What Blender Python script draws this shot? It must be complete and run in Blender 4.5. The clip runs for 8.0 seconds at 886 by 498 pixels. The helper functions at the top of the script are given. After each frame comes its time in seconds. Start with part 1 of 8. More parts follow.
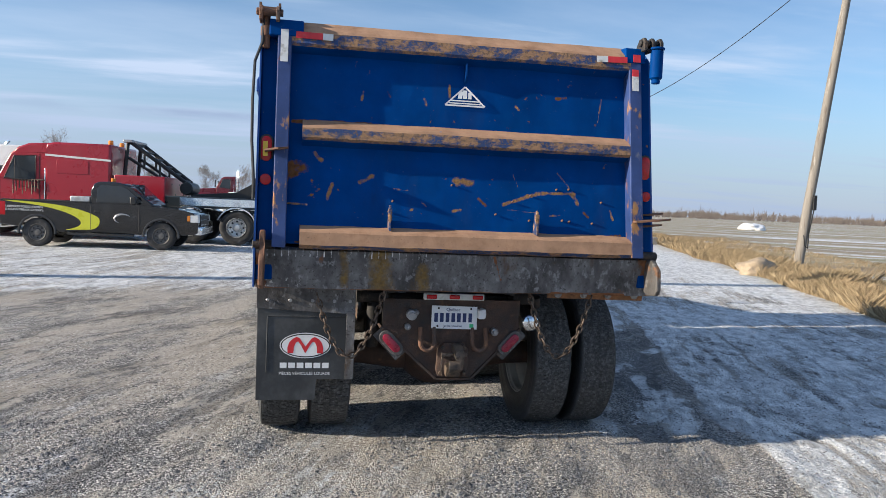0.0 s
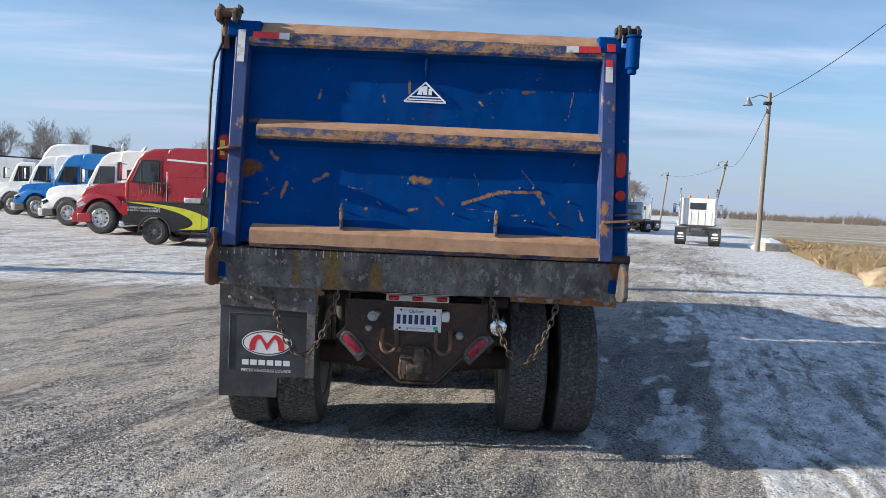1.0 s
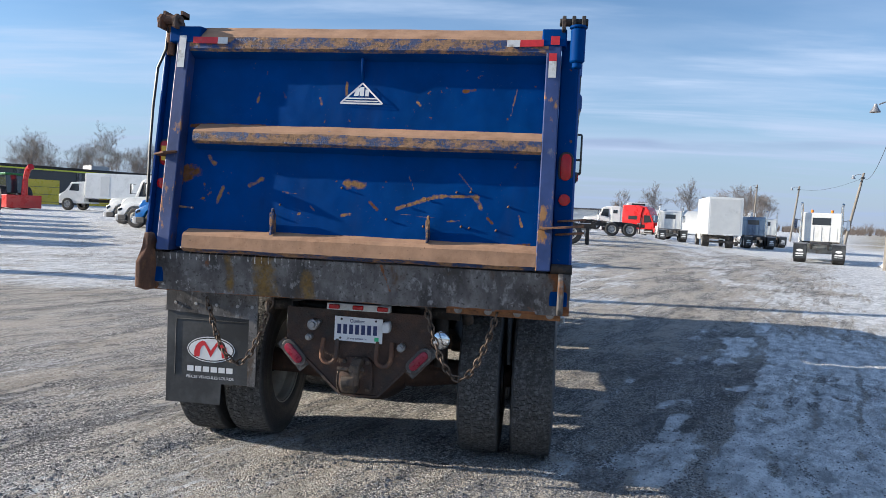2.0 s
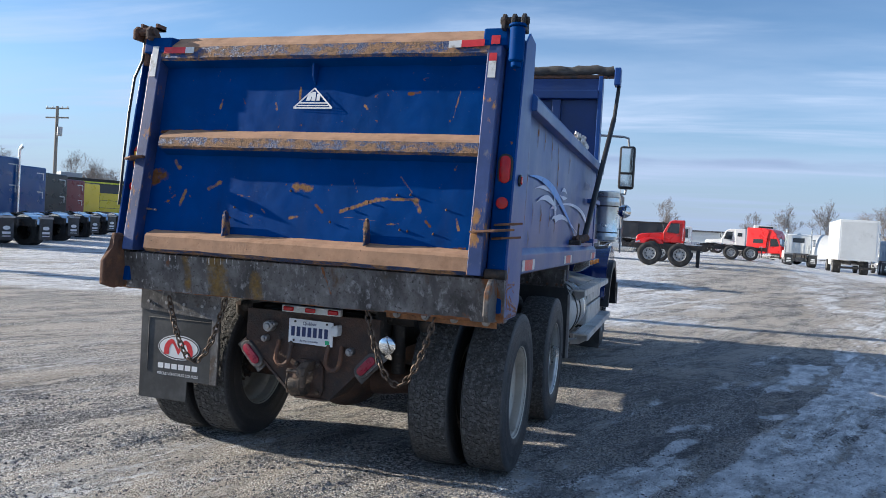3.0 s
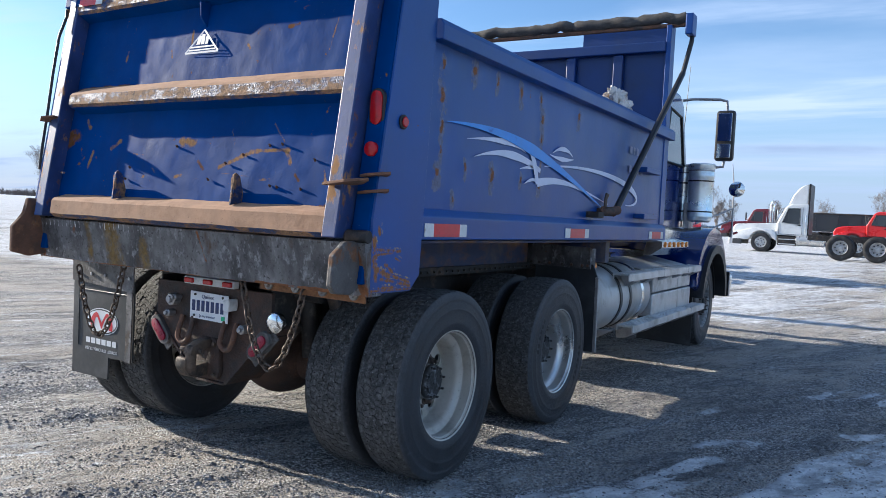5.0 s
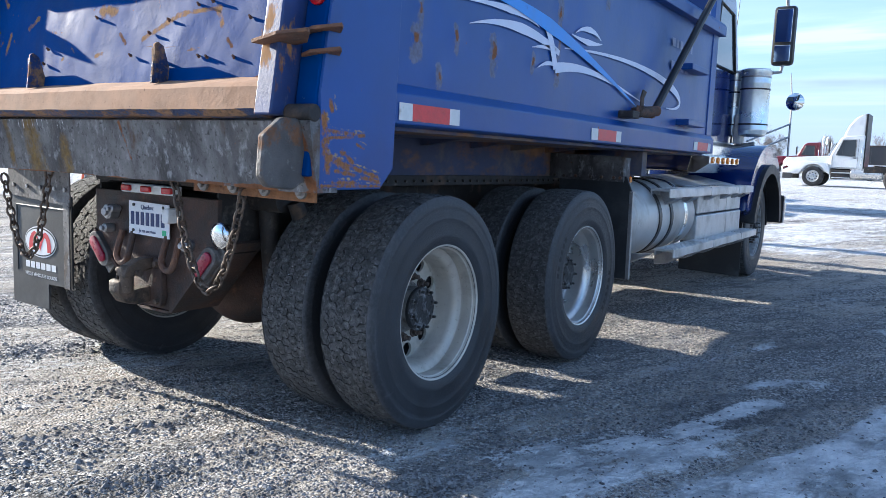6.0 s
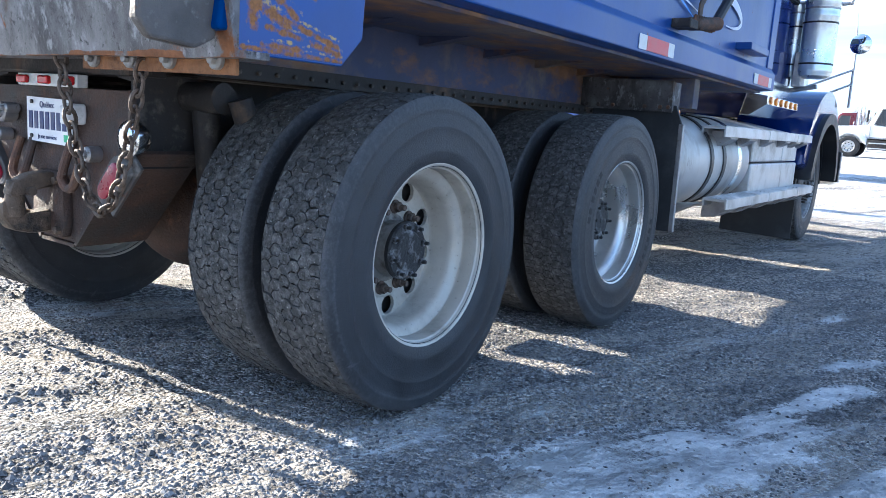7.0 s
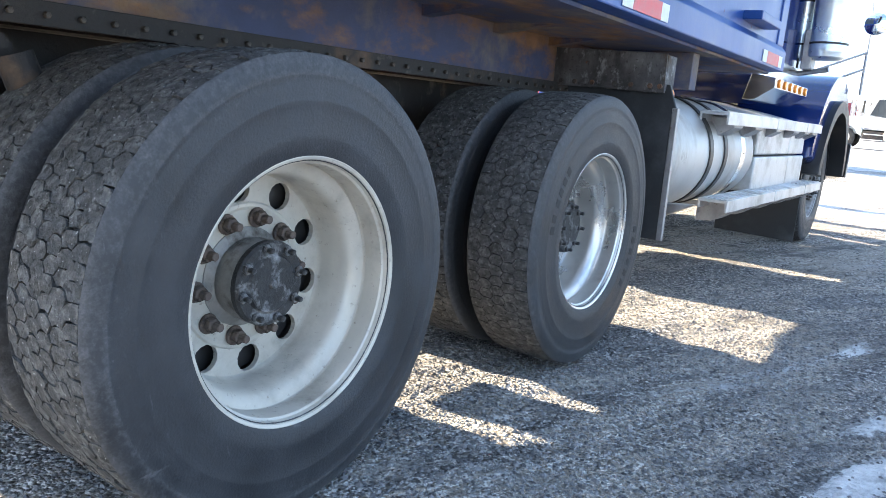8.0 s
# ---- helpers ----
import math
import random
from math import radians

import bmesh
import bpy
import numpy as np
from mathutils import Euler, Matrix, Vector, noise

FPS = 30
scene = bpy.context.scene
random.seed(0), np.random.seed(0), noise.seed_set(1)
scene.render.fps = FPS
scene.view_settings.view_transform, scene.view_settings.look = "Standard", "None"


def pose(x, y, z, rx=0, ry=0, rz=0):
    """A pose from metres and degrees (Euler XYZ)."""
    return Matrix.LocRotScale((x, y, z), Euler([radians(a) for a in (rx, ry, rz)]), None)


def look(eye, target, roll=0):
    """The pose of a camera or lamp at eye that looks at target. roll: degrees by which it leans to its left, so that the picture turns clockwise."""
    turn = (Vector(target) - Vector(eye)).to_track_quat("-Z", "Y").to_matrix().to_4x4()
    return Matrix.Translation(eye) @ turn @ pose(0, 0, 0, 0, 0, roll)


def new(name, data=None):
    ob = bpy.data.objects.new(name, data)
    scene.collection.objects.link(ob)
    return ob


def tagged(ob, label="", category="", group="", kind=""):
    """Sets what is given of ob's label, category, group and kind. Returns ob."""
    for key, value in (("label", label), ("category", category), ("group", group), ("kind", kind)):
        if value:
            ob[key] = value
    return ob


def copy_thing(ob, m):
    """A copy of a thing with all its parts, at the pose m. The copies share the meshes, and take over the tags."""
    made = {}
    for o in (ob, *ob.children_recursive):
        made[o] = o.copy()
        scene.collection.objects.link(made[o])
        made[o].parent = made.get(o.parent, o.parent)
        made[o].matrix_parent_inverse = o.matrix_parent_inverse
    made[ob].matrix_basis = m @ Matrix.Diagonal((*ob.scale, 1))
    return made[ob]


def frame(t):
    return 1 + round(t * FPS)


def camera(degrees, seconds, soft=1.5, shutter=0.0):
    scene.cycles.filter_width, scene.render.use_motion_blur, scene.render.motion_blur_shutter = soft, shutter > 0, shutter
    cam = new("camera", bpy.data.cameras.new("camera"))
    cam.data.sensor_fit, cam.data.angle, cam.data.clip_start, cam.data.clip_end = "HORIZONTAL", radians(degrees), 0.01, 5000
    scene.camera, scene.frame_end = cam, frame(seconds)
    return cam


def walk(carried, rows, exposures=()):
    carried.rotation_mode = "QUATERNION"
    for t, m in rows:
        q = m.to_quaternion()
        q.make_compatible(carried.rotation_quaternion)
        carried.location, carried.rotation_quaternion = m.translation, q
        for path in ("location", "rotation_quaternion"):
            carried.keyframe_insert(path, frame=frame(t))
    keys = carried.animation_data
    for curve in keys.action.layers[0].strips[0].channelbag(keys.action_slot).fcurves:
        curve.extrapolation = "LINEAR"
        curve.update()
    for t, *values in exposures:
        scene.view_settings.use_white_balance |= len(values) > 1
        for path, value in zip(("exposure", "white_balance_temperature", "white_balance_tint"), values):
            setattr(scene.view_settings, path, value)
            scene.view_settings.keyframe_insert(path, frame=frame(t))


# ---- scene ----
cam = camera(60.4, 8.0, soft=0.7)
PATH = [
    (0, (-1.073, -4.843, 1.602), (-0.679, -2.886, 1.491), 2.4),
    (0.5, (-0.522, -4.798, 1.625), (-0.298, -2.814, 1.506), 2.7),
    (1, (0.037, -4.827, 1.619), (0.086, -2.831, 1.503), 2.6),
    (1.5, (0.584, -4.701, 1.582), (0.472, -2.707, 1.477), 2.5),
    (1.7, (0.812, -4.616, 1.623), (0.637, -2.626, 1.522), 2.5),
    (2.8, (1.961, -4.331, 1.534), (1.444, -2.399, 1.482), 3.3),
    (3, (2.158, -4.236, 1.557), (1.576, -2.323, 1.507), 3.3),
    (3.5, (2.646, -4.028, 1.543), (1.912, -2.168, 1.5), 3.6),
    (4, (3.005, -3.716, 1.521), (2.138, -1.914, 1.483), 3.7),
    (4.2, (3.097, -3.53, 1.524), (2.188, -1.749, 1.485), 3.7),
    (5.3, (3.298, -2.634, 1.364), (2.24, -0.942, 1.24), 2.8),
    (5.5, (3.247, -2.458, 1.309), (2.174, -0.779, 1.147), 2.7),
    (6, (3.062, -2.053, 1.201), (1.957, -0.403, 0.962), 2.2),
    (6.5, (2.864, -1.648, 1.052), (1.732, -0.026, 0.754), 2.6),
    (7, (2.656, -1.287, 0.961), (1.522, 0.326, 0.626), 3.8),
    (7.5, (2.452, -0.898, 0.955), (1.332, 0.719, 0.593), 4.8),
    (8, (2.379, -0.476, 0.958), (1.273, 1.147, 0.58), 5.0),
]
walk(cam, [(t, look(eye, target, roll)) for t, eye, target, roll in PATH],
     exposures=[(0.0, 0.83, 6020, 10), (3.0, 0.83, 5750, 10), (4.2, 0.90, 5680, 10), (5.5, 1.26, 5580, 10), (6.5, 1.82, 5480, 10), (7.0, 2.16, 5640, 10), (8.0, 2.86, 6600, 10)])

# ---- sky, sun ----
SUN_EL, SUN_AZ = 18.5, 4.5          # elevation; the light travels towards +x, turned a little towards +y
world = bpy.data.worlds.new("winter_sky")
scene.world = world
world.use_nodes = True
wn, wl = world.node_tree.nodes, world.node_tree.links
wn.clear()
sky = wn.new("ShaderNodeTexSky")
sky.sky_type, sky.sun_disc = "NISHITA", False
sky.sun_elevation, sky.sun_rotation = radians(SUN_EL), radians(270 - SUN_AZ)
sky.air_density, sky.dust_density, sky.ozone_density, sky.altitude = 1.0, 0.25, 3.0, 50
coord = wn.new("ShaderNodeTexCoord")
sep = wn.new("ShaderNodeSeparateXYZ")
wl.new(coord.outputs["Generated"], sep.inputs[0])


def wmath(op, a, b=None, clamp=False):
    n = wn.new("ShaderNodeMath")
    n.operation, n.use_clamp = op, clamp
    for i, v in enumerate((a, b)):
        if v is None:
            continue
        if isinstance(v, (int, float)):
            n.inputs[i].default_value = v
        else:
            wl.new(v, n.inputs[i])
    return n.outputs[0]


up = wmath("MAXIMUM", wmath("ADD", sep.outputs["Z"], 0.06), 0.03)
flat = wn.new("ShaderNodeCombineXYZ")          # cloud layers on a flat sheet overhead
wl.new(wmath("DIVIDE", sep.outputs["X"], up), flat.inputs["X"])
wl.new(wmath("DIVIDE", sep.outputs["Y"], up), flat.inputs["Y"])


def cirrus(turn, stretch, scale, lo, hi, amount, seed):
    mp = wn.new("ShaderNodeMapping")
    mp.inputs["Rotation"].default_value = (0, 0, radians(turn))
    mp.inputs["Scale"].default_value = (1, stretch, 1)
    mp.inputs["Location"].default_value = (seed, seed * 0.7, 0)
    wl.new(flat.outputs[0], mp.inputs["Vector"])
    nz = wn.new("ShaderNodeTexNoise")
    nz.inputs["Scale"].default_value, nz.inputs["Detail"].default_value = scale, 7
    nz.inputs["Roughness"].default_value, nz.inputs["Distortion"].default_value = 0.55, 0.35
    wl.new(mp.outputs[0], nz.inputs["Vector"])
    mr = wn.new("ShaderNodeMapRange")
    mr.interpolation_type = "SMOOTHSTEP"
    mr.inputs["From Min"].default_value, mr.inputs["From Max"].default_value = lo, hi
    mr.inputs["To Max"].default_value = amount
    wl.new(nz.outputs[0], mr.inputs["Value"])
    return mr.outputs[0]


veil = wmath("ADD", cirrus(14, 3.2, 0.42, 0.47, 0.74, 0.85, 3.1), cirrus(-10, 2.2, 0.16, 0.44, 0.70, 0.62, 7.7), clamp=True)
low = wn.new("ShaderNodeMapRange")             # pale haze towards the horizon
low.interpolation_type = "SMOOTHSTEP"
low.inputs["From Min"].default_value, low.inputs["From Max"].default_value = 0.0, 0.19
low.inputs["To Min"].default_value, low.inputs["To Max"].default_value = 0.82, 0.0
wl.new(sep.outputs["Z"], low.inputs["Value"])
mixc = wn.new("ShaderNodeMix")
mixc.data_type = "RGBA"
wl.new(veil, mixc.inputs["Factor"])
wl.new(sky.outputs[0], mixc.inputs["A"])
mixc.inputs["B"].default_value = (4.4, 5.05, 6.05, 1)
bg = wn.new("ShaderNodeBackground")
hazy = wn.new("ShaderNodeMix")
hazy.data_type = "RGBA"
wl.new(low.outputs[0], hazy.inputs["Factor"])
wl.new(mixc.outputs["Result"], hazy.inputs["A"])
hazy.inputs["B"].default_value = (2.75, 3.28, 4.3, 1)
# one thin grey cloud streak low in the sky ahead
wave = wn.new("ShaderNodeTexNoise")
wave.inputs["Scale"].default_value, wave.inputs["Detail"].default_value = 5.0, 5
stretch_z = wn.new("ShaderNodeMapping")
stretch_z.inputs["Scale"].default_value = (1, 1, 6)
wl.new(coord.outputs["Generated"], stretch_z.inputs["Vector"])
wl.new(stretch_z.outputs[0], wave.inputs["Vector"])
height = wmath("SUBTRACT", sep.outputs["Z"], wmath("ADD", 0.088, wmath("MULTIPLY", wave.outputs[0], 0.022)))
bandf = wn.new("ShaderNodeMapRange")
bandf.interpolation_type = "SMOOTHSTEP"
bandf.inputs["From Min"].default_value, bandf.inputs["From Max"].default_value = 0.008, 0.001
bandf.inputs["To Max"].default_value = 0.7
wl.new(wmath("ABSOLUTE", height), bandf.inputs["Value"])
thin = wn.new("ShaderNodeMapRange")
thin.inputs["From Min"].default_value, thin.inputs["From Max"].default_value = 0.36, 0.60
wl.new(wave.outputs[0], thin.inputs["Value"])
ahead = wn.new("ShaderNodeMapRange")
ahead.inputs["From Min"].default_value, ahead.inputs["From Max"].default_value = 0.90, 0.98
wl.new(sep.outputs["Y"], ahead.inputs["Value"])
streaks = wn.new("ShaderNodeMix")
streaks.data_type = "RGBA"
wl.new(wmath("MULTIPLY", wmath("MULTIPLY", bandf.outputs[0], thin.outputs[0]), ahead.outputs[0]), streaks.inputs["Factor"])
wl.new(hazy.outputs["Result"], streaks.inputs["A"])
streaks.inputs["B"].default_value = (2.5, 3.0, 4.1, 1)
bg.inputs["Strength"].default_value = 0.084
wl.new(streaks.outputs["Result"], bg.inputs["Color"])
wout = wn.new("ShaderNodeOutputWorld")
wl.new(bg.outputs[0], wout.inputs[0])

sun = new("sun", bpy.data.lights.new("sun", "SUN"))
sun.data.energy, sun.data.angle, sun.data.color = 5.0, radians(0.5), (1.0, 0.85, 0.64)
sun.matrix_world = look((-40, 0, 30), (-40 + math.cos(radians(SUN_EL)) * math.cos(radians(SUN_AZ)), math.cos(radians(SUN_EL)) * math.sin(radians(SUN_AZ)), 30 - math.sin(radians(SUN_EL))))

# ---- materials ----
def rgba(c):
    return (*c, 1.0)


ONE_ = (1, 1, 1)


def material(name, base, rough=0.5, metal=0.0, vary=0.18, vscale=5.0, layers=(), bump=0.0, bscale=80.0, coat=0.0, stretch=(1, 1, 1), masks=(), gloss=0.5):
    """A surface: a base colour with soft variation, layers of dirt, rust or wear with shapes of their own, and a fine relief.
    layers: (colour, scale, from, to, roughness, stretch) each; masks: (attribute, colour, roughness, noise scale, softness) of wear that lies at set places."""
    m = bpy.data.materials.new(name)
    m.use_nodes = True
    nt = m.node_tree
    ns, ln = nt.nodes, nt.links
    bs = ns["Principled BSDF"]
    vec = ns.new("ShaderNodeTexCoord").outputs["Object"]

    def mapped(st, off):
        mp = ns.new("ShaderNodeMapping")
        mp.inputs["Scale"].default_value = st
        mp.inputs["Location"].default_value = (off, off * 1.7, off * 0.6)
        ln.new(vec, mp.inputs["Vector"])
        return mp.outputs[0]

    def tex(scale, detail, st, off, roughness=0.6):
        nz = ns.new("ShaderNodeTexNoise")
        nz.inputs["Scale"].default_value, nz.inputs["Detail"].default_value = scale, detail
        nz.inputs["Roughness"].default_value = roughness
        ln.new(mapped(st, off), nz.inputs["Vector"])
        return nz.outputs[0]

    def ramp(value, lo, hi, a, b):
        mr = ns.new("ShaderNodeMapRange")
        mr.inputs["From Min"].default_value, mr.inputs["From Max"].default_value = lo, hi
        mr.inputs["To Min"].default_value, mr.inputs["To Max"].default_value = a, b
        ln.new(value, mr.inputs["Value"])
        return mr.outputs[0]

    def mixrgb(fac, a, b, mode="MIX"):
        mx = ns.new("ShaderNodeMix")
        mx.data_type, mx.blend_type = "RGBA", mode
        ln.new(fac, mx.inputs["Factor"])
        for key, v in (("A", a), ("B", b)):
            if isinstance(v, tuple):
                mx.inputs[key].default_value = rgba(v)
            else:
                ln.new(v, mx.inputs[key])
        return mx.outputs["Result"]

    soft = tex(vscale, 5, stretch, 0.0)
    dark = tuple(max(0.0, c * (1 - vary)) for c in base)
    light = tuple(min(1.0, c * (1 + vary)) for c in base)
    col = mixrgb(ramp(soft, 0.3, 0.7, 0, 1), dark, light)
    rgh = ramp(soft, 0.3, 0.7, max(0.02, rough - 0.08), min(1.0, rough + 0.08))
    for k, (lc, scale, lo, hi, lr, st) in enumerate(layers):
        f = ramp(tex(scale, 8, st, 3.7 * (k + 1), 0.65), lo, hi, 0, 1)
        shade = ramp(tex(scale * 4.3, 4, st, 9.1 + k), 0.3, 0.7, 0, 1)
        lcol = mixrgb(shade, tuple(c * 0.72 for c in lc), tuple(min(1.0, c * 1.2) for c in lc))
        col = mixrgb(f, col, lcol)
        mxr = ns.new("ShaderNodeMix")
        ln.new(f, mxr.inputs[0])
        ln.new(rgh, mxr.inputs[2])
        mxr.inputs[3].default_value = lr
        rgh = mxr.outputs[0]
    for k, (attr, mc, mr_, sc, *wide) in enumerate(masks):
        a = ns.new("ShaderNodeAttribute")
        a.attribute_name = attr
        both = ns.new("ShaderNodeMath")
        both.operation = "ADD"
        ln.new(a.outputs["Fac"], both.inputs[0])
        ln.new(ramp(tex(sc, 8, ONE_, 5.5 + k, 0.7), 0.0, 1.0, -0.6, 0.6), both.inputs[1])
        half = wide[0] if wide else 0.06
        f = ramp(both.outputs[0], 0.5 - half, 0.5 + half, 0, 1)
        shade = ramp(tex(sc * 3.1, 5, ONE_, 2.5 + k), 0.3, 0.7, 0, 1)
        col = mixrgb(f, col, mixrgb(shade, tuple(c * 0.6 for c in mc), tuple(min(1.0, c * 1.25) for c in mc)))
        mxr = ns.new("ShaderNodeMix")
        ln.new(f, mxr.inputs[0])
        ln.new(rgh, mxr.inputs[2])
        mxr.inputs[3].default_value = mr_
        rgh = mxr.outputs[0]
    ln.new(col, bs.inputs["Base Color"])
    ln.new(rgh, bs.inputs["Roughness"])
    bs.inputs["Metallic"].default_value = metal
    bs.inputs["Coat Weight"].default_value = coat
    bs.inputs["Specular IOR Level"].default_value = gloss
    if bump:
        bp = ns.new("ShaderNodeBump")
        bp.inputs["Strength"].default_value, bp.inputs["Distance"].default_value = bump, 0.01
        ln.new(tex(bscale, 6, stretch, 1.3), bp.inputs["Height"])
        ln.new(bp.outputs[0], bs.inputs["Normal"])
    return m


RUST, TAN, MUD, GREY = (0.22, 0.09, 0.035), (0.42, 0.24, 0.12), (0.20, 0.15, 0.11), (0.30, 0.29, 0.28)
ONE = (1, 1, 1)
M = {}
M["blue"] = material("blue_truck_paint", (0.0010, 0.041, 0.186), 0.60, 0, 0.25, 2.0, [((0.003, 0.050, 0.19), 1.3, 0.5, 0.8, 0.42, ONE), ((0.010, 0.040, 0.15), 2.6, 0.56, 0.78, 0.5, (1, 1, 0.22)), ((0.20, 0.095, 0.032), 16.0, 0.672, 0.70, 0.85, ONE), ((0.08, 0.10, 0.19), 60, 0.67, 0.71, 0.6, ONE)], 0.10, 40, 0.0, masks=[("scrape", (0.28, 0.16, 0.075), 0.85, 26.0, 0.12), ("rust", (0.15, 0.07, 0.03), 0.9, 9.0)], gloss=0.045)
M["blue_side"] = material("blue_side_paint", (0.003, 0.052, 0.25), 0.36, 0, 0.2, 2.0, [((0.014, 0.066, 0.23), 1.1, 0.46, 0.76, 0.45, (1, 1, 0.6)), (RUST, 11.0, 0.69, 0.72, 0.85, ONE), ((0.09, 0.085, 0.12), 2.0, 0.72, 0.85, 0.7, (1, 1, 0.5))], 0.05, 25, 0.0, masks=[("pale", (0.13, 0.14, 0.22), 0.6, 14.0), ("rust", RUST, 0.9, 20.0)])
M["blue_foot"] = material("scraped_blue_paint", (0.003, 0.052, 0.25), 0.36, 0, 0.2, 2.0, [((0.014, 0.066, 0.23), 1.1, 0.46, 0.76, 0.45, ONE)], 0.05, 25, masks=[("pale", (0.42, 0.30, 0.12), 0.7, 40.0), ("rust", (0.26, 0.115, 0.04), 0.9, 34.0, 0.10)])
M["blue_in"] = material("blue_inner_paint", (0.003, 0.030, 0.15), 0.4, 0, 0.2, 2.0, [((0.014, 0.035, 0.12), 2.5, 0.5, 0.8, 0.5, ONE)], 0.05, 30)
M["rusty_rib"] = material("rusted_blue_rib", (0.010, 0.036, 0.125), 0.55, 0, 0.3, 8, [((0.30, 0.175, 0.095), 17, 0.46, 0.55, 0.9, (0.55, 1, 1)), ((0.15, 0.10, 0.07), 46, 0.53, 0.60, 0.9, ONE), ((0.10, 0.11, 0.15), 70, 0.62, 0.68, 0.7, ONE), ((0.06, 0.045, 0.04), 55, 0.64, 0.69, 0.9, ONE)], 0.6, 110)
M["dusty_top"] = material("tan_dusty_steel", (0.355, 0.212, 0.130), 0.9, 0, 0.22, 9, [((0.27, 0.150, 0.085), 5, 0.50, 0.68, 0.9, ONE), ((0.17, 0.105, 0.07), 60, 0.62, 0.70, 0.9, ONE), ((0.13, 0.15, 0.24), 13, 0.68, 0.72, 0.8, ONE)], 0.18, 70)
M["post"] = material("scraped_blue_post", (0.024, 0.050, 0.165), 0.5, 0, 0.3, 6, [((0.11, 0.12, 0.18), 30, 0.60, 0.70, 0.6, (1, 1, 0.4)), ((0.36, 0.19, 0.08), 7, 0.585, 0.63, 0.9, (1, 1, 0.45)), (RUST, 15, 0.60, 0.68, 0.9, (1, 1, 0.5))], 0.12, 90)
M["apron"] = material("bare_worn_steel", (0.135, 0.132, 0.135), 0.52, 0.2, 0.45, 7, [((0.045, 0.043, 0.045), 3.6, 0.46, 0.60, 0.6, (1, 1, 0.45)), ((0.25, 0.25, 0.26), 26, 0.55, 0.66, 0.6, (1, 1, 0.6)), ((0.055, 0.052, 0.052), 48, 0.57, 0.65, 0.7, ONE), ((0.10, 0.065, 0.038), 5.0, 0.56, 0.68, 0.9, (1, 1, 0.7)), (RUST, 9, 0.66, 0.74, 0.9, ONE)], 0.35, 60, masks=[("ochre", (0.20, 0.125, 0.035), 0.85, 12.0, 0.16), ("rust", RUST, 0.9, 9.0), ("frost", (0.7, 0.7, 0.7), 0.8, 30.0)])
M["rust"] = material("brown_rusted_steel", (0.15, 0.078, 0.05), 0.85, 0.05, 0.35, 9, [((0.26, 0.135, 0.07), 14, 0.55, 0.68, 0.9, ONE), ((0.06, 0.052, 0.048), 5, 0.50, 0.66, 0.8, ONE), ((0.30, 0.27, 0.25), 30, 0.66, 0.74, 0.9, ONE)], 0.6, 70)
M["orange_rust"] = material("orange_rusted_iron", (0.26, 0.12, 0.05), 0.85, 0.1, 0.35, 18, [((0.10, 0.05, 0.03), 22, 0.5, 0.65, 0.9, ONE)], 0.4, 90)
M["frame"] = material("black_frame_steel", (0.026, 0.024, 0.024), 0.7, 0.1, 0.35, 6, [((0.14, 0.09, 0.06), 4, 0.55, 0.72, 0.9, ONE), ((0.16, 0.14, 0.12), 9, 0.56, 0.72, 0.9, ONE)], 0.3, 60)
M["under"] = material("rusted_blue_underbody", (0.045, 0.058, 0.12), 0.7, 0, 0.3, 4, [((0.22, 0.12, 0.065), 5, 0.48, 0.62, 0.9, (1, 0.5, 1)), ((0.20, 0.165, 0.13), 2.4, 0.50, 0.68, 0.9, ONE)], 0.3, 50)
M["rubber"] = material("black_rubber", (0.019, 0.019, 0.020), 0.75, 0, 0.3, 5, [((0.10, 0.10, 0.105), 3.0, 0.50, 0.78, 0.9, ONE)], 0.12, 120)
M["sidewall"] = material("tyre_sidewall", (0.020, 0.022, 0.026), 0.48, 0, 0.35, 6, [((0.045, 0.048, 0.054), 3.0, 0.46, 0.74, 0.7, ONE), ((0.105, 0.107, 0.112), 60, 0.64, 0.74, 0.9, (1, 1, 0.35)), ((0.16, 0.162, 0.168), 9, 0.68, 0.76, 0.9, (1, 0.25, 1))], 0.25, 160, masks=[("frost", (0.115, 0.117, 0.122), 0.9, 60.0, 0.28)])
M["tread"] = material("worn_tread_rubber", (0.052, 0.052, 0.052), 0.85, 0, 0.35, 30, [((0.155, 0.155, 0.153), 42, 0.46, 0.66, 0.9, ONE), ((0.030, 0.029, 0.029), 70, 0.54, 0.62, 0.9, ONE), ((0.46, 0.46, 0.46), 120, 0.625, 0.69, 0.8, ONE), ((0.60, 0.60, 0.61), 26, 0.715, 0.74, 0.8, ONE)], 1.0, 95)
M["flap"] = material("black_mudflap_rubber", (0.022, 0.025, 0.029), 0.5, 0, 0.25, 5, [((0.10, 0.105, 0.11), 2.4, 0.5, 0.78, 0.75, ONE)], 0.1, 60)
M["rim"] = material("cream_painted_wheel", (0.50, 0.475, 0.42), 0.36, 0.10, 0.12, 6, [((0.36, 0.33, 0.28), 5, 0.48, 0.72, 0.6, ONE), ((0.30, 0.27, 0.23), 60, 0.60, 0.72, 0.7, ONE), ((0.25, 0.20, 0.15), 26, 0.70, 0.76, 0.8, ONE)], 0.05, 60)
M["rim_bright"] = material("satin_aluminium_wheel", (0.60, 0.59, 0.57), 0.30, 0.75, 0.08, 6, [((0.45, 0.45, 0.45), 5, 0.55, 0.8, 0.4, ONE)], 0.03, 60)
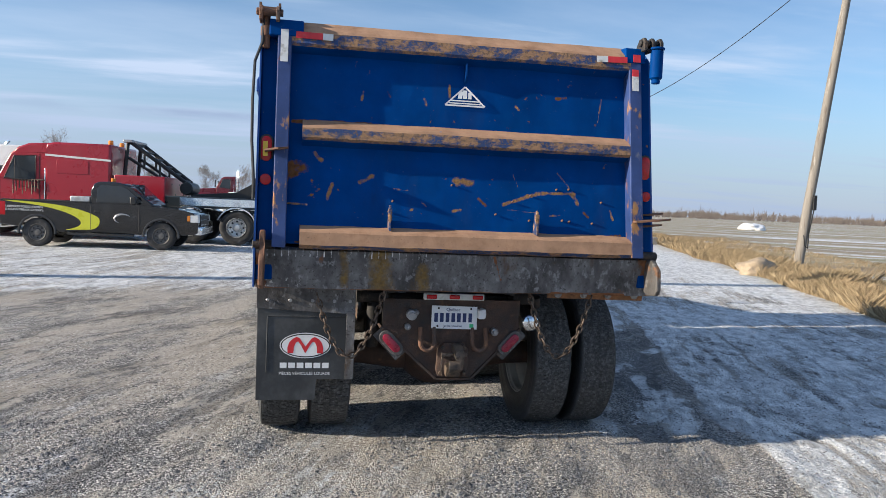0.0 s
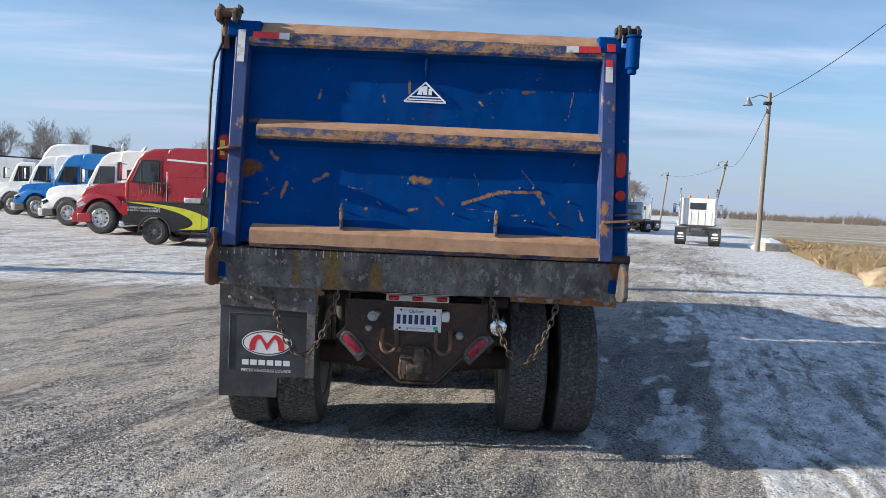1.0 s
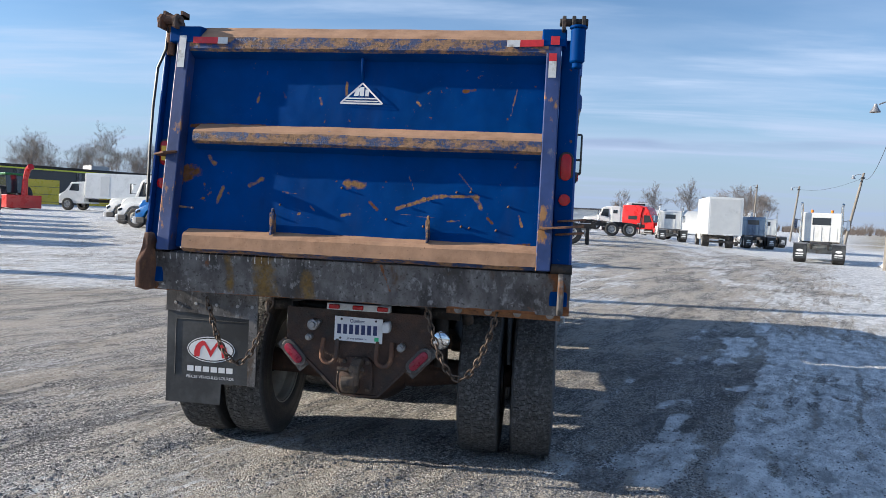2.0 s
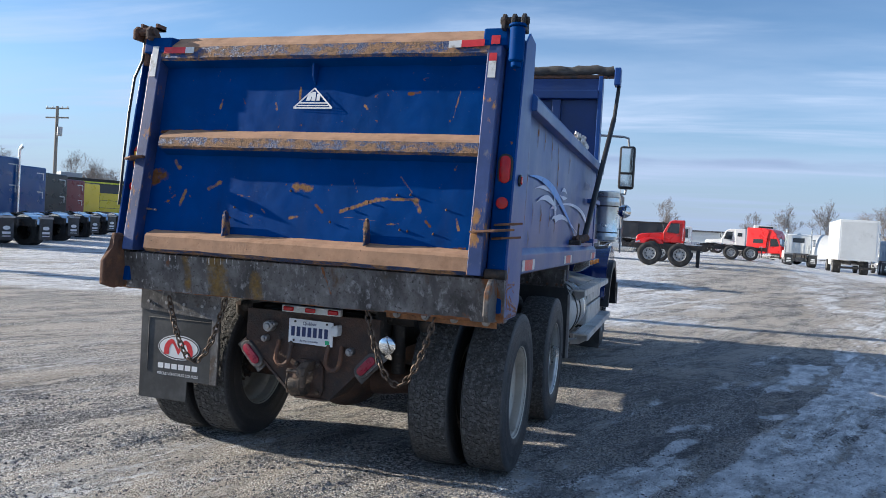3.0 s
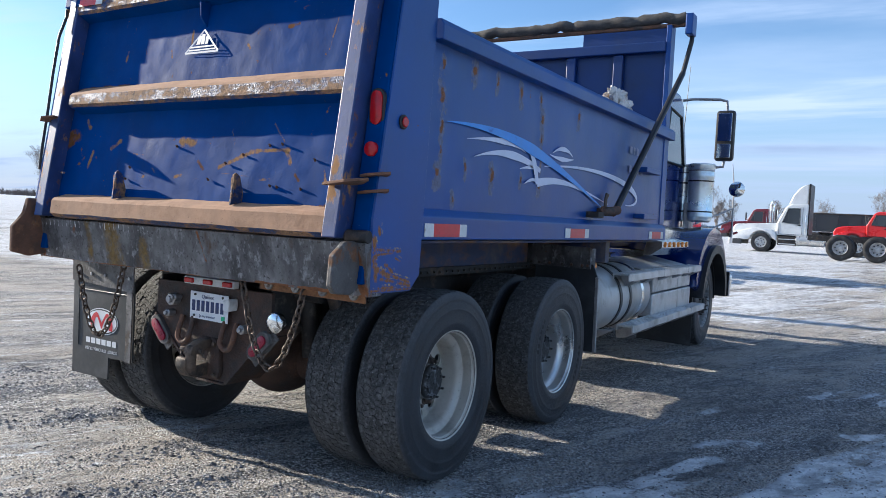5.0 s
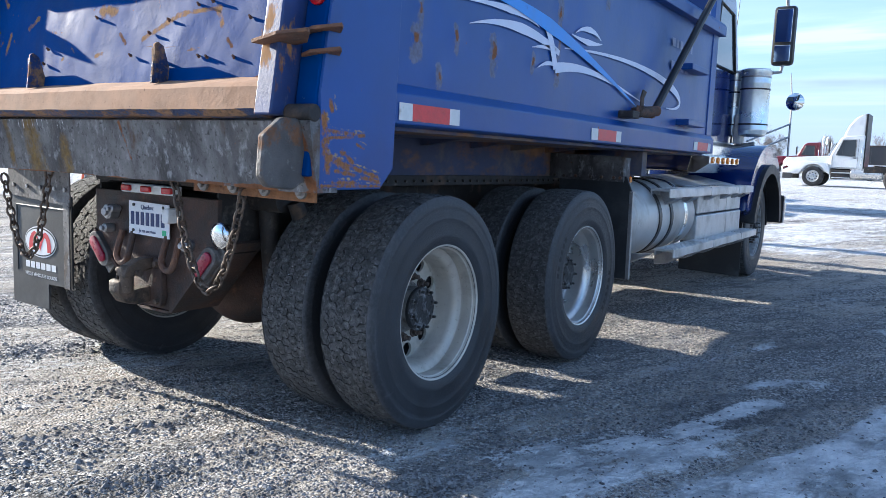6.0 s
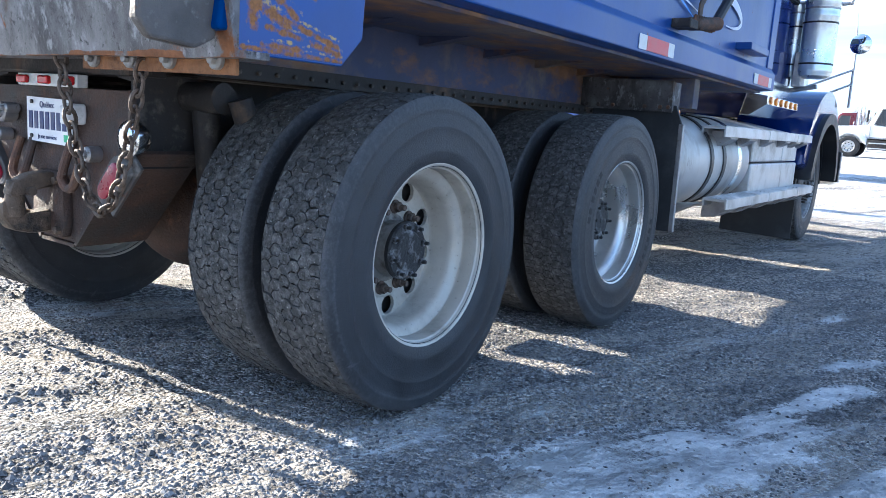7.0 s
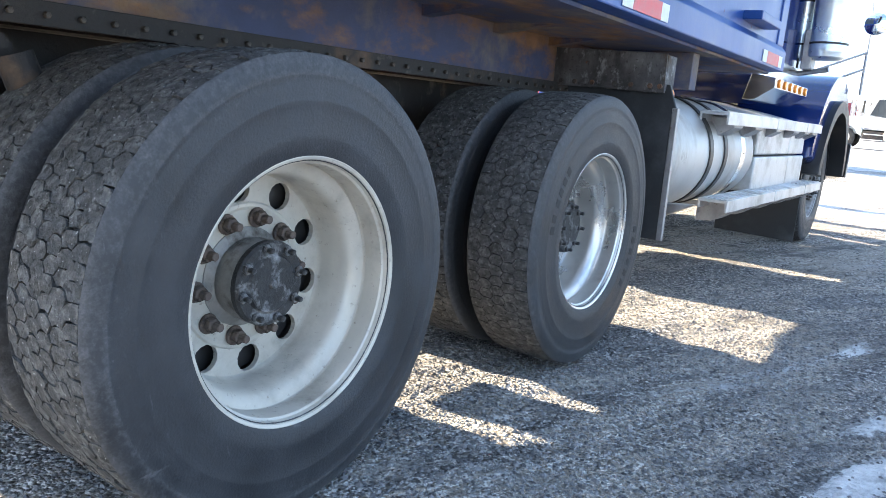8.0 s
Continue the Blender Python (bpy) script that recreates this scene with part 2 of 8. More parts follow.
M["hub"] = material("greasy_hub_iron", (0.035, 0.034, 0.034), 0.6, 0.3, 0.4, 20, [((0.30, 0.30, 0.30), 18, 0.52, 0.66, 0.8, ONE)], 0.5, 80)
M["hub_body"] = material("dirty_grey_hub", (0.26, 0.25, 0.235), 0.55, 0.4, 0.3, 14, [((0.10, 0.085, 0.07), 12, 0.5, 0.66, 0.8, ONE)], 0.3, 80)
M["lug"] = material("rusted_lug_iron", (0.13, 0.10, 0.085), 0.7, 0.4, 0.3, 40, [((0.05, 0.04, 0.035), 40, 0.5, 0.6, 0.8, ONE)], 0.3, 150)
M["alu"] = material("brushed_aluminium", (0.60, 0.61, 0.62), 0.42, 0.7, 0.15, 7, [((0.36, 0.34, 0.31), 3.0, 0.48, 0.75, 0.6, ONE)], 0.08, 120)
M["tank"] = material("stained_aluminium_tank", (0.52, 0.52, 0.51), 0.48, 0.55, 0.15, 3, [((0.30, 0.25, 0.19), 2.2, 0.50, 0.72, 0.7, (1, 1, 0.5)), ((0.16, 0.13, 0.10), 4.0, 0.62, 0.74, 0.8, ONE)], 0.06, 60)
M["chrome"] = material("chrome", (0.84, 0.88, 0.90), 0.16, 1.0, 0.05, 4, [((0.55, 0.56, 0.58), 4, 0.5, 0.8, 0.22, ONE)])
M["canister"] = material("bright_canister_steel", (0.74, 0.82, 0.86), 0.30, 0.85, 0.05, 4, [((0.50, 0.55, 0.58), 4, 0.55, 0.8, 0.36, ONE)])
M["steel"] = material("galvanised_steel", (0.36, 0.36, 0.37), 0.45, 0.8, 0.2, 20, [((0.16, 0.11, 0.07), 25, 0.60, 0.7, 0.8, ONE)], 0.15, 120)
M["chain"] = material("rusted_chain_iron", (0.13, 0.10, 0.080), 0.6, 0.6, 0.35, 40, [((0.07, 0.045, 0.03), 30, 0.5, 0.62, 0.8, ONE)], 0.3, 150)
M["black"] = material("black_plastic", (0.015, 0.015, 0.016), 0.45, 0, 0.25, 8, [((0.05, 0.05, 0.05), 5, 0.55, 0.8, 0.7, ONE)])
M["white"] = material("white_decal", (0.72, 0.73, 0.74), 0.5, 0, 0.06, 8, [((0.42, 0.41, 0.40), 12, 0.58, 0.78, 0.7, ONE)])
M["pale_decal"] = material("pale_lilac_decal", (0.62, 0.66, 0.80), 0.45, 0, 0.06, 8, [((0.35, 0.37, 0.5), 9, 0.62, 0.75, 0.6, ONE)])
M["faint_decal"] = material("faint_worn_lettering", (0.16, 0.19, 0.36), 0.45, 0, 0.1, 20)
M["sky_decal"] = material("light_blue_decal", (0.05, 0.26, 0.72), 0.4, 0, 0.08, 8, [((0.06, 0.12, 0.4), 10, 0.64, 0.74, 0.6, ONE)])
M["red_tape"] = material("red_reflective_tape", (0.55, 0.03, 0.035), 0.35, 0, 0.15, 30, [((0.30, 0.16, 0.12), 14, 0.62, 0.72, 0.8, ONE)], 0.1, 200)
M["white_tape"] = material("white_reflective_tape", (0.62, 0.63, 0.63), 0.4, 0, 0.1, 30, [((0.34, 0.31, 0.27), 12, 0.56, 0.68, 0.8, ONE)], 0.1, 200)
M["red_lens"] = material("red_lamp_lens", (0.42, 0.006, 0.010), 0.15, 0, 0.15, 40, [((0.18, 0.02, 0.02), 10, 0.6, 0.8, 0.4, ONE)], 0.1, 300)
M["dull_lens"] = material("dirty_red_lens", (0.26, 0.010, 0.035), 0.3, 0, 0.25, 30, [((0.14, 0.07, 0.07), 9, 0.58, 0.76, 0.8, ONE)], 0.1, 200)
M["tow"] = material("dark_greasy_rust", (0.070, 0.042, 0.032), 0.75, 0.05, 0.4, 9, [((0.15, 0.085, 0.055), 16, 0.56, 0.70, 0.9, ONE), ((0.030, 0.027, 0.026), 4, 0.48, 0.66, 0.6, ONE), ((0.24, 0.22, 0.20), 45, 0.67, 0.75, 0.9, ONE)], 0.6, 90)
M["hook"] = material("brown_hook_iron", (0.13, 0.095, 0.070), 0.65, 0.3, 0.4, 22, [((0.035, 0.032, 0.031), 12, 0.46, 0.62, 0.6, ONE), ((0.26, 0.20, 0.15), 50, 0.62, 0.72, 0.8, ONE)], 0.5, 90)
M["latch"] = material("dark_worn_latch_steel", (0.085, 0.080, 0.078), 0.6, 0.1, 0.35, 9, [((0.20, 0.195, 0.19), 13, 0.55, 0.66, 0.7, ONE), ((0.17, 0.085, 0.045), 8, 0.55, 0.64, 0.9, ONE)], 0.4, 60)
M["amber"] = material("amber_lens", (0.75, 0.24, 0.03), 0.2, 0, 0.15, 40)
M["glass"] = material("dark_window_glass", (0.030, 0.036, 0.042), 0.06, 0.0, 0.1, 3, (), 0, 1, 0.5)
M["mirror"] = material("mirror_glass", (0.75, 0.78, 0.80), 0.03, 1.0, 0.02, 3)
M["plate"] = material("white_plate", (0.75, 0.76, 0.78), 0.4, 0, 0.04, 20, [((0.5, 0.48, 0.45), 14, 0.6, 0.8, 0.6, ONE)])
M["ink"] = material("dark_blue_ink", (0.015, 0.03, 0.12), 0.5, 0, 0.1, 30)
M["red_ink"] = material("red_ink", (0.55, 0.02, 0.03), 0.45, 0, 0.1, 20)
M["green_ink"] = material("green_sticker", (0.05, 0.45, 0.20), 0.5, 0, 0.1, 20)
M["yellow_ink"] = material("yellow_label", (0.75, 0.50, 0.05), 0.5, 0, 0.1, 30)
M["tarp"] = material("grey_tarp_fabric", (0.055, 0.052, 0.050), 0.85, 0, 0.4, 14, [((0.14, 0.13, 0.12), 8, 0.5, 0.7, 0.9, (0.4, 1, 1))], 0.5, 40)
M["pock"] = material("dented_pocked_paint", (0.075, 0.085, 0.17), 0.5, 0, 0.3, 12, [(RUST, 22, 0.45, 0.58, 0.9, ONE), ((0.24, 0.22, 0.26), 30, 0.52, 0.62, 0.7, ONE)], 0.3, 60)
M["white_rim"] = material("grey_painted_wheel", (0.42, 0.42, 0.42), 0.5, 0.2, 0.15, 8, [((0.2, 0.18, 0.16), 6, 0.52, 0.7, 0.7, ONE)])
M["blue_cab"] = material("glossy_cab_blue", (0.004, 0.020, 0.13), 0.14, 0, 0.1, 2.0, [((0.03, 0.045, 0.10), 1.6, 0.55, 0.8, 0.3, ONE)], 0, 1, 0.6)
M["tread_plate"] = material("aluminium_tread_plate", (0.56, 0.57, 0.58), 0.4, 0.7, 0.12, 8, [((0.34, 0.33, 0.31), 4, 0.5, 0.75, 0.6, ONE)], 0.35, 90)
M["dark_alloy"] = material("dusty_dark_alloy", (0.12, 0.115, 0.11), 0.5, 0.4, 0.2, 8, [((0.22, 0.20, 0.18), 7, 0.5, 0.7, 0.8, ONE)])
M["charcoal_plastic"] = material("grey_bumper_plastic", (0.055, 0.056, 0.058), 0.6, 0, 0.15, 6)
M["ice"] = material("dirty_ice_crust", (0.62, 0.60, 0.58), 0.7, 0, 0.2, 9, [((0.35, 0.28, 0.22), 7, 0.52, 0.66, 0.8, ONE)], 0.5, 30)

# ---- mesh tools ----
def part(name, bm, mat, parent=None, label="", smooth=False, m=None):
    """Links a bmesh as one mesh object under a thing or a part."""
    me = bpy.data.meshes.new(name)
    bmesh.ops.recalc_face_normals(bm, faces=bm.faces[:])
    if smooth:
        for f in bm.faces:
            f.smooth = True
    bm.to_mesh(me)
    bm.free()
    for one in (mat if isinstance(mat, (list, tuple)) else (mat,)):
        me.materials.append(one)
    if smooth:
        me.set_sharp_from_angle(angle=radians(35))
    ob = new(name, me)
    if parent is not None:
        ob.parent = parent
    if m is not None:
        ob.matrix_local = m
    if label:
        tagged(ob, label)
    return ob


def again(ob, parent, m=None):
    """Another object on the same mesh."""
    o = new(ob.name.split(".")[0], ob.data)
    o.parent = parent
    if m is not None:
        o.matrix_local = m
    return o


def thing(name, label, category, m=None, group="", kind=""):
    e = new(name)
    e.empty_display_size = 0.2
    if m is not None:
        e.matrix_world = m
    return tagged(e, label, category, group, kind)


def verts_faces(bm, vs, fs, mi=0):
    v = [bm.verts.new(p) for p in vs]
    out = []
    for f in fs:
        face = bm.faces.new([v[i] for i in f])
        face.material_index = mi
        out.append(face)
    return v, out


def bevelled(bm, v, amount, seg=2):
    edges = {e for a in v for e in a.link_edges}
    bmesh.ops.bevel(bm, geom=list(edges), offset=amount, segments=seg, affect="EDGES", profile=0.5, clamp_overlap=True)


def box(bm, x0, x1, y0, y1, z0, z1, bev=0.0, m=None, mi=0):
    vs = [(x, y, z) for x in (x0, x1) for y in (y0, y1) for z in (z0, z1)]
    if m is not None:
        vs = [m @ Vector(p) for p in vs]
    v, _ = verts_faces(bm, vs, [(0, 1, 3, 2), (4, 6, 7, 5), (0, 4, 5, 1), (2, 3, 7, 6), (0, 2, 6, 4), (1, 5, 7, 3)], mi)
    if bev:
        bevelled(bm, v, bev)


def prism(bm, pts, axis, a, b, bev=0.0, mi=0, shear=None):
    """A polygon pushed along an axis from a to b. pts are in the two other axes, in the order x, y, z."""
    def at(p, w):
        q = list(p)
        q.insert("xyz".index(axis), w)
        return shear(*q) if shear else q
    n = len(pts)
    vs = [at(p, a) for p in pts] + [at(p, b) for p in pts]
    fs = [tuple(range(n)), tuple(range(2 * n - 1, n - 1, -1))] + [(i, (i + 1) % n, n + (i + 1) % n, n + i) for i in range(n)]
    v, f = verts_faces(bm, vs, fs, mi)
    if bev:
        bevelled(bm, v, bev)
    return v, f


def frame_of(d):
    d = Vector(d).normalized()
    s = Vector((0, 0, 1)) if abs(d.z) < 0.9 else Vector((1, 0, 0))
    a = d.cross(s).normalized()
    return a, d.cross(a).normalized()


def tube(bm, pts, r, seg=10, closed=False, mi=0):
    """A round bar along points; r is one radius or one for each point."""
    pts = [Vector(p) for p in pts]
    n = len(pts)
    rings = []
    a = None
    for i, p in enumerate(pts):
        d = pts[(i + 1) % n] - pts[i - 1] if closed else pts[min(i + 1, n - 1)] - pts[max(i - 1, 0)]
        if a is None:
            a, b = frame_of(d)
        else:
            d = d.normalized()
            a = (a - d * a.dot(d)).normalized()
            b = d.cross(a)
        rad = r[i] if isinstance(r, (list, tuple)) else r
        rings.append([bm.verts.new(p + (a * math.cos(t) + b * math.sin(t)) * rad) for t in (math.tau * k / seg for k in range(seg))])
    for i in range(n if closed else n - 1):
        p, q = rings[i], rings[(i + 1) % n]
        for k in range(seg):
            f = bm.faces.new((p[k], p[(k + 1) % seg], q[(k + 1) % seg], q[k]))
            f.material_index = mi
    if not closed:
        bm.faces.new(rings[0][::-1]).material_index = mi
        bm.faces.new(rings[-1]).material_index = mi


def lathe(bm, prof, seg=48, axis="x", centre=(0, 0, 0), closed=False, mi=0):
    """prof: (place along the axis, radius) rows, turned round the axis."""
    k = "xyz".index(axis)
    rings = []
    for w, r in prof:
        ring = []
        for i in range(seg):
            t = math.tau * i / seg
            c, s = r * math.cos(t), r * math.sin(t)
            q = {0: (w, c, s), 1: (c, w, s), 2: (c, s, w)}[k]
            ring.append(bm.verts.new((q[0] + centre[0], q[1] + centre[1], q[2] + centre[2])))
        rings.append(ring)
    rows = list(zip(rings, rings[1:])) + ([(rings[-1], rings[0])] if closed else [])
    for p, q in rows:
        for i in range(seg):
            bm.faces.new((p[i], p[(i + 1) % seg], q[(i + 1) % seg], q[i])).material_index = mi
    return rings


def cap(bm, ring, mi=0):
    bm.faces.new(ring).material_index = mi


def drum(bm, a, b, r, seg=24, bev=0.0, axis="y", centre=(0, 0, 0), mi=0):
    """A closed cylinder along an axis with a rounded rim."""
    prof = [(a, r - bev), (a + bev, r), (b - bev, r), (b, r - bev)] if bev else [(a, r), (b, r)]
    rings = lathe(bm, prof, seg, axis, centre, mi=mi)
    cap(bm, rings[0][::-1], mi)
    cap(bm, rings[-1], mi)


def oval(n, a, b):
    return [(a * math.cos(math.tau * i / n), b * math.sin(math.tau * i / n)) for i in range(n)]


def pill(w, h, seg=6):
    """The outline of a bar with round ends, w long and h wide."""
    r, out = h / 2, []
    for sx, t0 in ((1, -90), (-1, 90)):
        for i in range(seg + 1):
            t = radians(t0 + 180 * i / seg)
            out.append((sx * (w / 2 - r) + r * math.cos(t), r * math.sin(t)))
    return out


def words(name, text, size, mat, parent, m, thick=0.001, align="CENTER"):
    """Lettering in the built-in font, as a mesh."""
    cu = bpy.data.curves.new(name, "FONT")
    cu.body, cu.size, cu.align_x, cu.align_y, cu.extrude = text, size, align, "CENTER", thick
    tmp = new(name, cu)
    me = bpy.data.meshes.new_from_object(tmp.evaluated_get(bpy.context.evaluated_depsgraph_get()))
    bpy.data.objects.remove(tmp)
    bpy.data.curves.remove(cu)
    me.materials.clear()
    me.materials.append(mat)
    ob = new(name, me)
    ob.parent = parent
    ob.matrix_local = m
    return ob


def disc_with_holes(bm, r_out, r_in, hole_r, hole_at, n_holes, x, thick, turn=0.0, hole_long=1.0, mi=0):
    """A wheel disc in the yz plane: a ring with a row of hand holes cut through."""
    def loop(cx, cy, r, n, long=1.0, ang=0.0):
        ca, sa = math.cos(ang), math.sin(ang)
        vs = []
        for i in range(n):
            t = math.tau * i / n
            u, w = r * math.cos(t), r * long * math.sin(t)
            vs.append(bm.verts.new((x, cx + u * ca - w * sa, cy + u * sa + w * ca)))
        return [bm.edges.new((vs[i], vs[(i + 1) % n])) for i in range(n)]
    es = loop(0, 0, r_out, 60) + loop(0, 0, r_in, 40)
    for i in range(n_holes):
        t = math.tau * (i + turn) / n_holes
        es += loop(hole_at * math.cos(t), hole_at * math.sin(t), hole_r, 14, hole_long, t)
    got = bmesh.ops.triangle_fill(bm, use_beauty=True, use_dissolve=False, edges=es)
    faces = [g for g in got["geom"] if isinstance(g, bmesh.types.BMFace)]
    ex = bmesh.ops.extrude_face_region(bm, geom=faces)
    bmesh.ops.translate(bm, vec=(-thick, 0, 0), verts=[g for g in ex["geom"] if isinstance(g, bmesh.types.BMVert)])

# ---- ground ----
def smooth(a, b, v):
    t = min(1.0, max(0.0, (v - a) / (b - a)))
    return t * t * (3 - 2 * t)


def field_edge(y):
    """The x at which the lot ends and the grass begins."""
    return 11.2 + 0.36 * (max(y, -6.0) - 13.2) + 0.35 * noise.noise((y * 0.25, 3, 0))


def spaced(lo, hi, fine_lo, fine_hi, step, grow=1.16):
    out = list(np.arange(fine_lo, fine_hi + 1e-6, step))
    d, v = step, fine_hi
    while v < hi:
        d *= grow
        v += d
        out.append(min(v, hi))
    d, v = step, fine_lo
    while v > lo:
        d *= grow
        v -= d
        out.insert(0, max(v, lo))
    return out


xs, ys = spaced(-4000, 4000, -4.2, 5.2, 0.036), spaced(-300, 4500, -3.8, 6.4, 0.036)


def snow_edge(y):
    """The x of the snow's edge beside the truck."""
    return 2.30 + 0.36 * max(0.0, y - 0.8) - 0.06 * max(0.0, 0.8 - y) if y < 6 else 4.27 + 0.1 * (y - 6)


BAND_A, BAND_B = (1.72, 0.42), (2.18, 1.20)        # a trodden strip of snow beside the wheels


def to_line(x, y, ax, ay, bx, by):
    dx, dy = bx - ax, by - ay
    k = max(0.0, min(1.0, ((x - ax) * dx + (y - ay) * dy) / (dx * dx + dy * dy)))
    return math.hypot(x - ax - k * dx, y - ay - k * dy)


def snow_cover(x, y):
    """How far snow hides the gravel, about 0 to 1."""
    s = 0.17 + 0.14 * noise.noise((x * 0.5 + y * 0.2, y * 0.35 - x * 0.15, 1.0))
    d = x - snow_edge(y) + 0.12 * noise.noise((x * 1.3, y * 1.3, 6.0))
    right = smooth(-0.05, 0.08, d)
    u, w = x * 0.34 + y * 0.94, x * 0.94 - y * 0.34
    s += 0.42 * smooth(-1.7, -0.6, d) * smooth(0.05, 0.38, noise.noise((w * 2.4, u * 0.75, 11)) + 0.5 * noise.noise((w * 5.5, u * 2.2, 13))) * smooth(10, 7, y) * (1 - right)
    s += 0.11 * smooth(-1.5, -0.5, d) * smooth(9, 6, y)
    s += (0.38 + 0.18 * noise.noise((x * 0.9, y * 0.6, 2.5))) * right * (1.0 - 0.35 * smooth(4.5, 7.0, x) * smooth(9, 5, y))
    for off, w in ((0.42, 0.05), (0.62, 0.05), (1.05, 0.04), (1.30, 0.06), (1.85, 0.05), (2.35, 0.10), (3.0, 0.06), (3.6, 0.10)):      # wheel tracks worn through it
        s -= 0.17 * right * smooth(w * 1.6, w * 0.5, abs(d - off - 0.05 * noise.noise((y * 0.8, off, 0))))
    s += 0.40 * smooth(0.34, 0.08, to_line(x, y, BAND_A[0], BAND_A[1], BAND_B[0], BAND_B[1])) * (0.8 + 0.9 * noise.noise((x * 3.4, y * 3.4, 2)))
    s += 0.08 * smooth(0.50, 0.05, to_line(x, y, 1.9, -0.7, 1.3, -2.6)) * smooth(-3, 0, y)
    left = smooth(2.5, 0.5, x)
    s += 0.40 * left * smooth(7.4, 8.8, y - 0.18 * x - 1.0 + 0.5 * noise.noise((x * 0.4, y * 0.4, 3)))
    s += 0.26 * (1 - left) * smooth(8, 11, y) * (1 - 0.4 * right)
    s += 0.20 * (1 - left) * smooth(7, 12, y) * noise.noise(((x - 0.22 * y) * 1.3, y * 0.05, 21)) - 0.10 * smooth(9, 14, y) * smooth(5, 2, abs(x - 7.5 - 0.12 * (y - 20)))
    s += 0.15 * left * smooth(4.5, 1.0, y) * smooth(0.6, -0.8, x) + 0.14 * left * smooth(-0.8, -2.4, y) * smooth(1.5, -1.0, x)
    s -= 0.14 * smooth(1.0, 0.3, math.hypot((x - 0.8) / 1.4, (y + 0.1) / 1.1))
    s += 0.12 * smooth(25, 45, y)
    s -= 0.22 * smooth(6.8, 9.0, y) * smooth(60, 35, y) * smooth(-2.2, -4.6, x - field_edge(y)) * smooth(2.0, 4.5, x)
    s += 0.16 * smooth(-5.5, -1.0, x - field_edge(y)) * smooth(2.0, 9.0, y)
    return s


def rise(x, y):
    """The lot's gentle climb ahead of the truck, set to fit the camera's view."""
    return 0.0125 * (min(max(y, 8.0), 70.0) - 8.0) * smooth(16, 6, x)


def ground_z(x, y):
    near = smooth(40, 15, math.hypot(x, y - 2))
    u, w = x * 0.37 + y * 0.93, x * 0.93 - y * 0.37      # along and across the old wheel tracks
    z = near * (0.010 * noise.noise((x * 1.1, y * 1.6, 0)) + 0.013 * noise.noise((w * 2.6, u * 0.35, 3)) + 0.010 * noise.noise((w * 6.0, u * 0.9, 5)) + 0.008 * noise.noise((x * 5.1, y * 5.3, 9)) + 0.006 * noise.noise((w * 11.0, u * 6.0, 4)))
    z += near * 0.008 * smooth(0.40, 0.62, snow_cover(x, y))
    z += rise(x, y)
    e = x - field_edge(y)
    if e > 0:
        z += 0.06 * smooth(0.0, 1.6, e) * smooth(14, 4, e) + 0.03 * noise.noise((x * 1.7, y * 1.7, 8)) * smooth(30, 3, e) * smooth(0, 1, e)
    return z


nx, ny = len(xs), len(ys)
co = np.empty((nx * ny, 3))
snow = np.empty(nx * ny)
grass = np.empty(nx * ny)
k = 0
for j in range(ny):
    edge_x = field_edge(ys[j])
    for i in range(nx):
        x, y = xs[i], ys[j]
        co[k] = x, y, ground_z(x, y)
        snow[k] = snow_cover(x, y)
        grass[k] = smooth(-0.5, 0.7, x - edge_x + 0.35 * noise.noise((x * 0.7, y * 0.7, 2)))
        k += 1
idx = np.arange(nx * ny).reshape(ny, nx)
# footprints trodden into the snow
rnd_f = random.Random(8)
for _ in range(70):
    fx, fy, fa = rnd_f.uniform(2.7, 6.2), rnd_f.uniform(-2.0, 6.0), radians(rnd_f.uniform(60, 120))
    lx, ly = co[:, 0] - fx, co[:, 1] - fy
    du, dw = lx * math.cos(fa) + ly * math.sin(fa), -lx * math.sin(fa) + ly * math.cos(fa)
    q = np.clip(1.25 - np.sqrt((du / 0.15) ** 2 + (dw / 0.06) ** 2), 0, 1)
    snow -= 0.34 * q * rnd_f.uniform(0.4, 1.2)
    co[:, 2] -= 0.018 * q
quads = np.stack([idx[:-1, :-1], idx[:-1, 1:], idx[1:, 1:], idx[1:, :-1]], -1).reshape(-1, 4)
me = bpy.data.meshes.new("ground")
me.from_pydata(co.tolist(), [], quads.tolist())
for nm, data in (("snow", snow), ("grass", grass)):
    at = me.attributes.new(nm, "FLOAT", "POINT")
    at.data.foreach_set("value", data.astype(np.float32))
me.polygons.foreach_set("use_smooth", [True] * len(me.polygons))


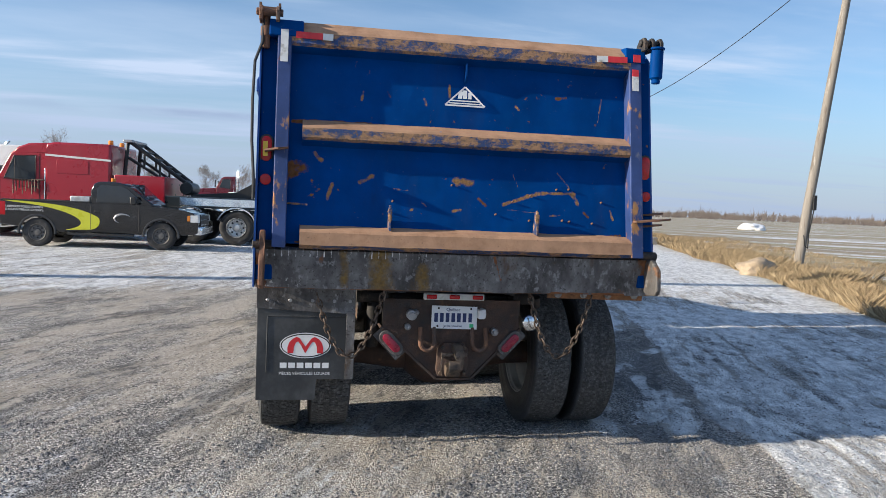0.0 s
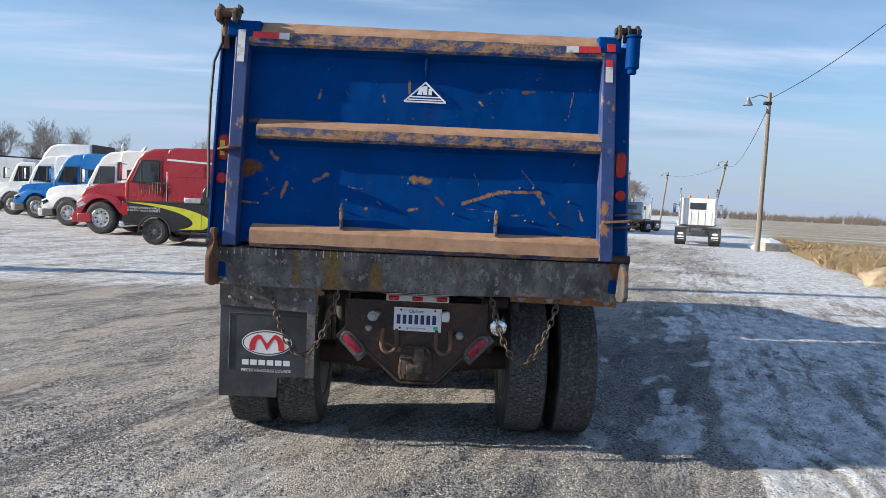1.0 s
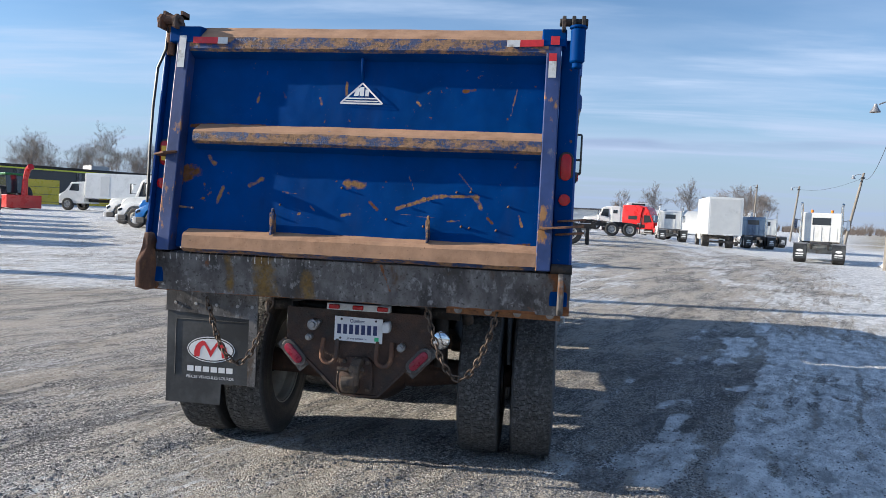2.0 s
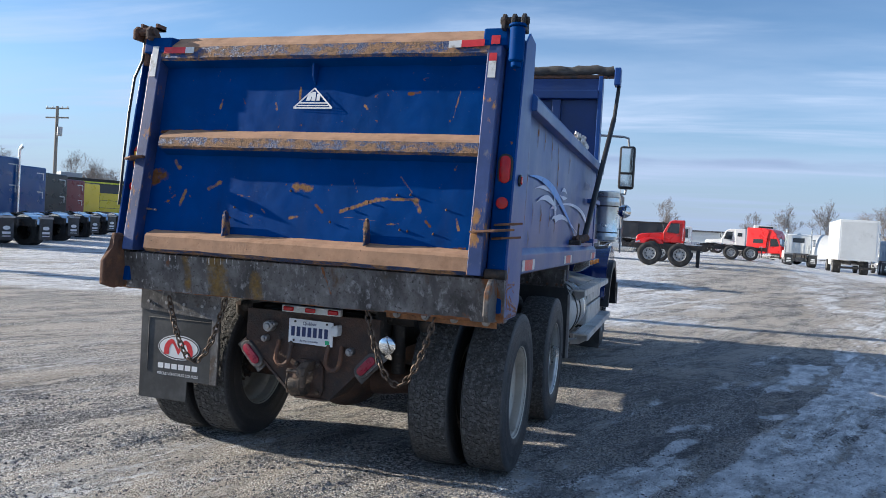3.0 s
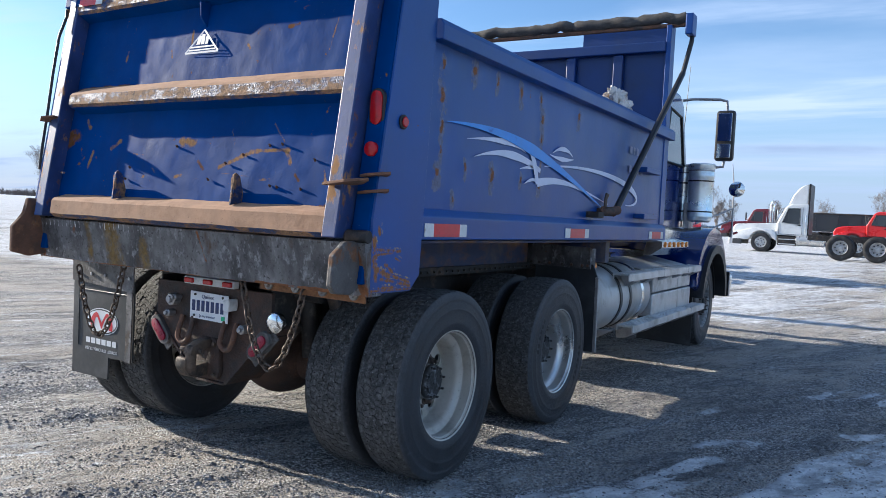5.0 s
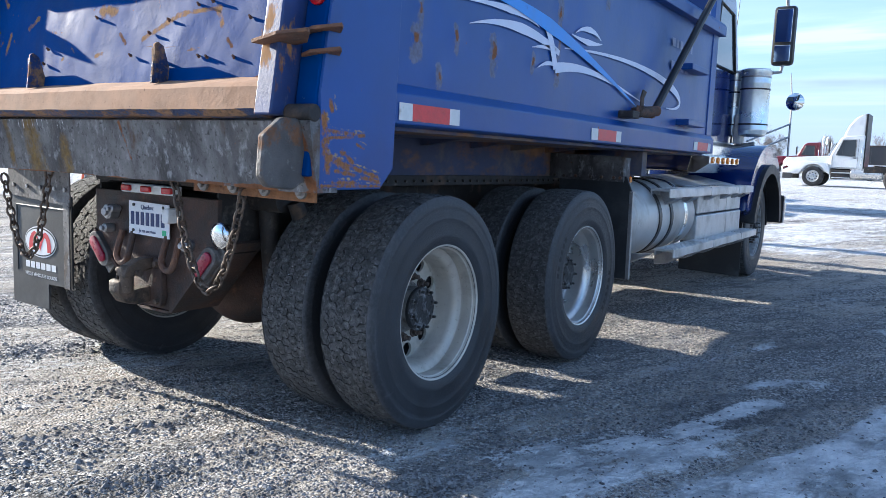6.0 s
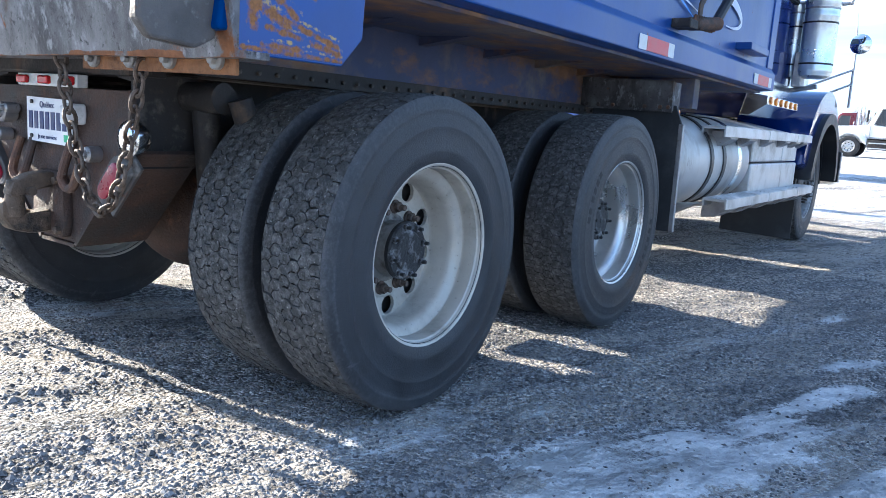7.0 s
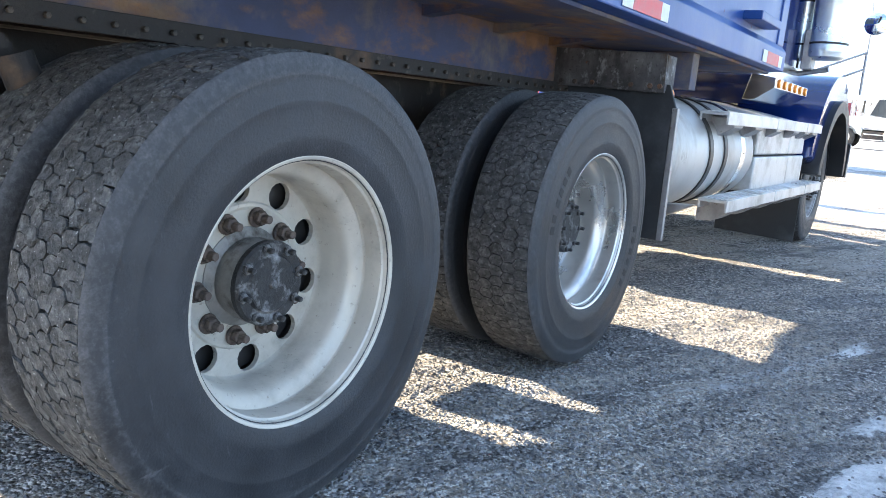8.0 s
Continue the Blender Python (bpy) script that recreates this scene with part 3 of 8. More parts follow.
def ground_material():
    m = bpy.data.materials.new("frozen_gravel_and_snow")
    m.use_nodes = True
    ns, ln = m.node_tree.nodes, m.node_tree.links
    bs = ns["Principled BSDF"]
    pos = ns.new("ShaderNodeNewGeometry").outputs["Position"]

    def nz(scale, detail, st=(1, 1, 1), off=0.0, rough=0.6, turn=0.0):
        mp = ns.new("ShaderNodeMapping")
        mp.inputs["Scale"].default_value, mp.inputs["Location"].default_value = st, (off, off, 0)
        if turn:                                   # turned first, then drawn out along its own axes
            mp.vector_type = "TEXTURE"
            mp.inputs["Rotation"].default_value = (0, 0, radians(turn))
            mp.inputs["Scale"].default_value = tuple(1 / c for c in st)
        ln.new(pos, mp.inputs["Vector"])
        t = ns.new("ShaderNodeTexNoise")
        t.inputs["Scale"].default_value, t.inputs["Detail"].default_value, t.inputs["Roughness"].default_value = scale, detail, rough
        ln.new(mp.outputs[0], t.inputs["Vector"])
        return t.outputs[0]

    def ma(op, a, b, clamp=False):
        n = ns.new("ShaderNodeMath")
        n.operation, n.use_clamp = op, clamp
        for i, v in enumerate((a, b)):
            if isinstance(v, (int, float)):
                n.inputs[i].default_value = v
            else:
                ln.new(v, n.inputs[i])
        return n.outputs[0]

    def ramp(v, lo, hi, a=0.0, b=1.0):
        r = ns.new("ShaderNodeMapRange")
        for key, w in (("From Min", lo), ("From Max", hi), ("To Min", a), ("To Max", b)):
            r.inputs[key].default_value = w
        ln.new(v, r.inputs["Value"])
        return r.outputs[0]

    def mix(f, a, b):
        x = ns.new("ShaderNodeMix")
        x.data_type = "RGBA"
        ln.new(f, x.inputs["Factor"])
        for key, v in (("A", a), ("B", b)):
            if isinstance(v, tuple):
                x.inputs[key].default_value = rgba(v)
            else:
                ln.new(v, x.inputs[key])
        return x.outputs["Result"]

    def attr(nm):
        a = ns.new("ShaderNodeAttribute")
        a.attribute_name = nm
        return a.outputs["Fac"]

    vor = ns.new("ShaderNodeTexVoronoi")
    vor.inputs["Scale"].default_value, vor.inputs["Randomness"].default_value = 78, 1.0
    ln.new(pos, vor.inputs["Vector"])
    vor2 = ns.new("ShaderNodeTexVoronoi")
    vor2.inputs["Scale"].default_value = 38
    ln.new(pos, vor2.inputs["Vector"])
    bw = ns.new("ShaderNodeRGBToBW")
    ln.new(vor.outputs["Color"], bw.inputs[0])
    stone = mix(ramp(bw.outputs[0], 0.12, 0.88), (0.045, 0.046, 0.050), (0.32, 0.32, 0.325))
    pebble = mix(ramp(vor.outputs["Distance"], 0.40, 0.62), stone, (0.035, 0.033, 0.032))       # gaps between the stones darkened: crevice shade put into the colour
    bw2 = ns.new("ShaderNodeRGBToBW")
    ln.new(vor2.outputs["Color"], bw2.inputs[0])
    big = ma("MULTIPLY", ramp(bw2.outputs[0], 0.60, 0.64), ramp(vor2.outputs["Distance"], 0.44, 0.34))      # larger stones, dark and pale
    pebble = mix(big, pebble, mix(ramp(bw2.outputs[0], 0.66, 0.92), (0.06, 0.061, 0.064), (0.46, 0.45, 0.44)))
    dirt = mix(ramp(nz(1.6, 10, (1, 0.2, 1), 8.0, 0.78, -22.0), 0.448, 0.520), pebble, mix(ramp(nz(38, 6, (1, 1, 1), 4.0, 0.7), 0.4, 0.62), (0.27, 0.240, 0.205), (0.56, 0.505, 0.435)))
    damp = mix(ramp(nz(1.2, 10, (1, 0.25, 1), 5.0, 0.78, -16.0), 0.515, 0.565, 0.0, 0.9), dirt, mix(ramp(bw.outputs[0], 0.2, 0.8), (0.045, 0.044, 0.046), (0.25, 0.24, 0.235)))
    frost = mix(ramp(nz(42, 7, (1, 1, 1), 2.0, 0.78), 0.515, 0.545), damp, (0.76, 0.74, 0.71))
    frosted = mix(ramp(nz(1.5, 9, (1, 0.3, 1), 9.0, 0.75, -25.0), 0.40, 0.50), damp, frost)
    crust_f = nz(4.5, 9, (1, 0.35, 1), 7.0, 0.72, -22.0)
    frosted = mix(ramp(crust_f, 0.555, 0.585, 0.0, 0.85), frosted, mix(ramp(nz(45, 6, (1, 1, 1), 6.0, 0.7), 0.4, 0.6), (0.42, 0.385, 0.34), (0.63, 0.59, 0.54)))
    frosted = mix(ramp(nz(3.6, 9, (1, 0.45, 1), 11.0, 0.75, -22.0), 0.575, 0.61, 0.0, 0.8), frosted, mix(ramp(bw.outputs[0], 0.15, 0.85), (0.05, 0.05, 0.053), (0.24, 0.235, 0.23)))
    streak = ma("MULTIPLY", ma("SUBTRACT", nz(2.2, 10, (1, 0.16, 1), 4.0, 0.78, -22.0), 0.5), 1.5)
    streak = ma("ADD", streak, ma("MULTIPLY", ma("SUBTRACT", nz(0.8, 8, (0.3, 1.6, 1), 6.0, 0.7), 0.5), 0.6))
    streak = ma("ADD", streak, ma("MULTIPLY", ma("SUBTRACT", nz(11, 5, (1, 0.05, 1), 2.0, 0.6, -20.0), 0.5), 0.7))
    fine = ma("MULTIPLY", ma("SUBTRACT", nz(15, 10, (1, 0.8, 1), 1.0, 0.85), 0.5), 1.4)
    cover = ma("ADD", ma("ADD", attr("snow"), streak), fine)
    mask = ramp(cover, 0.455, 0.52)
    white = mix(ramp(nz(6.5, 9, (1, 0.5, 1), 0.0, 0.75, -20.0), 0.38, 0.58), (0.38, 0.39, 0.41), (0.81, 0.82, 0.83))
    film = mix(ramp(cover, 0.24, 0.46, 0.0, 0.26), frosted, (0.60, 0.605, 0.62))      # a thin dusting round the patches
    lot = mix(mask, film, white)
    stub = mix(ramp(nz(0.8, 9, (1, 0.12, 1), 7.0, 0.7, 62.0), 0.35, 0.68), (0.25, 0.185, 0.11), (0.46, 0.365, 0.22))
    stub = mix(ramp(nz(9, 9, (1, 0.6, 1), 2.0, 0.8), 0.50, 0.60, 0.0, 0.75), stub, (0.13, 0.095, 0.055))
    green = mix(ramp(nz(0.12, 8, (1, 0.15, 1), 3.0, 0.65, 62.0), 0.46, 0.62), stub, (0.25, 0.235, 0.11))
    fsnow = mix(ramp(nz(0.30, 10, (1, 0.10, 1), 1.0, 0.74, 62.0), 0.525, 0.58), green, (0.72, 0.73, 0.76))
    col = mix(attr("grass"), lot, fsnow)
    ln.new(col, bs.inputs["Base Color"])
    ln.new(ramp(mask, 0, 1, 0.85, 0.6), bs.inputs["Roughness"])
    h = ma("ADD", ma("MULTIPLY", ma("SUBTRACT", 1.0, vor.outputs["Distance"]), ramp(mask, 0, 1, 1.0, 0.15)), ma("MULTIPLY", nz(30, 8), 0.8))
    h = ma("ADD", h, ma("MULTIPLY", mask, 0.5))
    h = ma("ADD", h, ma("MULTIPLY", ramp(crust_f, 0.53, 0.60), 0.8))
    h = ma("ADD", h, ma("MULTIPLY", nz(8, 8, (1, 0.6, 1), 3.0, 0.7, -22.0), 2.0))
    h = ma("ADD", h, ma("MULTIPLY", vor2.outputs["Distance"], -0.5))
    bp = ns.new("ShaderNodeBump")
    bp.inputs["Strength"].default_value, bp.inputs["Distance"].default_value = 1.0, 0.032
    ln.new(ramp(attr("grass"), 0.0, 1.0, 1.0, 0.25), bp.inputs["Strength"])
    ln.new(h, bp.inputs["Height"])
    ln.new(bp.outputs[0], bs.inputs["Normal"])
    return m


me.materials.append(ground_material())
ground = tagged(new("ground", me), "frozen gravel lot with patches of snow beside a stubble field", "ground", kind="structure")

# ---- the blue dump truck ----
truck = thing("dump_truck", "blue tandem-axle dump truck with rusted ribs, standing on frozen gravel", "dump truck")
SKEW = -0.021                                   # the tail is sheared a touch against the sides to fit the camera's view


def tail(x, y, z):
    return (x, y + SKEW * x, z)


def slope(z):
    """The y of the tailgate's outer plane, which leans out towards its foot."""
    return -0.255 + 0.152 * (z - 1.32)


def tprism(name, pts, x0, x1, mat, parent=truck, bev=0.004, label=""):
    bm = bmesh.new()
    prism(bm, pts, "x", x0, x1, bev, shear=tail)
    return part(name, bm, mat, parent, label)


def rib_bm(rows, x0, x1, tops, unders=()):
    """A pressed rib along the tailgate; rows are its section, tops the section's edges that carry dust."""
    bm = bmesh.new()
    n, cuts = len(rows), 26
    grid = []
    for k in range(cuts + 1):
        x = x0 + (x1 - x0) * k / cuts
        grid.append([bm.verts.new(tail(x, y + 0.004 * noise.noise((x * 3, y * 9, z * 9)), z + 0.005 * noise.noise((x * 4 + 7, z * 6, y)))) for y, z in rows])
    for k in range(cuts):
        for i in range(n):
            f = bm.faces.new((grid[k][i], grid[k][(i + 1) % n], grid[k + 1][(i + 1) % n], grid[k + 1][i]))
            f.material_index = 1 if i in tops else 2 if i in unders else 0
    bm.faces.new(grid[0][::-1])
    bm.faces.new(grid[-1])
    return bm


def sheet(name, place, nu, nv, attrs, mat, parent, thick, label=""):
    """A fine grid, place(u, v) with u and v from 0 to 1, with wear masks as attributes, thickened by a vector."""
    co, n = [], (nu + 1) * (nv + 1)
    val = {k: [] for k in attrs}
    for i in range(nu + 1):
        for j in range(nv + 1):
            u, v = i / nu, j / nv
            co.append(place(u, v))
            for k, fn in attrs.items():
                val[k].append(fn(u, v))
    T = Vector(thick)
    back = [tuple(Vector(q) + T) for q in co]
    idx = lambda i, j: i * (nv + 1) + j
    fs = []
    for i in range(nu):
        for j in range(nv):
            fs.append((idx(i, j), idx(i + 1, j), idx(i + 1, j + 1), idx(i, j + 1)))
    rim = [idx(i, 0) for i in range(nu + 1)] + [idx(nu, j) for j in range(1, nv + 1)] + [idx(i, nv) for i in range(nu - 1, -1, -1)] + [idx(0, j) for j in range(nv - 1, 0, -1)]
    fs += [(r, q, q + n, r + n) for q, r in zip(rim, rim[1:] + rim[:1])]
    fs.append(tuple(r + n for r in rim))
    me = bpy.data.meshes.new(name)
    me.from_pydata(co + back, [], fs)
    for k in attrs:
        at_ = me.attributes.new(k, "FLOAT", "POINT")
        at_.data.foreach_set("value", np.array(val[k] + [0.0] * n, dtype=np.float32))
    me.materials.append(mat)
    me.polygons.foreach_set("use_smooth", [True] * len(me.polygons))
    me.set_sharp_from_angle(angle=radians(35))
    ob = new(name, me)
    ob.parent = parent
    return tagged(ob, label) if label else ob


def near_seg(x, z, s):
    """How deep (x, z) lies in a stroke: (x0, z0, x1, z1, half width)."""
    ax, az, bx, bz, w = s
    dx, dz = bx - ax, bz - az
    k = max(0.0, min(1.0, ((x - ax) * dx + (z - az) * dz) / (dx * dx + dz * dz + 1e-9)))
    q = (x - ax - k * dx) ** 2 + (z - az - k * dz) ** 2
    return 0.62 - 0.40 * q / (w * w) if q < 2 * w * w else -0.3


STROKES = [(-0.05, 1.765, 0.04, 1.76, 0.035), (0.26, 1.63, 0.50, 1.715, 0.017), (0.50, 1.715, 0.74, 1.72, 0.014), (0.72, 1.72, 0.76, 1.655, 0.020), (0.42, 1.70, 0.53, 1.705, 0.010), (0.29, 1.60, 0.50, 1.585, 0.006), (-0.10, 2.30, -0.10, 2.38, 0.013),
           (-0.25, 2.24, -0.26, 2.28, 0.014), (-0.86, 1.62, -0.83, 1.71, 0.017), (-0.66, 1.73, -0.58, 1.775, 0.018), (-0.34, 1.57, -0.33, 1.575, 0.012), (-0.07, 1.575, -0.02, 1.585, 0.014), (0.32, 1.83, 0.36, 1.74, 0.006), (0.62, 1.85, 0.70, 1.76, 0.009),
           (-0.66, 2.25, -0.65, 2.30, 0.012), (0.57, 1.57, 0.64, 1.575, 0.010), (-0.45, 1.70, -0.36, 1.695, 0.008), (-0.27, 1.625, -0.24, 1.60, 0.010), (0.34, 2.27, 0.36, 2.25, 0.012), (0.90, 2.20, 0.93, 2.36, 0.007), (-0.94, 1.90, -0.9, 1.86, 0.02), (0.98, 1.62, 1.0, 1.56, 0.012)]
RUSTY = [(-1.08, 2.09, -0.6, 2.10, 0.02), (-1.09, 1.78, -1.02, 1.80, 0.07), (-1.05, 1.35, 1.05, 1.46, 0.010), (0.1, 1.66, 0.14, 1.62, 0.02), (0.8, 1.60, 0.83, 1.57, 0.016), (-0.50, 2.31, -0.48, 2.28, 0.016), (0.62, 2.34, 0.68, 2.35, 0.02)]
gx, gz = lambda u: -1.10 + 2.20 * u, lambda v: 1.34 + 1.30 * v


def panel_at(u, v):
    x, z = gx(u), gz(v)
    dent = 0.006 * noise.noise((x * 2.1, z * 2.3, 4.0)) + 0.0035 * noise.noise((x * 5.5, z * 5.1, 9.0)) + 0.0015 * noise.noise((x * 13, z * 13, 2.0))
    return tail(x, slope(z) + 0.090 + dent, z)


gate = sheet("tailgate", panel_at, 230, 136, {"scrape": lambda u, v: max(near_seg(gx(u), gz(v), s) for s in STROKES), "rust": lambda u, v: max(near_seg(gx(u), gz(v), s) for s in RUSTY)}, M["blue"], truck, (0, 0.03, 0), "dented blue steel tailgate with scrapes and rust spots")
p = slope
rows = [(p(2.53) + 0.11, 2.50), (p(2.55) + 0.015, 2.548), (p(2.56), 2.565), (p(2.635), 2.635), (p(2.65) + 0.012, 2.652), (0.045, 2.712), (0.085, 2.712), (0.085, 2.50)]
part("top_rib", rib_bm(rows, -1.10, 1.10, (3, 4, 5), (0,)), [M["rusty_rib"], M["dusty_top"], M["blue"]], gate, "rusted top rail with tan dust")
rows = [(p(1.95) + 0.12, 1.925), (p(1.98) + 0.02, 1.972), (p(1.99), 1.988), (p(2.045), 2.046), (p(2.06) + 0.01, 2.060), (p(2.11) + 0.12, 2.118)]
part("middle_rib", rib_bm(rows, -1.02, 1.09, (3, 4), (0,)), [M["rusty_rib"], M["dusty_top"], M["blue"]], gate, "rusted middle rib with tan dust")
rows = [(p(1.32) + 0.10, 1.310), (p(1.33) + 0.03, 1.318), (p(1.345), 1.340), (p(1.415), 1.415), (p(1.43) + 0.012, 1.430), (p(1.47) + 0.12, 1.466)]
part("bottom_rib", rib_bm(rows, -1.02, 1.09, (2, 3, 4)), [M["rusty_rib"], M["dusty_top"]], gate, "dented bottom rib with tan dust")
for x0, x1 in ((-1.182, -1.100), (1.089, 1.172)):
    tprism("end_post", [(p(1.32), 1.32), (p(2.68), 2.68), (p(2.68) + 0.15, 2.70), (p(1.32) + 0.15, 1.32)], x0, x1, M["post"], gate, 0.006)
for x0, x1 in ((-1.235, -1.03), (1.06, 1.20)):
    tprism("post_head", [(p(2.6) - 0.006, 2.60), (p(2.70) - 0.006, 2.70), (p(2.7) + 0.13, 2.71), (p(2.6) + 0.13, 2.60)], x0, x1, M["blue"], gate, 0.008)
# hooks and small gussets on the gate
for x in (-0.476, 0.464):
    bm = bmesh.new()
    prism(bm, [(p(1.58) + 0.015, 1.59), (p(1.58) + 0.03, 1.60), (p(1.58) + 0.055, 1.585), (p(1.44) + 0.115, 1.455), (p(1.435) + 0.02, 1.44)], "x", x - 0.006, x + 0.006, 0.002, shear=tail)
    prism(bm, [(p(1.52) + 0.02, 1.50), (p(1.52) + 0.02, 1.575), (p(1.52) + 0.032, 1.575), (p(1.52) + 0.032, 1.50)], "x", x - 0.012, x + 0.012, 0.002, shear=tail)
    part("gusset", bm, M["rusty_rib"], gate, "rusted steel gusset")
bm = bmesh.new()
prism(bm, [(p(2.52) + 0.02, 2.52), (p(2.52) + 0.09, 2.52), (p(2.38) + 0.104, 2.375), (p(2.45) + 0.035, 2.44)], "x", -0.006, 0.006, 0.002, shear=tail)
part("gusset", bm, M["blue"], gate)
bm = bmesh.new()
tube(bm, [tail(-1.10, p(1.58) + 0.08, 1.585), tail(-0.98, p(1.58) + 0.02, 1.58)], 0.007, 6)
part("peg", bm, M["rusty_rib"], gate)
random.seed(5)
bm = bmesh.new()
tube(bm, [(0, 0, 0), (0.005, -0.014, 0.007)], [0.007, 0.004], 6)
stud = None
for _ in range(13):                              # weld studs and small burrs
    x, z = random.uniform(-0.5, 1.0), random.uniform(1.5, 1.76)
    mm = Matrix.Translation(tail(x, p(z) + 0.088, z))
    stud = part("weld_stud", bm, M["rust"], gate, "", False, mm) if stud is None else again(stud, gate, mm)
# chalk-white triangle badge with plain bars
bm = bmesh.new()
yb = lambda z: p(z) + 0.078


def flat_bar(bm, x0, x1, z0, z1, skew=0.0, mi=0):
    verts_faces(bm, [tail(x0, yb(z0), z0), tail(x1, yb(z0), z0), tail(x1 + skew, yb(z1), z1), tail(x0 + skew, yb(z1), z1)], [(0, 1, 2, 3)], mi)


for (xa, za), (xb, zb) in (((-0.13, 2.252), (0.0, 2.375)), ((0.0, 2.375), (0.13, 2.252)), ((-0.13, 2.252), (0.13, 2.252))):
    d = Vector((xb - xa, zb - za)).normalized() * 0.005
    verts_faces(bm, [tail(xa + d.y, yb(za), za - d.x), tail(xb + d.y, yb(zb), zb - d.x), tail(xb - d.y, yb(zb), zb + d.x), tail(xa - d.y, yb(za), za + d.x)], [(0, 1, 2, 3)])
flat_bar(bm, -0.050, -0.022, 2.297, 2.345, 0.012)
flat_bar(bm, -0.014, 0.012, 2.297, 2.352)
flat_bar(bm, 0.020, 0.042, 2.297, 2.338)
flat_bar(bm, -0.095, 0.095, 2.279, 2.287)
flat_bar(bm, -0.105, 0.105, 2.263, 2.270)
part("badge", bm, M["white"], gate, "white triangle badge with plain bars")


def tape(parent, a, b, up, mats, split, label="red and white reflective tape"):
    """Reflective tape from a to b, up wide, in pieces at the given parts of its length."""
    a, b, up = Vector(a), Vector(b), Vector(up)
    bm = bmesh.new()
    for (s0, s1), mi in split:
        q0, q1 = a.lerp(b, s0), a.lerp(b, s1)
        verts_faces(bm, [q0, q1, q1 + up, q0 + up], [(0, 1, 2, 3)], mi)
    out = (b - a).cross(up).normalized() * 0.003
    ex = bmesh.ops.extrude_face_region(bm, geom=bm.faces[:])
    bmesh.ops.translate(bm, vec=out, verts=[g for g in ex["geom"] if isinstance(g, bmesh.types.BMVert)])
    return part("reflective_tape", bm, mats, parent, label)


RW = [M["red_tape"], M["white_tape"]]
off = -0.006
tape(gate, tail(-1.075, p(2.59) + off, 2.592), tail(-0.85, p(2.59) + off, 2.590), (0, 0.006, 0.040), RW, [((0, 0.72), 0), ((0.72, 1), 1)])
tape(gate, tail(0.86, p(2.59) + off, 2.590), tail(1.07, p(2.59) + off, 2.596), (0, 0.006, 0.040), RW, [((0, 0.36), 1), ((0.36, 1), 0)])
tape(gate, tail(-1.165, p(2.44) + off, 2.44), tail(-1.120, p(2.44) + off, 2.44), (0, 0.03, 0.20), RW[::-1], [((0, 1), 0)], "worn white reflective tape")
tape(gate, tail(1.105, p(2.415) + off, 2.415), tail(1.148, p(2.415) + off, 2.415), (0, 0.014, 0.095), RW[::-1], [((0, 1), 0)], "white reflective tape")
tape(gate, tail(1.105, p(2.51) + off, 2.511), tail(1.148, p(2.51) + off, 2.511), (0, 0.006, 0.045), RW, [((0, 1), 0)], "red reflective tape")
tape(gate, tail(1.110, p(2.6) - 0.012, 2.605), tail(1.160, p(2.6) - 0.012, 2.605), (0, 0.008, 0.05), RW, [((0, 1), 0)], "red reflective tape")

# hinges at the top corners
for s in (-1, 1):
    bm = bmesh.new()
    y0 = -0.075
    if s > 0:
        drum(bm, 2.50, 2.69, 0.042, 20, 0.008, "z", tail(1.262, y0 - 0.02, 0))
        drum(bm, 2.69, 2.705, 0.05, 20, 0.004, "z", tail(1.262, y0 - 0.02, 0))
        drum(bm, 2.47, 2.50, 0.028, 16, 0.005, "z", tail(1.262, y0 - 0.02, 0))
    else:
        drum(bm, 2.53, 2.76, 0.024, 16, 0.004, "z", tail(-1.255, 0.0, 0))
        drum(bm, 2.60, 2.66, 0.034, 16, 0.004, "z", tail(-1.255, 0.0, 0))
    part("hinge_pin", bm, M["blue"] if s > 0 else M["rust"], truck, "", True)
    bm = bmesh.new()
    for dx in (-0.055, 0.0, 0.055) if s > 0 else (-0.05, 0.05):
        prism(bm, [(y0 + a, 2.72 + b) for a, b in ((-0.03, -0.04), (0.10, -0.04), (0.10, 0.0), (0.06, 0.045), (0.0, 0.05), (-0.03, 0.02))], "x", s * 1.235 + dx - 0.011, s * 1.235 + dx + 0.011, 0.004, shear=tail)
    drum(bm, s * 1.235 - 0.08, s * 1.235 + 0.08, 0.022, 14, 0.003, "x", (0, y0 + 0.02 + SKEW * s * 1.2, 2.735))
    if s < 0:
        box(bm, -1.30, -1.17, 0.0, 0.09, 2.765, 2.775)
        box(bm, -1.30, -1.285, 0.0, 0.09, 2.765, 2.80)
        box(bm, -1.185, -1.17, 0.0, 0.09, 2.765, 2.80)
    part("hinge_bracket", bm, M["frame"] if s > 0 else M["rust"], truck, "worn hinge bracket")

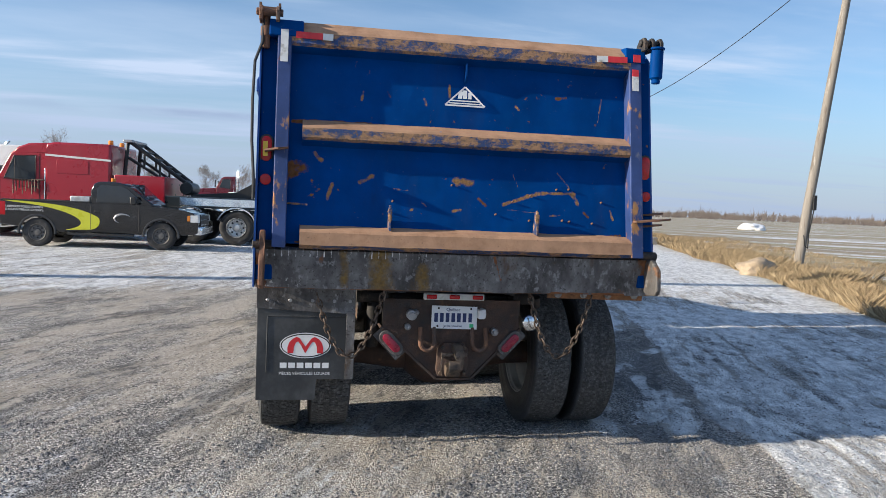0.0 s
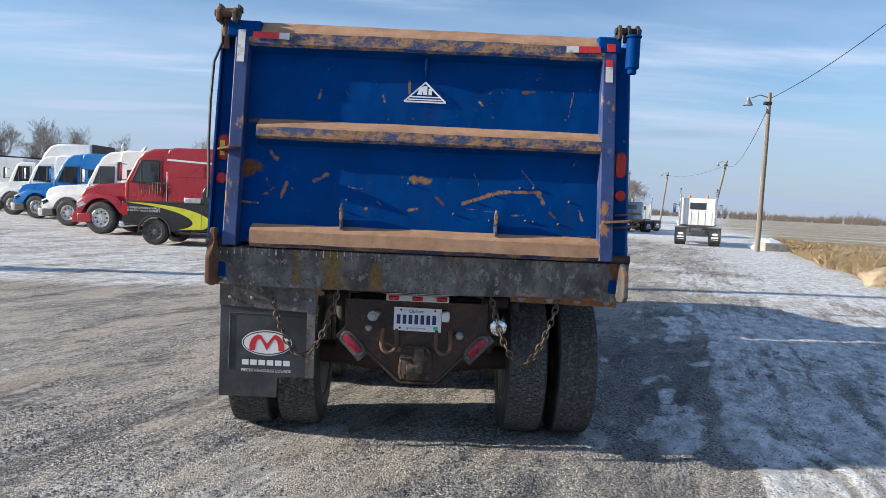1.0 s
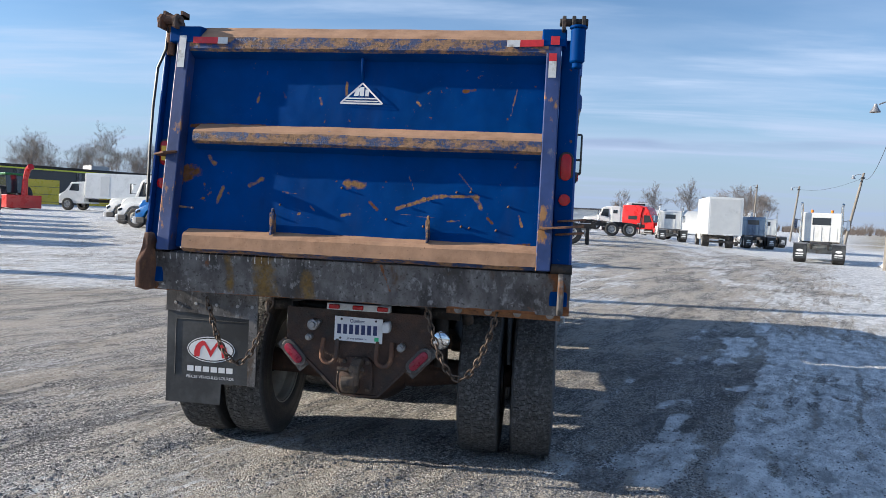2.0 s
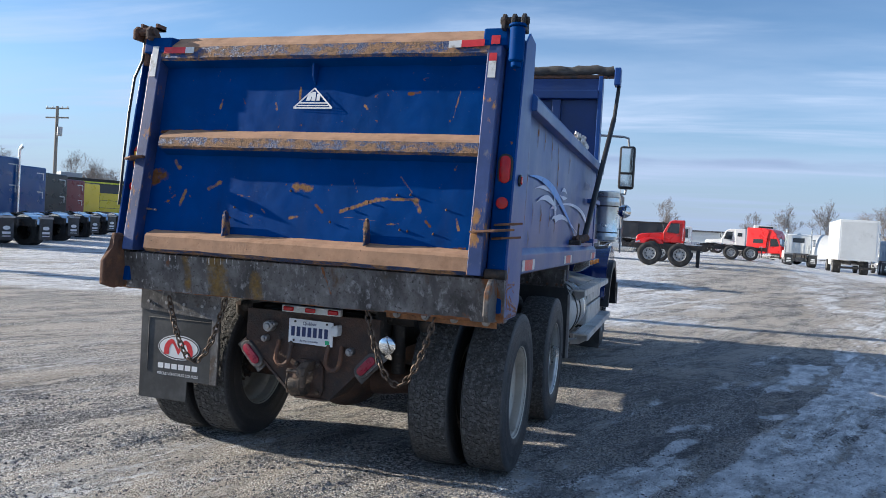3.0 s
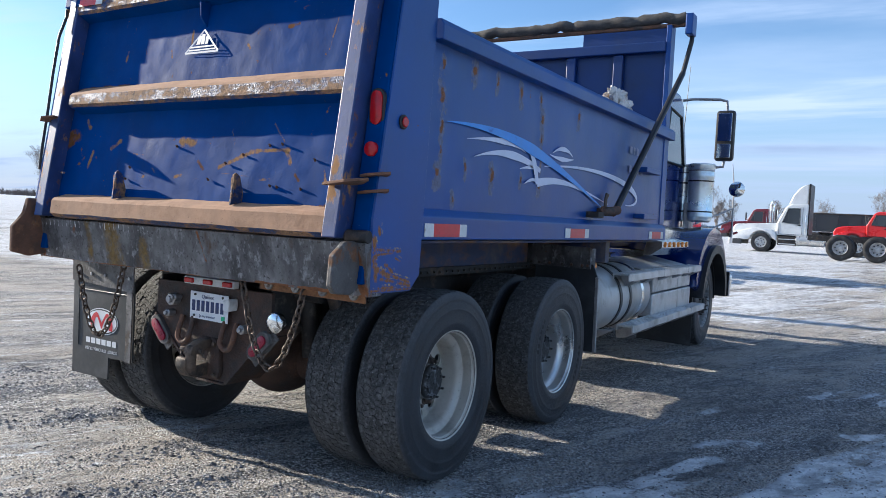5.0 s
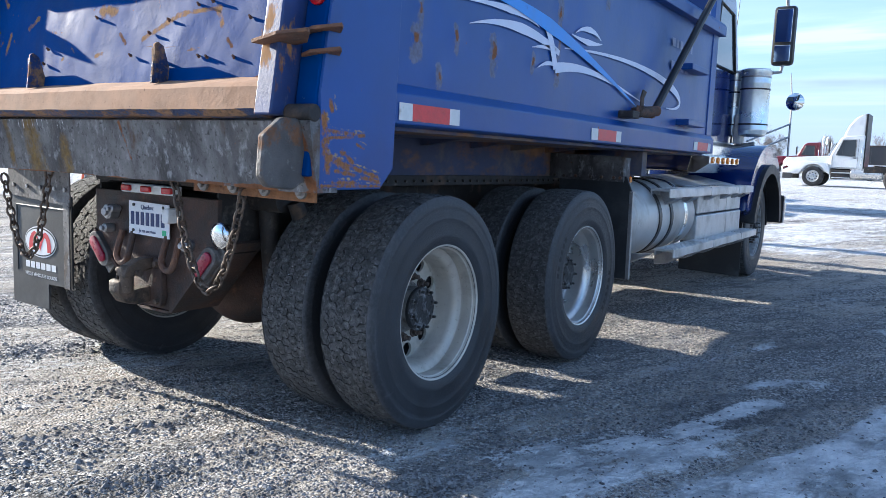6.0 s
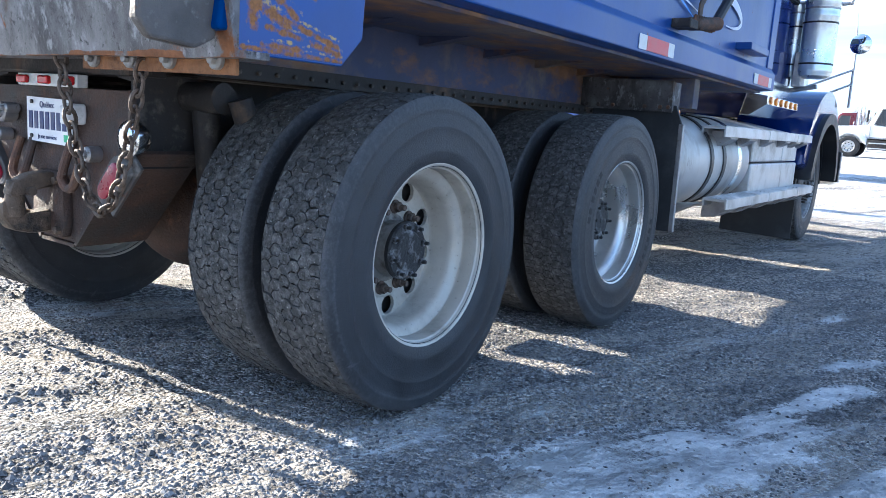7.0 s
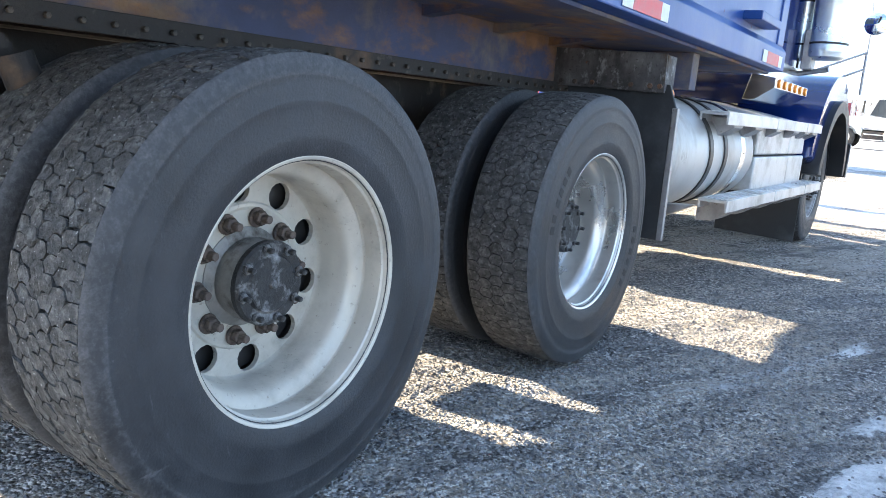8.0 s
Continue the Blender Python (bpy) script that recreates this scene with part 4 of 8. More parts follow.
# corner pillars and rear side plates of the box
Q = lambda z: slope(z) + 0.10
for s in (-1, 1):
    xa, xb = sorted((s * 1.176, s * 1.276))
    tprism("corner_pillar", [(Q(1.12), 1.12), (Q(2.66), 2.66), (Q(2.66) + 0.20, 2.66), (Q(1.12) + 0.20, 1.12)], xa, xb, M["blue"], truck, 0.008)
    xa, xb = sorted((s * 1.276, s * 1.288))
    bm = bmesh.new()
    prism(bm, [(-0.175, 1.075), (0.16, 1.075), (0.235, 1.15), (0.30, 2.70), (0.13, 2.72), (Q(2.66) - 0.02, 2.64), (Q(1.4) - 0.02, 1.4)], "x", xa, xb, 0.003)
    part("side_plate", bm, M["blue_side"], truck, "blue rear side plate with scraped rusty foot")
    # oval tail lamp, round reflector, small side marker
    for z, out, nm, mt in ((1.911, pill(0.155, 0.062), "tail_lamp", "red_lens"), (1.723, oval(20, 0.034, 0.034), "reflector", "red_lens")):
        bm = bmesh.new()
        yq = Q(z)
        pts = [(s * 1.232 + (b if nm == "tail_lamp" else a), z + (a if nm == "tail_lamp" else b)) for a, b in out]
        prism(bm, pts, "y", yq - 0.018 + SKEW * s * 1.23, yq + 0.01 + SKEW * s * 1.23, 0.004)
        lamp = part(nm, bm, M[mt], truck, "red lens", True)
        if nm == "tail_lamp":
            bm = bmesh.new()
            prism(bm, [(s * 1.232 + b, z + a) for a, b in pill(0.178, 0.084)], "y", yq - 0.010 + SKEW * s * 1.23, yq + 0.01 + SKEW * s * 1.23, 0.003)
            part("lamp_bezel", bm, M["black"], lamp)
bm = bmesh.new()
drum(bm, 1.286, 1.300, 0.034, 20, 0.004, "x", (0, 0.03, 1.862))
mk = part("side_marker", bm, M["black"], truck, "", True)
bm = bmesh.new()
drum(bm, 1.300, 1.308, 0.024, 18, 0.003, "x", (0, 0.03, 1.862))
part("lens", bm, M["red_lens"], mk, "faded red lens", True)
bm = bmesh.new()
prism(bm, [(-1.252, 1.865), (-1.224, 1.865), (-1.224, 1.955), (-1.252, 1.955)], "y", Q(1.9) - 0.022, Q(1.9) - 0.012, mi=1, shear=lambda x, y, z: (x, y + 0.026, z))
part("lamp_sticker", bm, [M["red_lens"], M["yellow_ink"]], truck, "yellow sticker on the red lamp")

# grey apron under the gate
AX = lambda u: -1.272 + 2.562 * u
AZ = lambda v: 1.066 + 0.246 * v


def apron_at(u, v):
    x, z = AX(u), AZ(v)
    w = 0.004 * noise.noise((x * 3, z * 3, 2)) + 0.002 * noise.noise((x * 9, z * 9, 5))
    return tail(x, -0.150 - 0.04 * v + (0.02 if v > 0.97 else 0.0) + w, z + (0.010 * noise.noise((x * 2.3, 1, 1)) if v < 0.02 else 0.0))


apron = sheet("rear_apron", apron_at, 240, 26, {
    "ochre": lambda u, v: max(near_seg(AX(u), AZ(v), s) for s in ((-0.52, 1.31, -0.50, 1.06, 0.10), (-0.26, 1.20, -0.24, 1.06, 0.06), (-0.75, 1.30, -0.74, 1.1, 0.04))),
    "rust": lambda u, v: max(near_seg(AX(u), AZ(v), s) for s in ((-1.27, 1.068, 1.29, 1.068, 0.007), (1.20, 1.30, 1.28, 1.08, 0.05), (-1.27, 1.25, -1.24, 1.10, 0.05), (0.2, 1.29, 0.25, 1.15, 0.015), (0.6, 1.072, 1.1, 1.072, 0.012))),
    "frost": lambda u, v: 0.58 * (1 if AX(u) < -0.2 else 0) * (1 if v > 0.80 else 0) * max(0.0, math.sin(AX(u) * 150.0)) + (0.42 if AX(u) < -1.0 and v < 0.3 else 0.0)},
    M["apron"], truck, (0, 0.10, 0), "bare worn grey steel apron with rust runs")
bm = bmesh.new()                                  # bolted strip under it
prism(bm, [(0.585, 1.035), (1.245, 1.028), (1.245, 1.085), (0.585, 1.085)], "y", -0.112, -0.10, 0.002, shear=tail)
strip = part("bolted_strip", bm, M["orange_rust"], truck, "rusted strip with four washers")
for x in (0.655, 0.83, 1.00, 1.185):
    bm = bmesh.new()
    drum(bm, -0.126, -0.11, 0.024, 16, 0.003, "y", (x, SKEW * x, 1.062))
    drum(bm, -0.140, -0.12, 0.012, 6, 0.002, "y", (x, SKEW * x, 1.062))
    part("washer", bm, M["hub_body"], strip, "", True)
# latch fingers at both feet of the gate
for s in (-1, 1):
    bm = bmesh.new()
    c = s * 1.235
    if s > 0:
        out = [(-0.36, 1.12), (-0.33, 1.085), (-0.22, 1.075), (-0.17, 1.10), (-0.16, 1.25), (-0.20, 1.31), (-0.27, 1.31), (-0.35, 1.25)]
    else:
        out = [(-0.36, 1.10), (-0.25, 1.07), (-0.12, 1.09), (-0.12, 1.30), (-0.20, 1.42), (-0.27, 1.42), (-0.28, 1.33), (-0.36, 1.25)]
    prism(bm, out, "x", c - 0.016, c + 0.016, 0.008, shear=tail)
    part("latch_finger", bm, M["latch"] if s > 0 else M["rust"], truck, "worn rusty latch plate")
    bm = bmesh.new()
    drum(bm, c - 0.06, c + 0.06, 0.03, 14, 0.004, "x", (0, -0.17 + SKEW * c, 1.33))
    part("latch_pivot", bm, M["frame"], truck, "", True)
# three spread plates on the post
for z, x0, x1, y0 in ((1.60, 1.20, 1.36, -0.10), (1.565, 1.10, 1.345, -0.24), (1.525, 1.19, 1.355, -0.10)):
    bm = bmesh.new()
    prism(bm, [(x0, y0 + 0.10), (x0, y0 - 0.035), (x1 - 0.10, y0 - 0.06), (x1, y0 - 0.02), (x1 - 0.02, y0 + 0.01), (x1 - 0.12, y0 + 0.10)], "z", z - 0.006, z + 0.006, 0.002, shear=lambda x, y, z: (x, y + SKEW * x, z + 0.10 * (x - 1.2)))
    part("hook_plate", bm, M["rust"], gate, "rusted brown hook plate")
bm = bmesh.new()
prism(bm, [(-1.24, -0.02), (-1.24, -0.20), (-1.16, -0.24), (-1.10, -0.20), (-1.12, -0.10)], "z", 1.895, 1.907, 0.002, shear=lambda x, y, z: (x, y + SKEW * x, z + 0.15 * (x + 1.2)))
part("hook_plate", bm, M["rust"], gate, "rusted brown hook plate")
bm = bmesh.new()                                  # thin air line beside the left pillar
tube(bm, [(-1.27, 0.01, 2.70), (-1.275, 0.0, 2.56), (-1.315, -0.02, 2.44), (-1.322, -0.05, 2.2), (-1.318, -0.08, 1.95), (-1.30, -0.12, 1.72), (-1.30, -0.13, 1.60)], 0.009, 8)
part("air_line", bm, M["black"], truck, "", True)

# box sides, rails, headboard, floor; the side is pocked where loads pushed it out
WY, WZ = lambda u: 0.22 + 4.48 * u, lambda v: 1.40 + 0.92 * v
POCKS = []
for k, (y, z) in enumerate(((0.42, 2.21), (0.42, 2.06), (0.43, 1.90), (0.42, 1.78), (0.40, 1.66), (0.75, 2.23), (0.68, 1.71), (1.02, 2.235), (1.00, 1.70), (1.33, 2.215), (1.38, 1.69), (1.62, 2.21), (1.66, 2.10), (1.66, 1.98), (1.66, 1.82), (1.66, 1.69), (2.3, 2.20), (0.56, 1.53))):
    POCKS.append((y, z + 0.012, y + 0.008 * math.sin(k * 2.3), z - 0.018 - 0.012 * math.sin(k), 0.024 + 0.009 * math.sin(k * 1.7)))


def wall_at(u, v):
    y, z = WY(u), WZ(v)
    out = 0.004 * noise.noise((y * 0.9, z * 1.5, 3)) + 0.0015 * noise.noise((y * 4, z * 4, 6))
    for q in POCKS:
        d = math.hypot(y - q[0], z - q[1] + 0.01)
        if d < 0.11:
            out += 0.008 * (1 - d / 0.11) ** 2
    return (1.252 + out * (1 if v < 0.97 else 0), y, z)


for s in (-1, 1):
    xa, xb = sorted((s * 1.225, s * 1.255))
    if s > 0:
        wall = sheet("box_side", wall_at, 380, 84, {"rust": lambda u, v: max(near_seg(WY(u), WZ(v), q) for q in POCKS), "pale": lambda u, v: max(near_seg(WY(u), WZ(v), (q[0], q[1] + 0.02, q[2], q[3] - 0.05, q[4] * 2.0)) for q in POCKS)}, M["blue_side"], truck, (-0.03, 0, 0), "blue box side with rusted pock marks and a swoosh decal")
    else:
        bm = bmesh.new()
        box(bm, xa, xb, 0.22, 4.70, 1.40, 2.32, 0.0)
        wall = part("box_side", bm, M["blue_side"], truck, "blue box side")
    xa, xb = sorted((s * 1.18, s * 1.318))
    bm = bmesh.new()
    prism(bm, [(xa, 2.30), (xb, 2.30), (xb, 2.375), (xb - 0.02 * (s > 0), 2.405), (xa + 0.02 * (s < 0), 2.405), (xa, 2.375)], "y", 0.30, 4.72, 0.006)
    part("top_rail", bm, M["blue_side"], truck, "blue top rail scraped to rust")
    bm = bmesh.new()
    xa, xb = s * 1.255, s * 1.286
    prism(bm, [(s * 1.10, 1.305), (s * 1.286, 1.320), (s * 1.286, 1.435), (s * 1.255, 1.475), (s * 1.10, 1.475)], "y", 0.24, 4.70, 0.006)
    part("lower_rail", bm, M["blue_side"], truck, "blue lower side rail with rusty seam")
    bm = bmesh.new()
    box(bm, min(s * 1.215, s * 1.262), max(s * 1.215, s * 1.262), 4.55, 4.70, 1.47, 3.40, 0.006)
    part("front_pillar", bm, M["blue_side"], truck)
bm = bmesh.new()
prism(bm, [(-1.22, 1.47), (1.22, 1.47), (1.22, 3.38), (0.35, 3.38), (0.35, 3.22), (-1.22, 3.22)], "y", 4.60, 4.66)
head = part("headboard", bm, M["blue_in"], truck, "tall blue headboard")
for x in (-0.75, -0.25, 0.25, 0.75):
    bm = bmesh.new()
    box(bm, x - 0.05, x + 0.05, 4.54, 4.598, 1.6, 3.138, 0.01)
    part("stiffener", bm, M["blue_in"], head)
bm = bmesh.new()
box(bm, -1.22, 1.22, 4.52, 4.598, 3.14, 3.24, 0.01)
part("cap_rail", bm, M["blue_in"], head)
bm = bmesh.new()
box(bm, -1.225, 1.225, 0.10, 4.62, 1.42, 1.46)
part("box_floor", bm, M["rust"], truck)
# rolled tarp on the headboard and its swing arm
bm = bmesh.new()
pts = [(-1.36 + 2.74 * k / 40, 4.62 + 0.03 * noise.noise((k * 0.5, 0, 0)), 3.475 + 0.03 * noise.noise((k * 0.45, 5, 0))) for k in range(41)]
tube(bm, pts, [0.055 + 0.018 * noise.noise((k * 0.8, 2, 1)) for k in range(41)], 12)
part("rolled_tarp", bm, M["tarp"], truck, "rolled dark grey tarp", True)
bm = bmesh.new()
tube(bm, [(-1.38, 4.62, 3.405), (1.40, 4.62, 3.405)], 0.022, 10)
part("tarp_roller", bm, M["rust"], truck, "", True)
bm = bmesh.new()
box(bm, 1.385, 1.455, 4.56, 4.72, 3.30, 3.50, 0.01)
part("roller_motor", bm, M["blue_side"], truck)
bm = bmesh.new()
tube(bm, [(1.43, 4.70, 3.42), (1.43, 4.66, 3.25), (1.42, 4.43, 2.88)], 0.022, 10)
tube(bm, [(1.42, 4.44, 2.90), (1.34, 2.98, 1.56)], 0.027, 10)
part("tarp_arm", bm, M["black"], truck, "black tarp swing arm", True)
bm = bmesh.new()
tube(bm, [(1.30 + 0.001 * k, 2.76 + 0.0055 * k, 1.545 + 0.028 * math.sin(k * 1.57)) for k in range(0, 40)], 0.010, 6)
tube(bm, [(1.27, 2.78, 1.535), (1.36, 2.98, 1.56)], 0.034, 12)
part("arm_spring", bm, M["rust"], truck, "rusted coil spring at the arm's foot", True)
bm = bmesh.new()
prism(bm, [(2.83, 1.56), (2.88, 1.56), (2.88, 1.64), (2.93, 1.68), (2.86, 1.69), (2.83, 1.64)], "x", 1.29, 1.30, 0.002)
part("arm_bracket", bm, M["frame"], truck)
# short pegs on the side
for y, z, ln in ((2.62, 1.515, 0.10), (3.95, 1.945, 0.10), (3.95, 1.535, 0.10)):
    bm = bmesh.new()
    prism(bm, [(y - 0.22 if ln and z > 1.53 else y - 0.06, z - 0.025), (y + 0.22 if z > 1.53 else y + 0.06, z - 0.025), (y + 0.22 if z > 1.53 else y + 0.06, z + 0.02), (y - 0.22 if z > 1.53 else y - 0.06, z + 0.02)], "x", 1.25, 1.25 + ln, 0.006)
    part("side_step", bm, M["blue_side"] if z > 1.53 else M["frame"], truck)
# scraped rusty foot of the side plate
FY, FZ = lambda u: -0.166 + 0.326 * u, lambda v: 1.082 + 0.33 * v
GOUGES = [(-0.13, 1.275, 0.06, 1.265, 0.012), (-0.14, 1.25, 0.0, 1.26, 0.010), (-0.12, 1.18, 0.14, 1.12, 0.013), (-0.15, 1.20, -0.02, 1.15, 0.022), (-0.10, 1.10, 0.02, 1.098, 0.014), (-0.15, 1.32, -0.13, 1.15, 0.030), (0.05, 1.12, 0.15, 1.10, 0.014), (-0.16, 1.09, 0.16, 1.085, 0.010), (-0.06, 1.21, 0.0, 1.17, 0.016), (-0.09, 1.14, 0.02, 1.125, 0.012), (-0.12, 1.38, -0.11, 1.34, 0.016), (0.02, 1.235, 0.06, 1.22, 0.008)]
sheet("scraped_foot", lambda u, v: (1.2905, FY(u), FZ(v)), 130, 110, {"rust": lambda u, v: max(near_seg(FY(u), FZ(v), q) for q in GOUGES) - 0.02, "pale": lambda u, v: max(near_seg(FY(u), FZ(v), (q[0] + 0.02, q[1] + 0.012, q[2] + 0.02, q[3] + 0.012, q[4] * 0.8)) for q in GOUGES) - 0.16}, M["blue_foot"], truck, (-0.003, 0, 0), "blue plate foot scraped to ochre rust")

# reflective tape along the side
for a, b in ((0.262, 0.68), (2.08, 2.54), (4.12, 4.60)):
    tape(truck, (1.288, a, 1.335), (1.288, b, 1.335), (0, 0, 0.066), [M["red_tape"], M["white_tape"]], [((0, 0.2), 1), ((0.2, 0.82), 0), ((0.82, 1), 1)])
# swoosh decal on the side: curved bands
def band(name, pts, widths, mat, lift):
    """A tapering band along a curve on the box side; pts are (y, z)."""
    bm = bmesh.new()
    n = 24
    P = [Vector(q) for q in pts]

    def bez(t):
        q = list(P)
        while len(q) > 1:
            q = [a.lerp(b, t) for a, b in zip(q, q[1:])]
        return q[0]
    rows = []
    for i in range(n + 1):
        t = i / n
        c, d = bez(t), (bez(min(1, t + 0.01)) - bez(max(0, t - 0.01))).normalized()
        w = widths[0] + (widths[1] - widths[0]) * min(1, t * 2) if t < 0.5 else widths[1] + (widths[2] - widths[1]) * (t * 2 - 1)
        nrm = Vector((-d.y, d.x)) * w / 2
        rows.append((bm.verts.new((1.2585 + lift, c.x + nrm.x, c.y + nrm.y)), bm.verts.new((1.2585 + lift, c.x - nrm.x, c.y - nrm.y))))
    for a, b in zip(rows, rows[1:]):
        bm.faces.new((a[0], a[1], b[1], b[0]))
    part(name, bm, mat, truck, "swoosh decal on the box side")


band("decal_swoosh", [(0.46, 1.925), (1.20, 1.985), (1.75, 1.88), (2.90, 1.56)], (0.004, 0.075, 0.004), M["sky_decal"], 0.008)
band("decal_swoosh", [(0.68, 1.862), (1.0, 1.905), (1.3, 1.905), (1.42, 1.86)], (0.002, 0.035, 0.004), M["pale_decal"], 0.004)
band("decal_swoosh", [(0.77, 1.775), (1.1, 1.86), (1.4, 1.83), (1.66, 1.765)], (0.002, 0.050, 0.03), M["pale_decal"], 0.004)
band("decal_swoosh", [(1.42, 1.90), (1.55, 1.86), (1.58, 1.78), (1.62, 1.68)], (0.004, 0.055, 0.05), M["pale_decal"], 0.005)
band("decal_swoosh", [(1.62, 1.685), (2.0, 1.755), (2.35, 1.70), (3.0, 1.605)], (0.055, 0.028, 0.004), M["pale_decal"], 0.004)
band("decal_swoosh", [(1.72, 1.80), (2.9, 1.92), (4.05, 1.79), (3.95, 1.60), (3.45, 1.615)], (0.006, 0.055, 0.006), M["pale_decal"], 0.004)
band("decal_swoosh", [(1.85, 1.90), (1.95, 1.955), (2.12, 1.955), (2.2, 1.905)], (0.004, 0.035, 0.004), M["pale_decal"], 0.004)
band("decal_swoosh", [(1.80, 1.885), (1.95, 1.865), (2.1, 1.87), (2.22, 1.888)], (0.004, 0.035, 0.004), M["pale_decal"], 0.004)
band("decal_swoosh", [(1.42, 1.665), (1.52, 1.71), (1.6, 1.70)], (0.003, 0.02, 0.02), M["pale_decal"], 0.004)
band("decal_swoosh", [(1.35, 1.755), (1.5, 1.785), (1.62, 1.775)], (0.003, 0.022, 0.02), M["pale_decal"], 0.004)
# plain bars for the faint side lettering
for y0, y1, z0, z1 in ((3.50, 3.56, 2.06, 2.12), (3.60, 3.64, 2.06, 2.12), (3.68, 3.74, 2.06, 2.12), (3.84, 3.90, 2.06, 2.12), (3.94, 3.98, 2.06, 2.12), (3.5, 3.57, 1.90, 1.96), (3.61, 3.68, 1.90, 1.96), (3.72, 3.79, 1.90, 1.96), (3.83, 3.90, 1.90, 1.96)):
    bm = bmesh.new()
    verts_faces(bm, [(1.263, y0, z0), (1.263, y1, z0), (1.263, y1, z1), (1.263, y0, z1)], [(0, 1, 2, 3)])
    part("lettering_bar", bm, M["faint_decal"], truck)
# frozen crust lying on the rail
random.seed(3)
bm = bmesh.new()
v = bmesh.ops.create_icosphere(bm, subdivisions=5, radius=1.0)["verts"]
for q in v:
    d = 1 + 0.55 * noise.noise(q.co * 2.6) + 0.30 * noise.noise(q.co * 6.0) + 0.12 * noise.noise(q.co * 14.0)
    q.co = Vector((1.20 + q.co.x * 0.07 * d, 3.28 + q.co.y * 0.25 * d, 2.43 + q.co.z * 0.12 * d))
part("frozen_crust", bm, M["ice"], truck, "crust of dirty ice on the rail")

# underbody: long beams, cross members, chassis rails, hoist
for s in (-1, 1):
    bm = bmesh.new()
    xa, xb = sorted((s * 0.55, s * 0.63))
    box(bm, xa, xb, 0.0, 4.6, 1.09, 1.42, 0.005)
    part("box_beam", bm, M["under"], truck, "rusted blue longitudinal beam")
    bm = bmesh.new()
    prism(bm, [(s * 0.44, 0.74), (s * 0.36, 0.74), (s * 0.36, 0.755), (s * 0.43, 0.765), (s * 0.43, 1.015), (s * 0.36, 1.025), (s * 0.36, 1.04), (s * 0.44, 1.04)], "y", 0.12, 8.2)
    part("chassis_rail", bm, M["frame"], truck, "black chassis rail")
for y in (0.35, 0.85, 1.35, 1.85, 2.35, 2.85, 3.35, 3.85, 4.35):
    bm = bmesh.new()
    for xa, xb in ((-1.20, -0.63), (-0.55, 0.55), (0.63, 1.20)):
        prism(bm, [(xa, 1.30), (xb, 1.30), (xb, 1.42), (xa, 1.42)] if abs(xa) < 0.6 and xa < 0 and xb > 0 else [(xa, 1.34 if xa < 0 else 1.26), (xb, 1.26 if xa < 0 else 1.34), (xb, 1.42), (xa, 1.42)], "y", y - 0.03, y + 0.03)
    part("cross_member", bm, M["under"], truck)
for y, z in ((0.30, 0.90), (2.9, 0.9), (4.3, 0.9), (6.0, 0.9)):
    bm = bmesh.new()
    box(bm, -0.43, 0.43, y - 0.05, y + 0.05, z - 0.1, z + 0.1, 0.01)
    part("frame_cross_member", bm, M["frame"], truck)
bm = bmesh.new()
box(bm, -0.45, 0.45, 0.10, 0.24, 1.03, 1.40, 0.01)
box(bm, -0.30, 0.30, 0.25, 3.4, 1.05, 1.22, 0.02)
part("hoist_frame", bm, M["frame"], truck)
# grey guard plate over the wheels and hanging flap before them
bm = bmesh.new()
prism(bm, [(0.635, 1.088), (1.187, 1.080), (1.180, 1.252), (0.635, 1.262)], "y", 2.90, 2.912, 0.002)
box(bm, 1.172, 1.184, 2.912, 3.02, 1.09, 1.245, 0.002)
gp = part("guard_plate", bm, M["apron"], truck, "dull grey steel guard plate with bolts")
for x in (0.68, 0.75, 0.84, 0.95, 1.03, 1.12, 1.165):
    bm = bmesh.new()
    drum(bm, 2.888, 2.901, 0.012, 6, 0.002, "y", (x, 0, 1.108))
    part("bolt", bm, M["rust"], gp)
bm = bmesh.new()                                  # short stub beam ahead of the plate with an amber lamp
box(bm, 0.64, 1.16, 3.32, 3.42, 1.12, 1.297, 0.004)
part("stub_beam", bm, M["under"], truck, "dark stub beam")
bm = bmesh.new()
prism(bm, [(0.70, 1.12), (1.20, 1.12), (1.24, 1.02), (1.25, 0.42), (0.72, 0.42)], "y", 2.93, 2.945, 0.004)
part("front_mudflap", bm, M["flap"], truck, "black rubber flap before the wheels")
bm = bmesh.new()
prism(bm, [(1.225, 1.02), (1.252, 1.02), (1.258, 0.42), (1.232, 0.42)], "y", 2.925, 2.95, 0.003)
part("flap_edge", bm, M["steel"], truck)

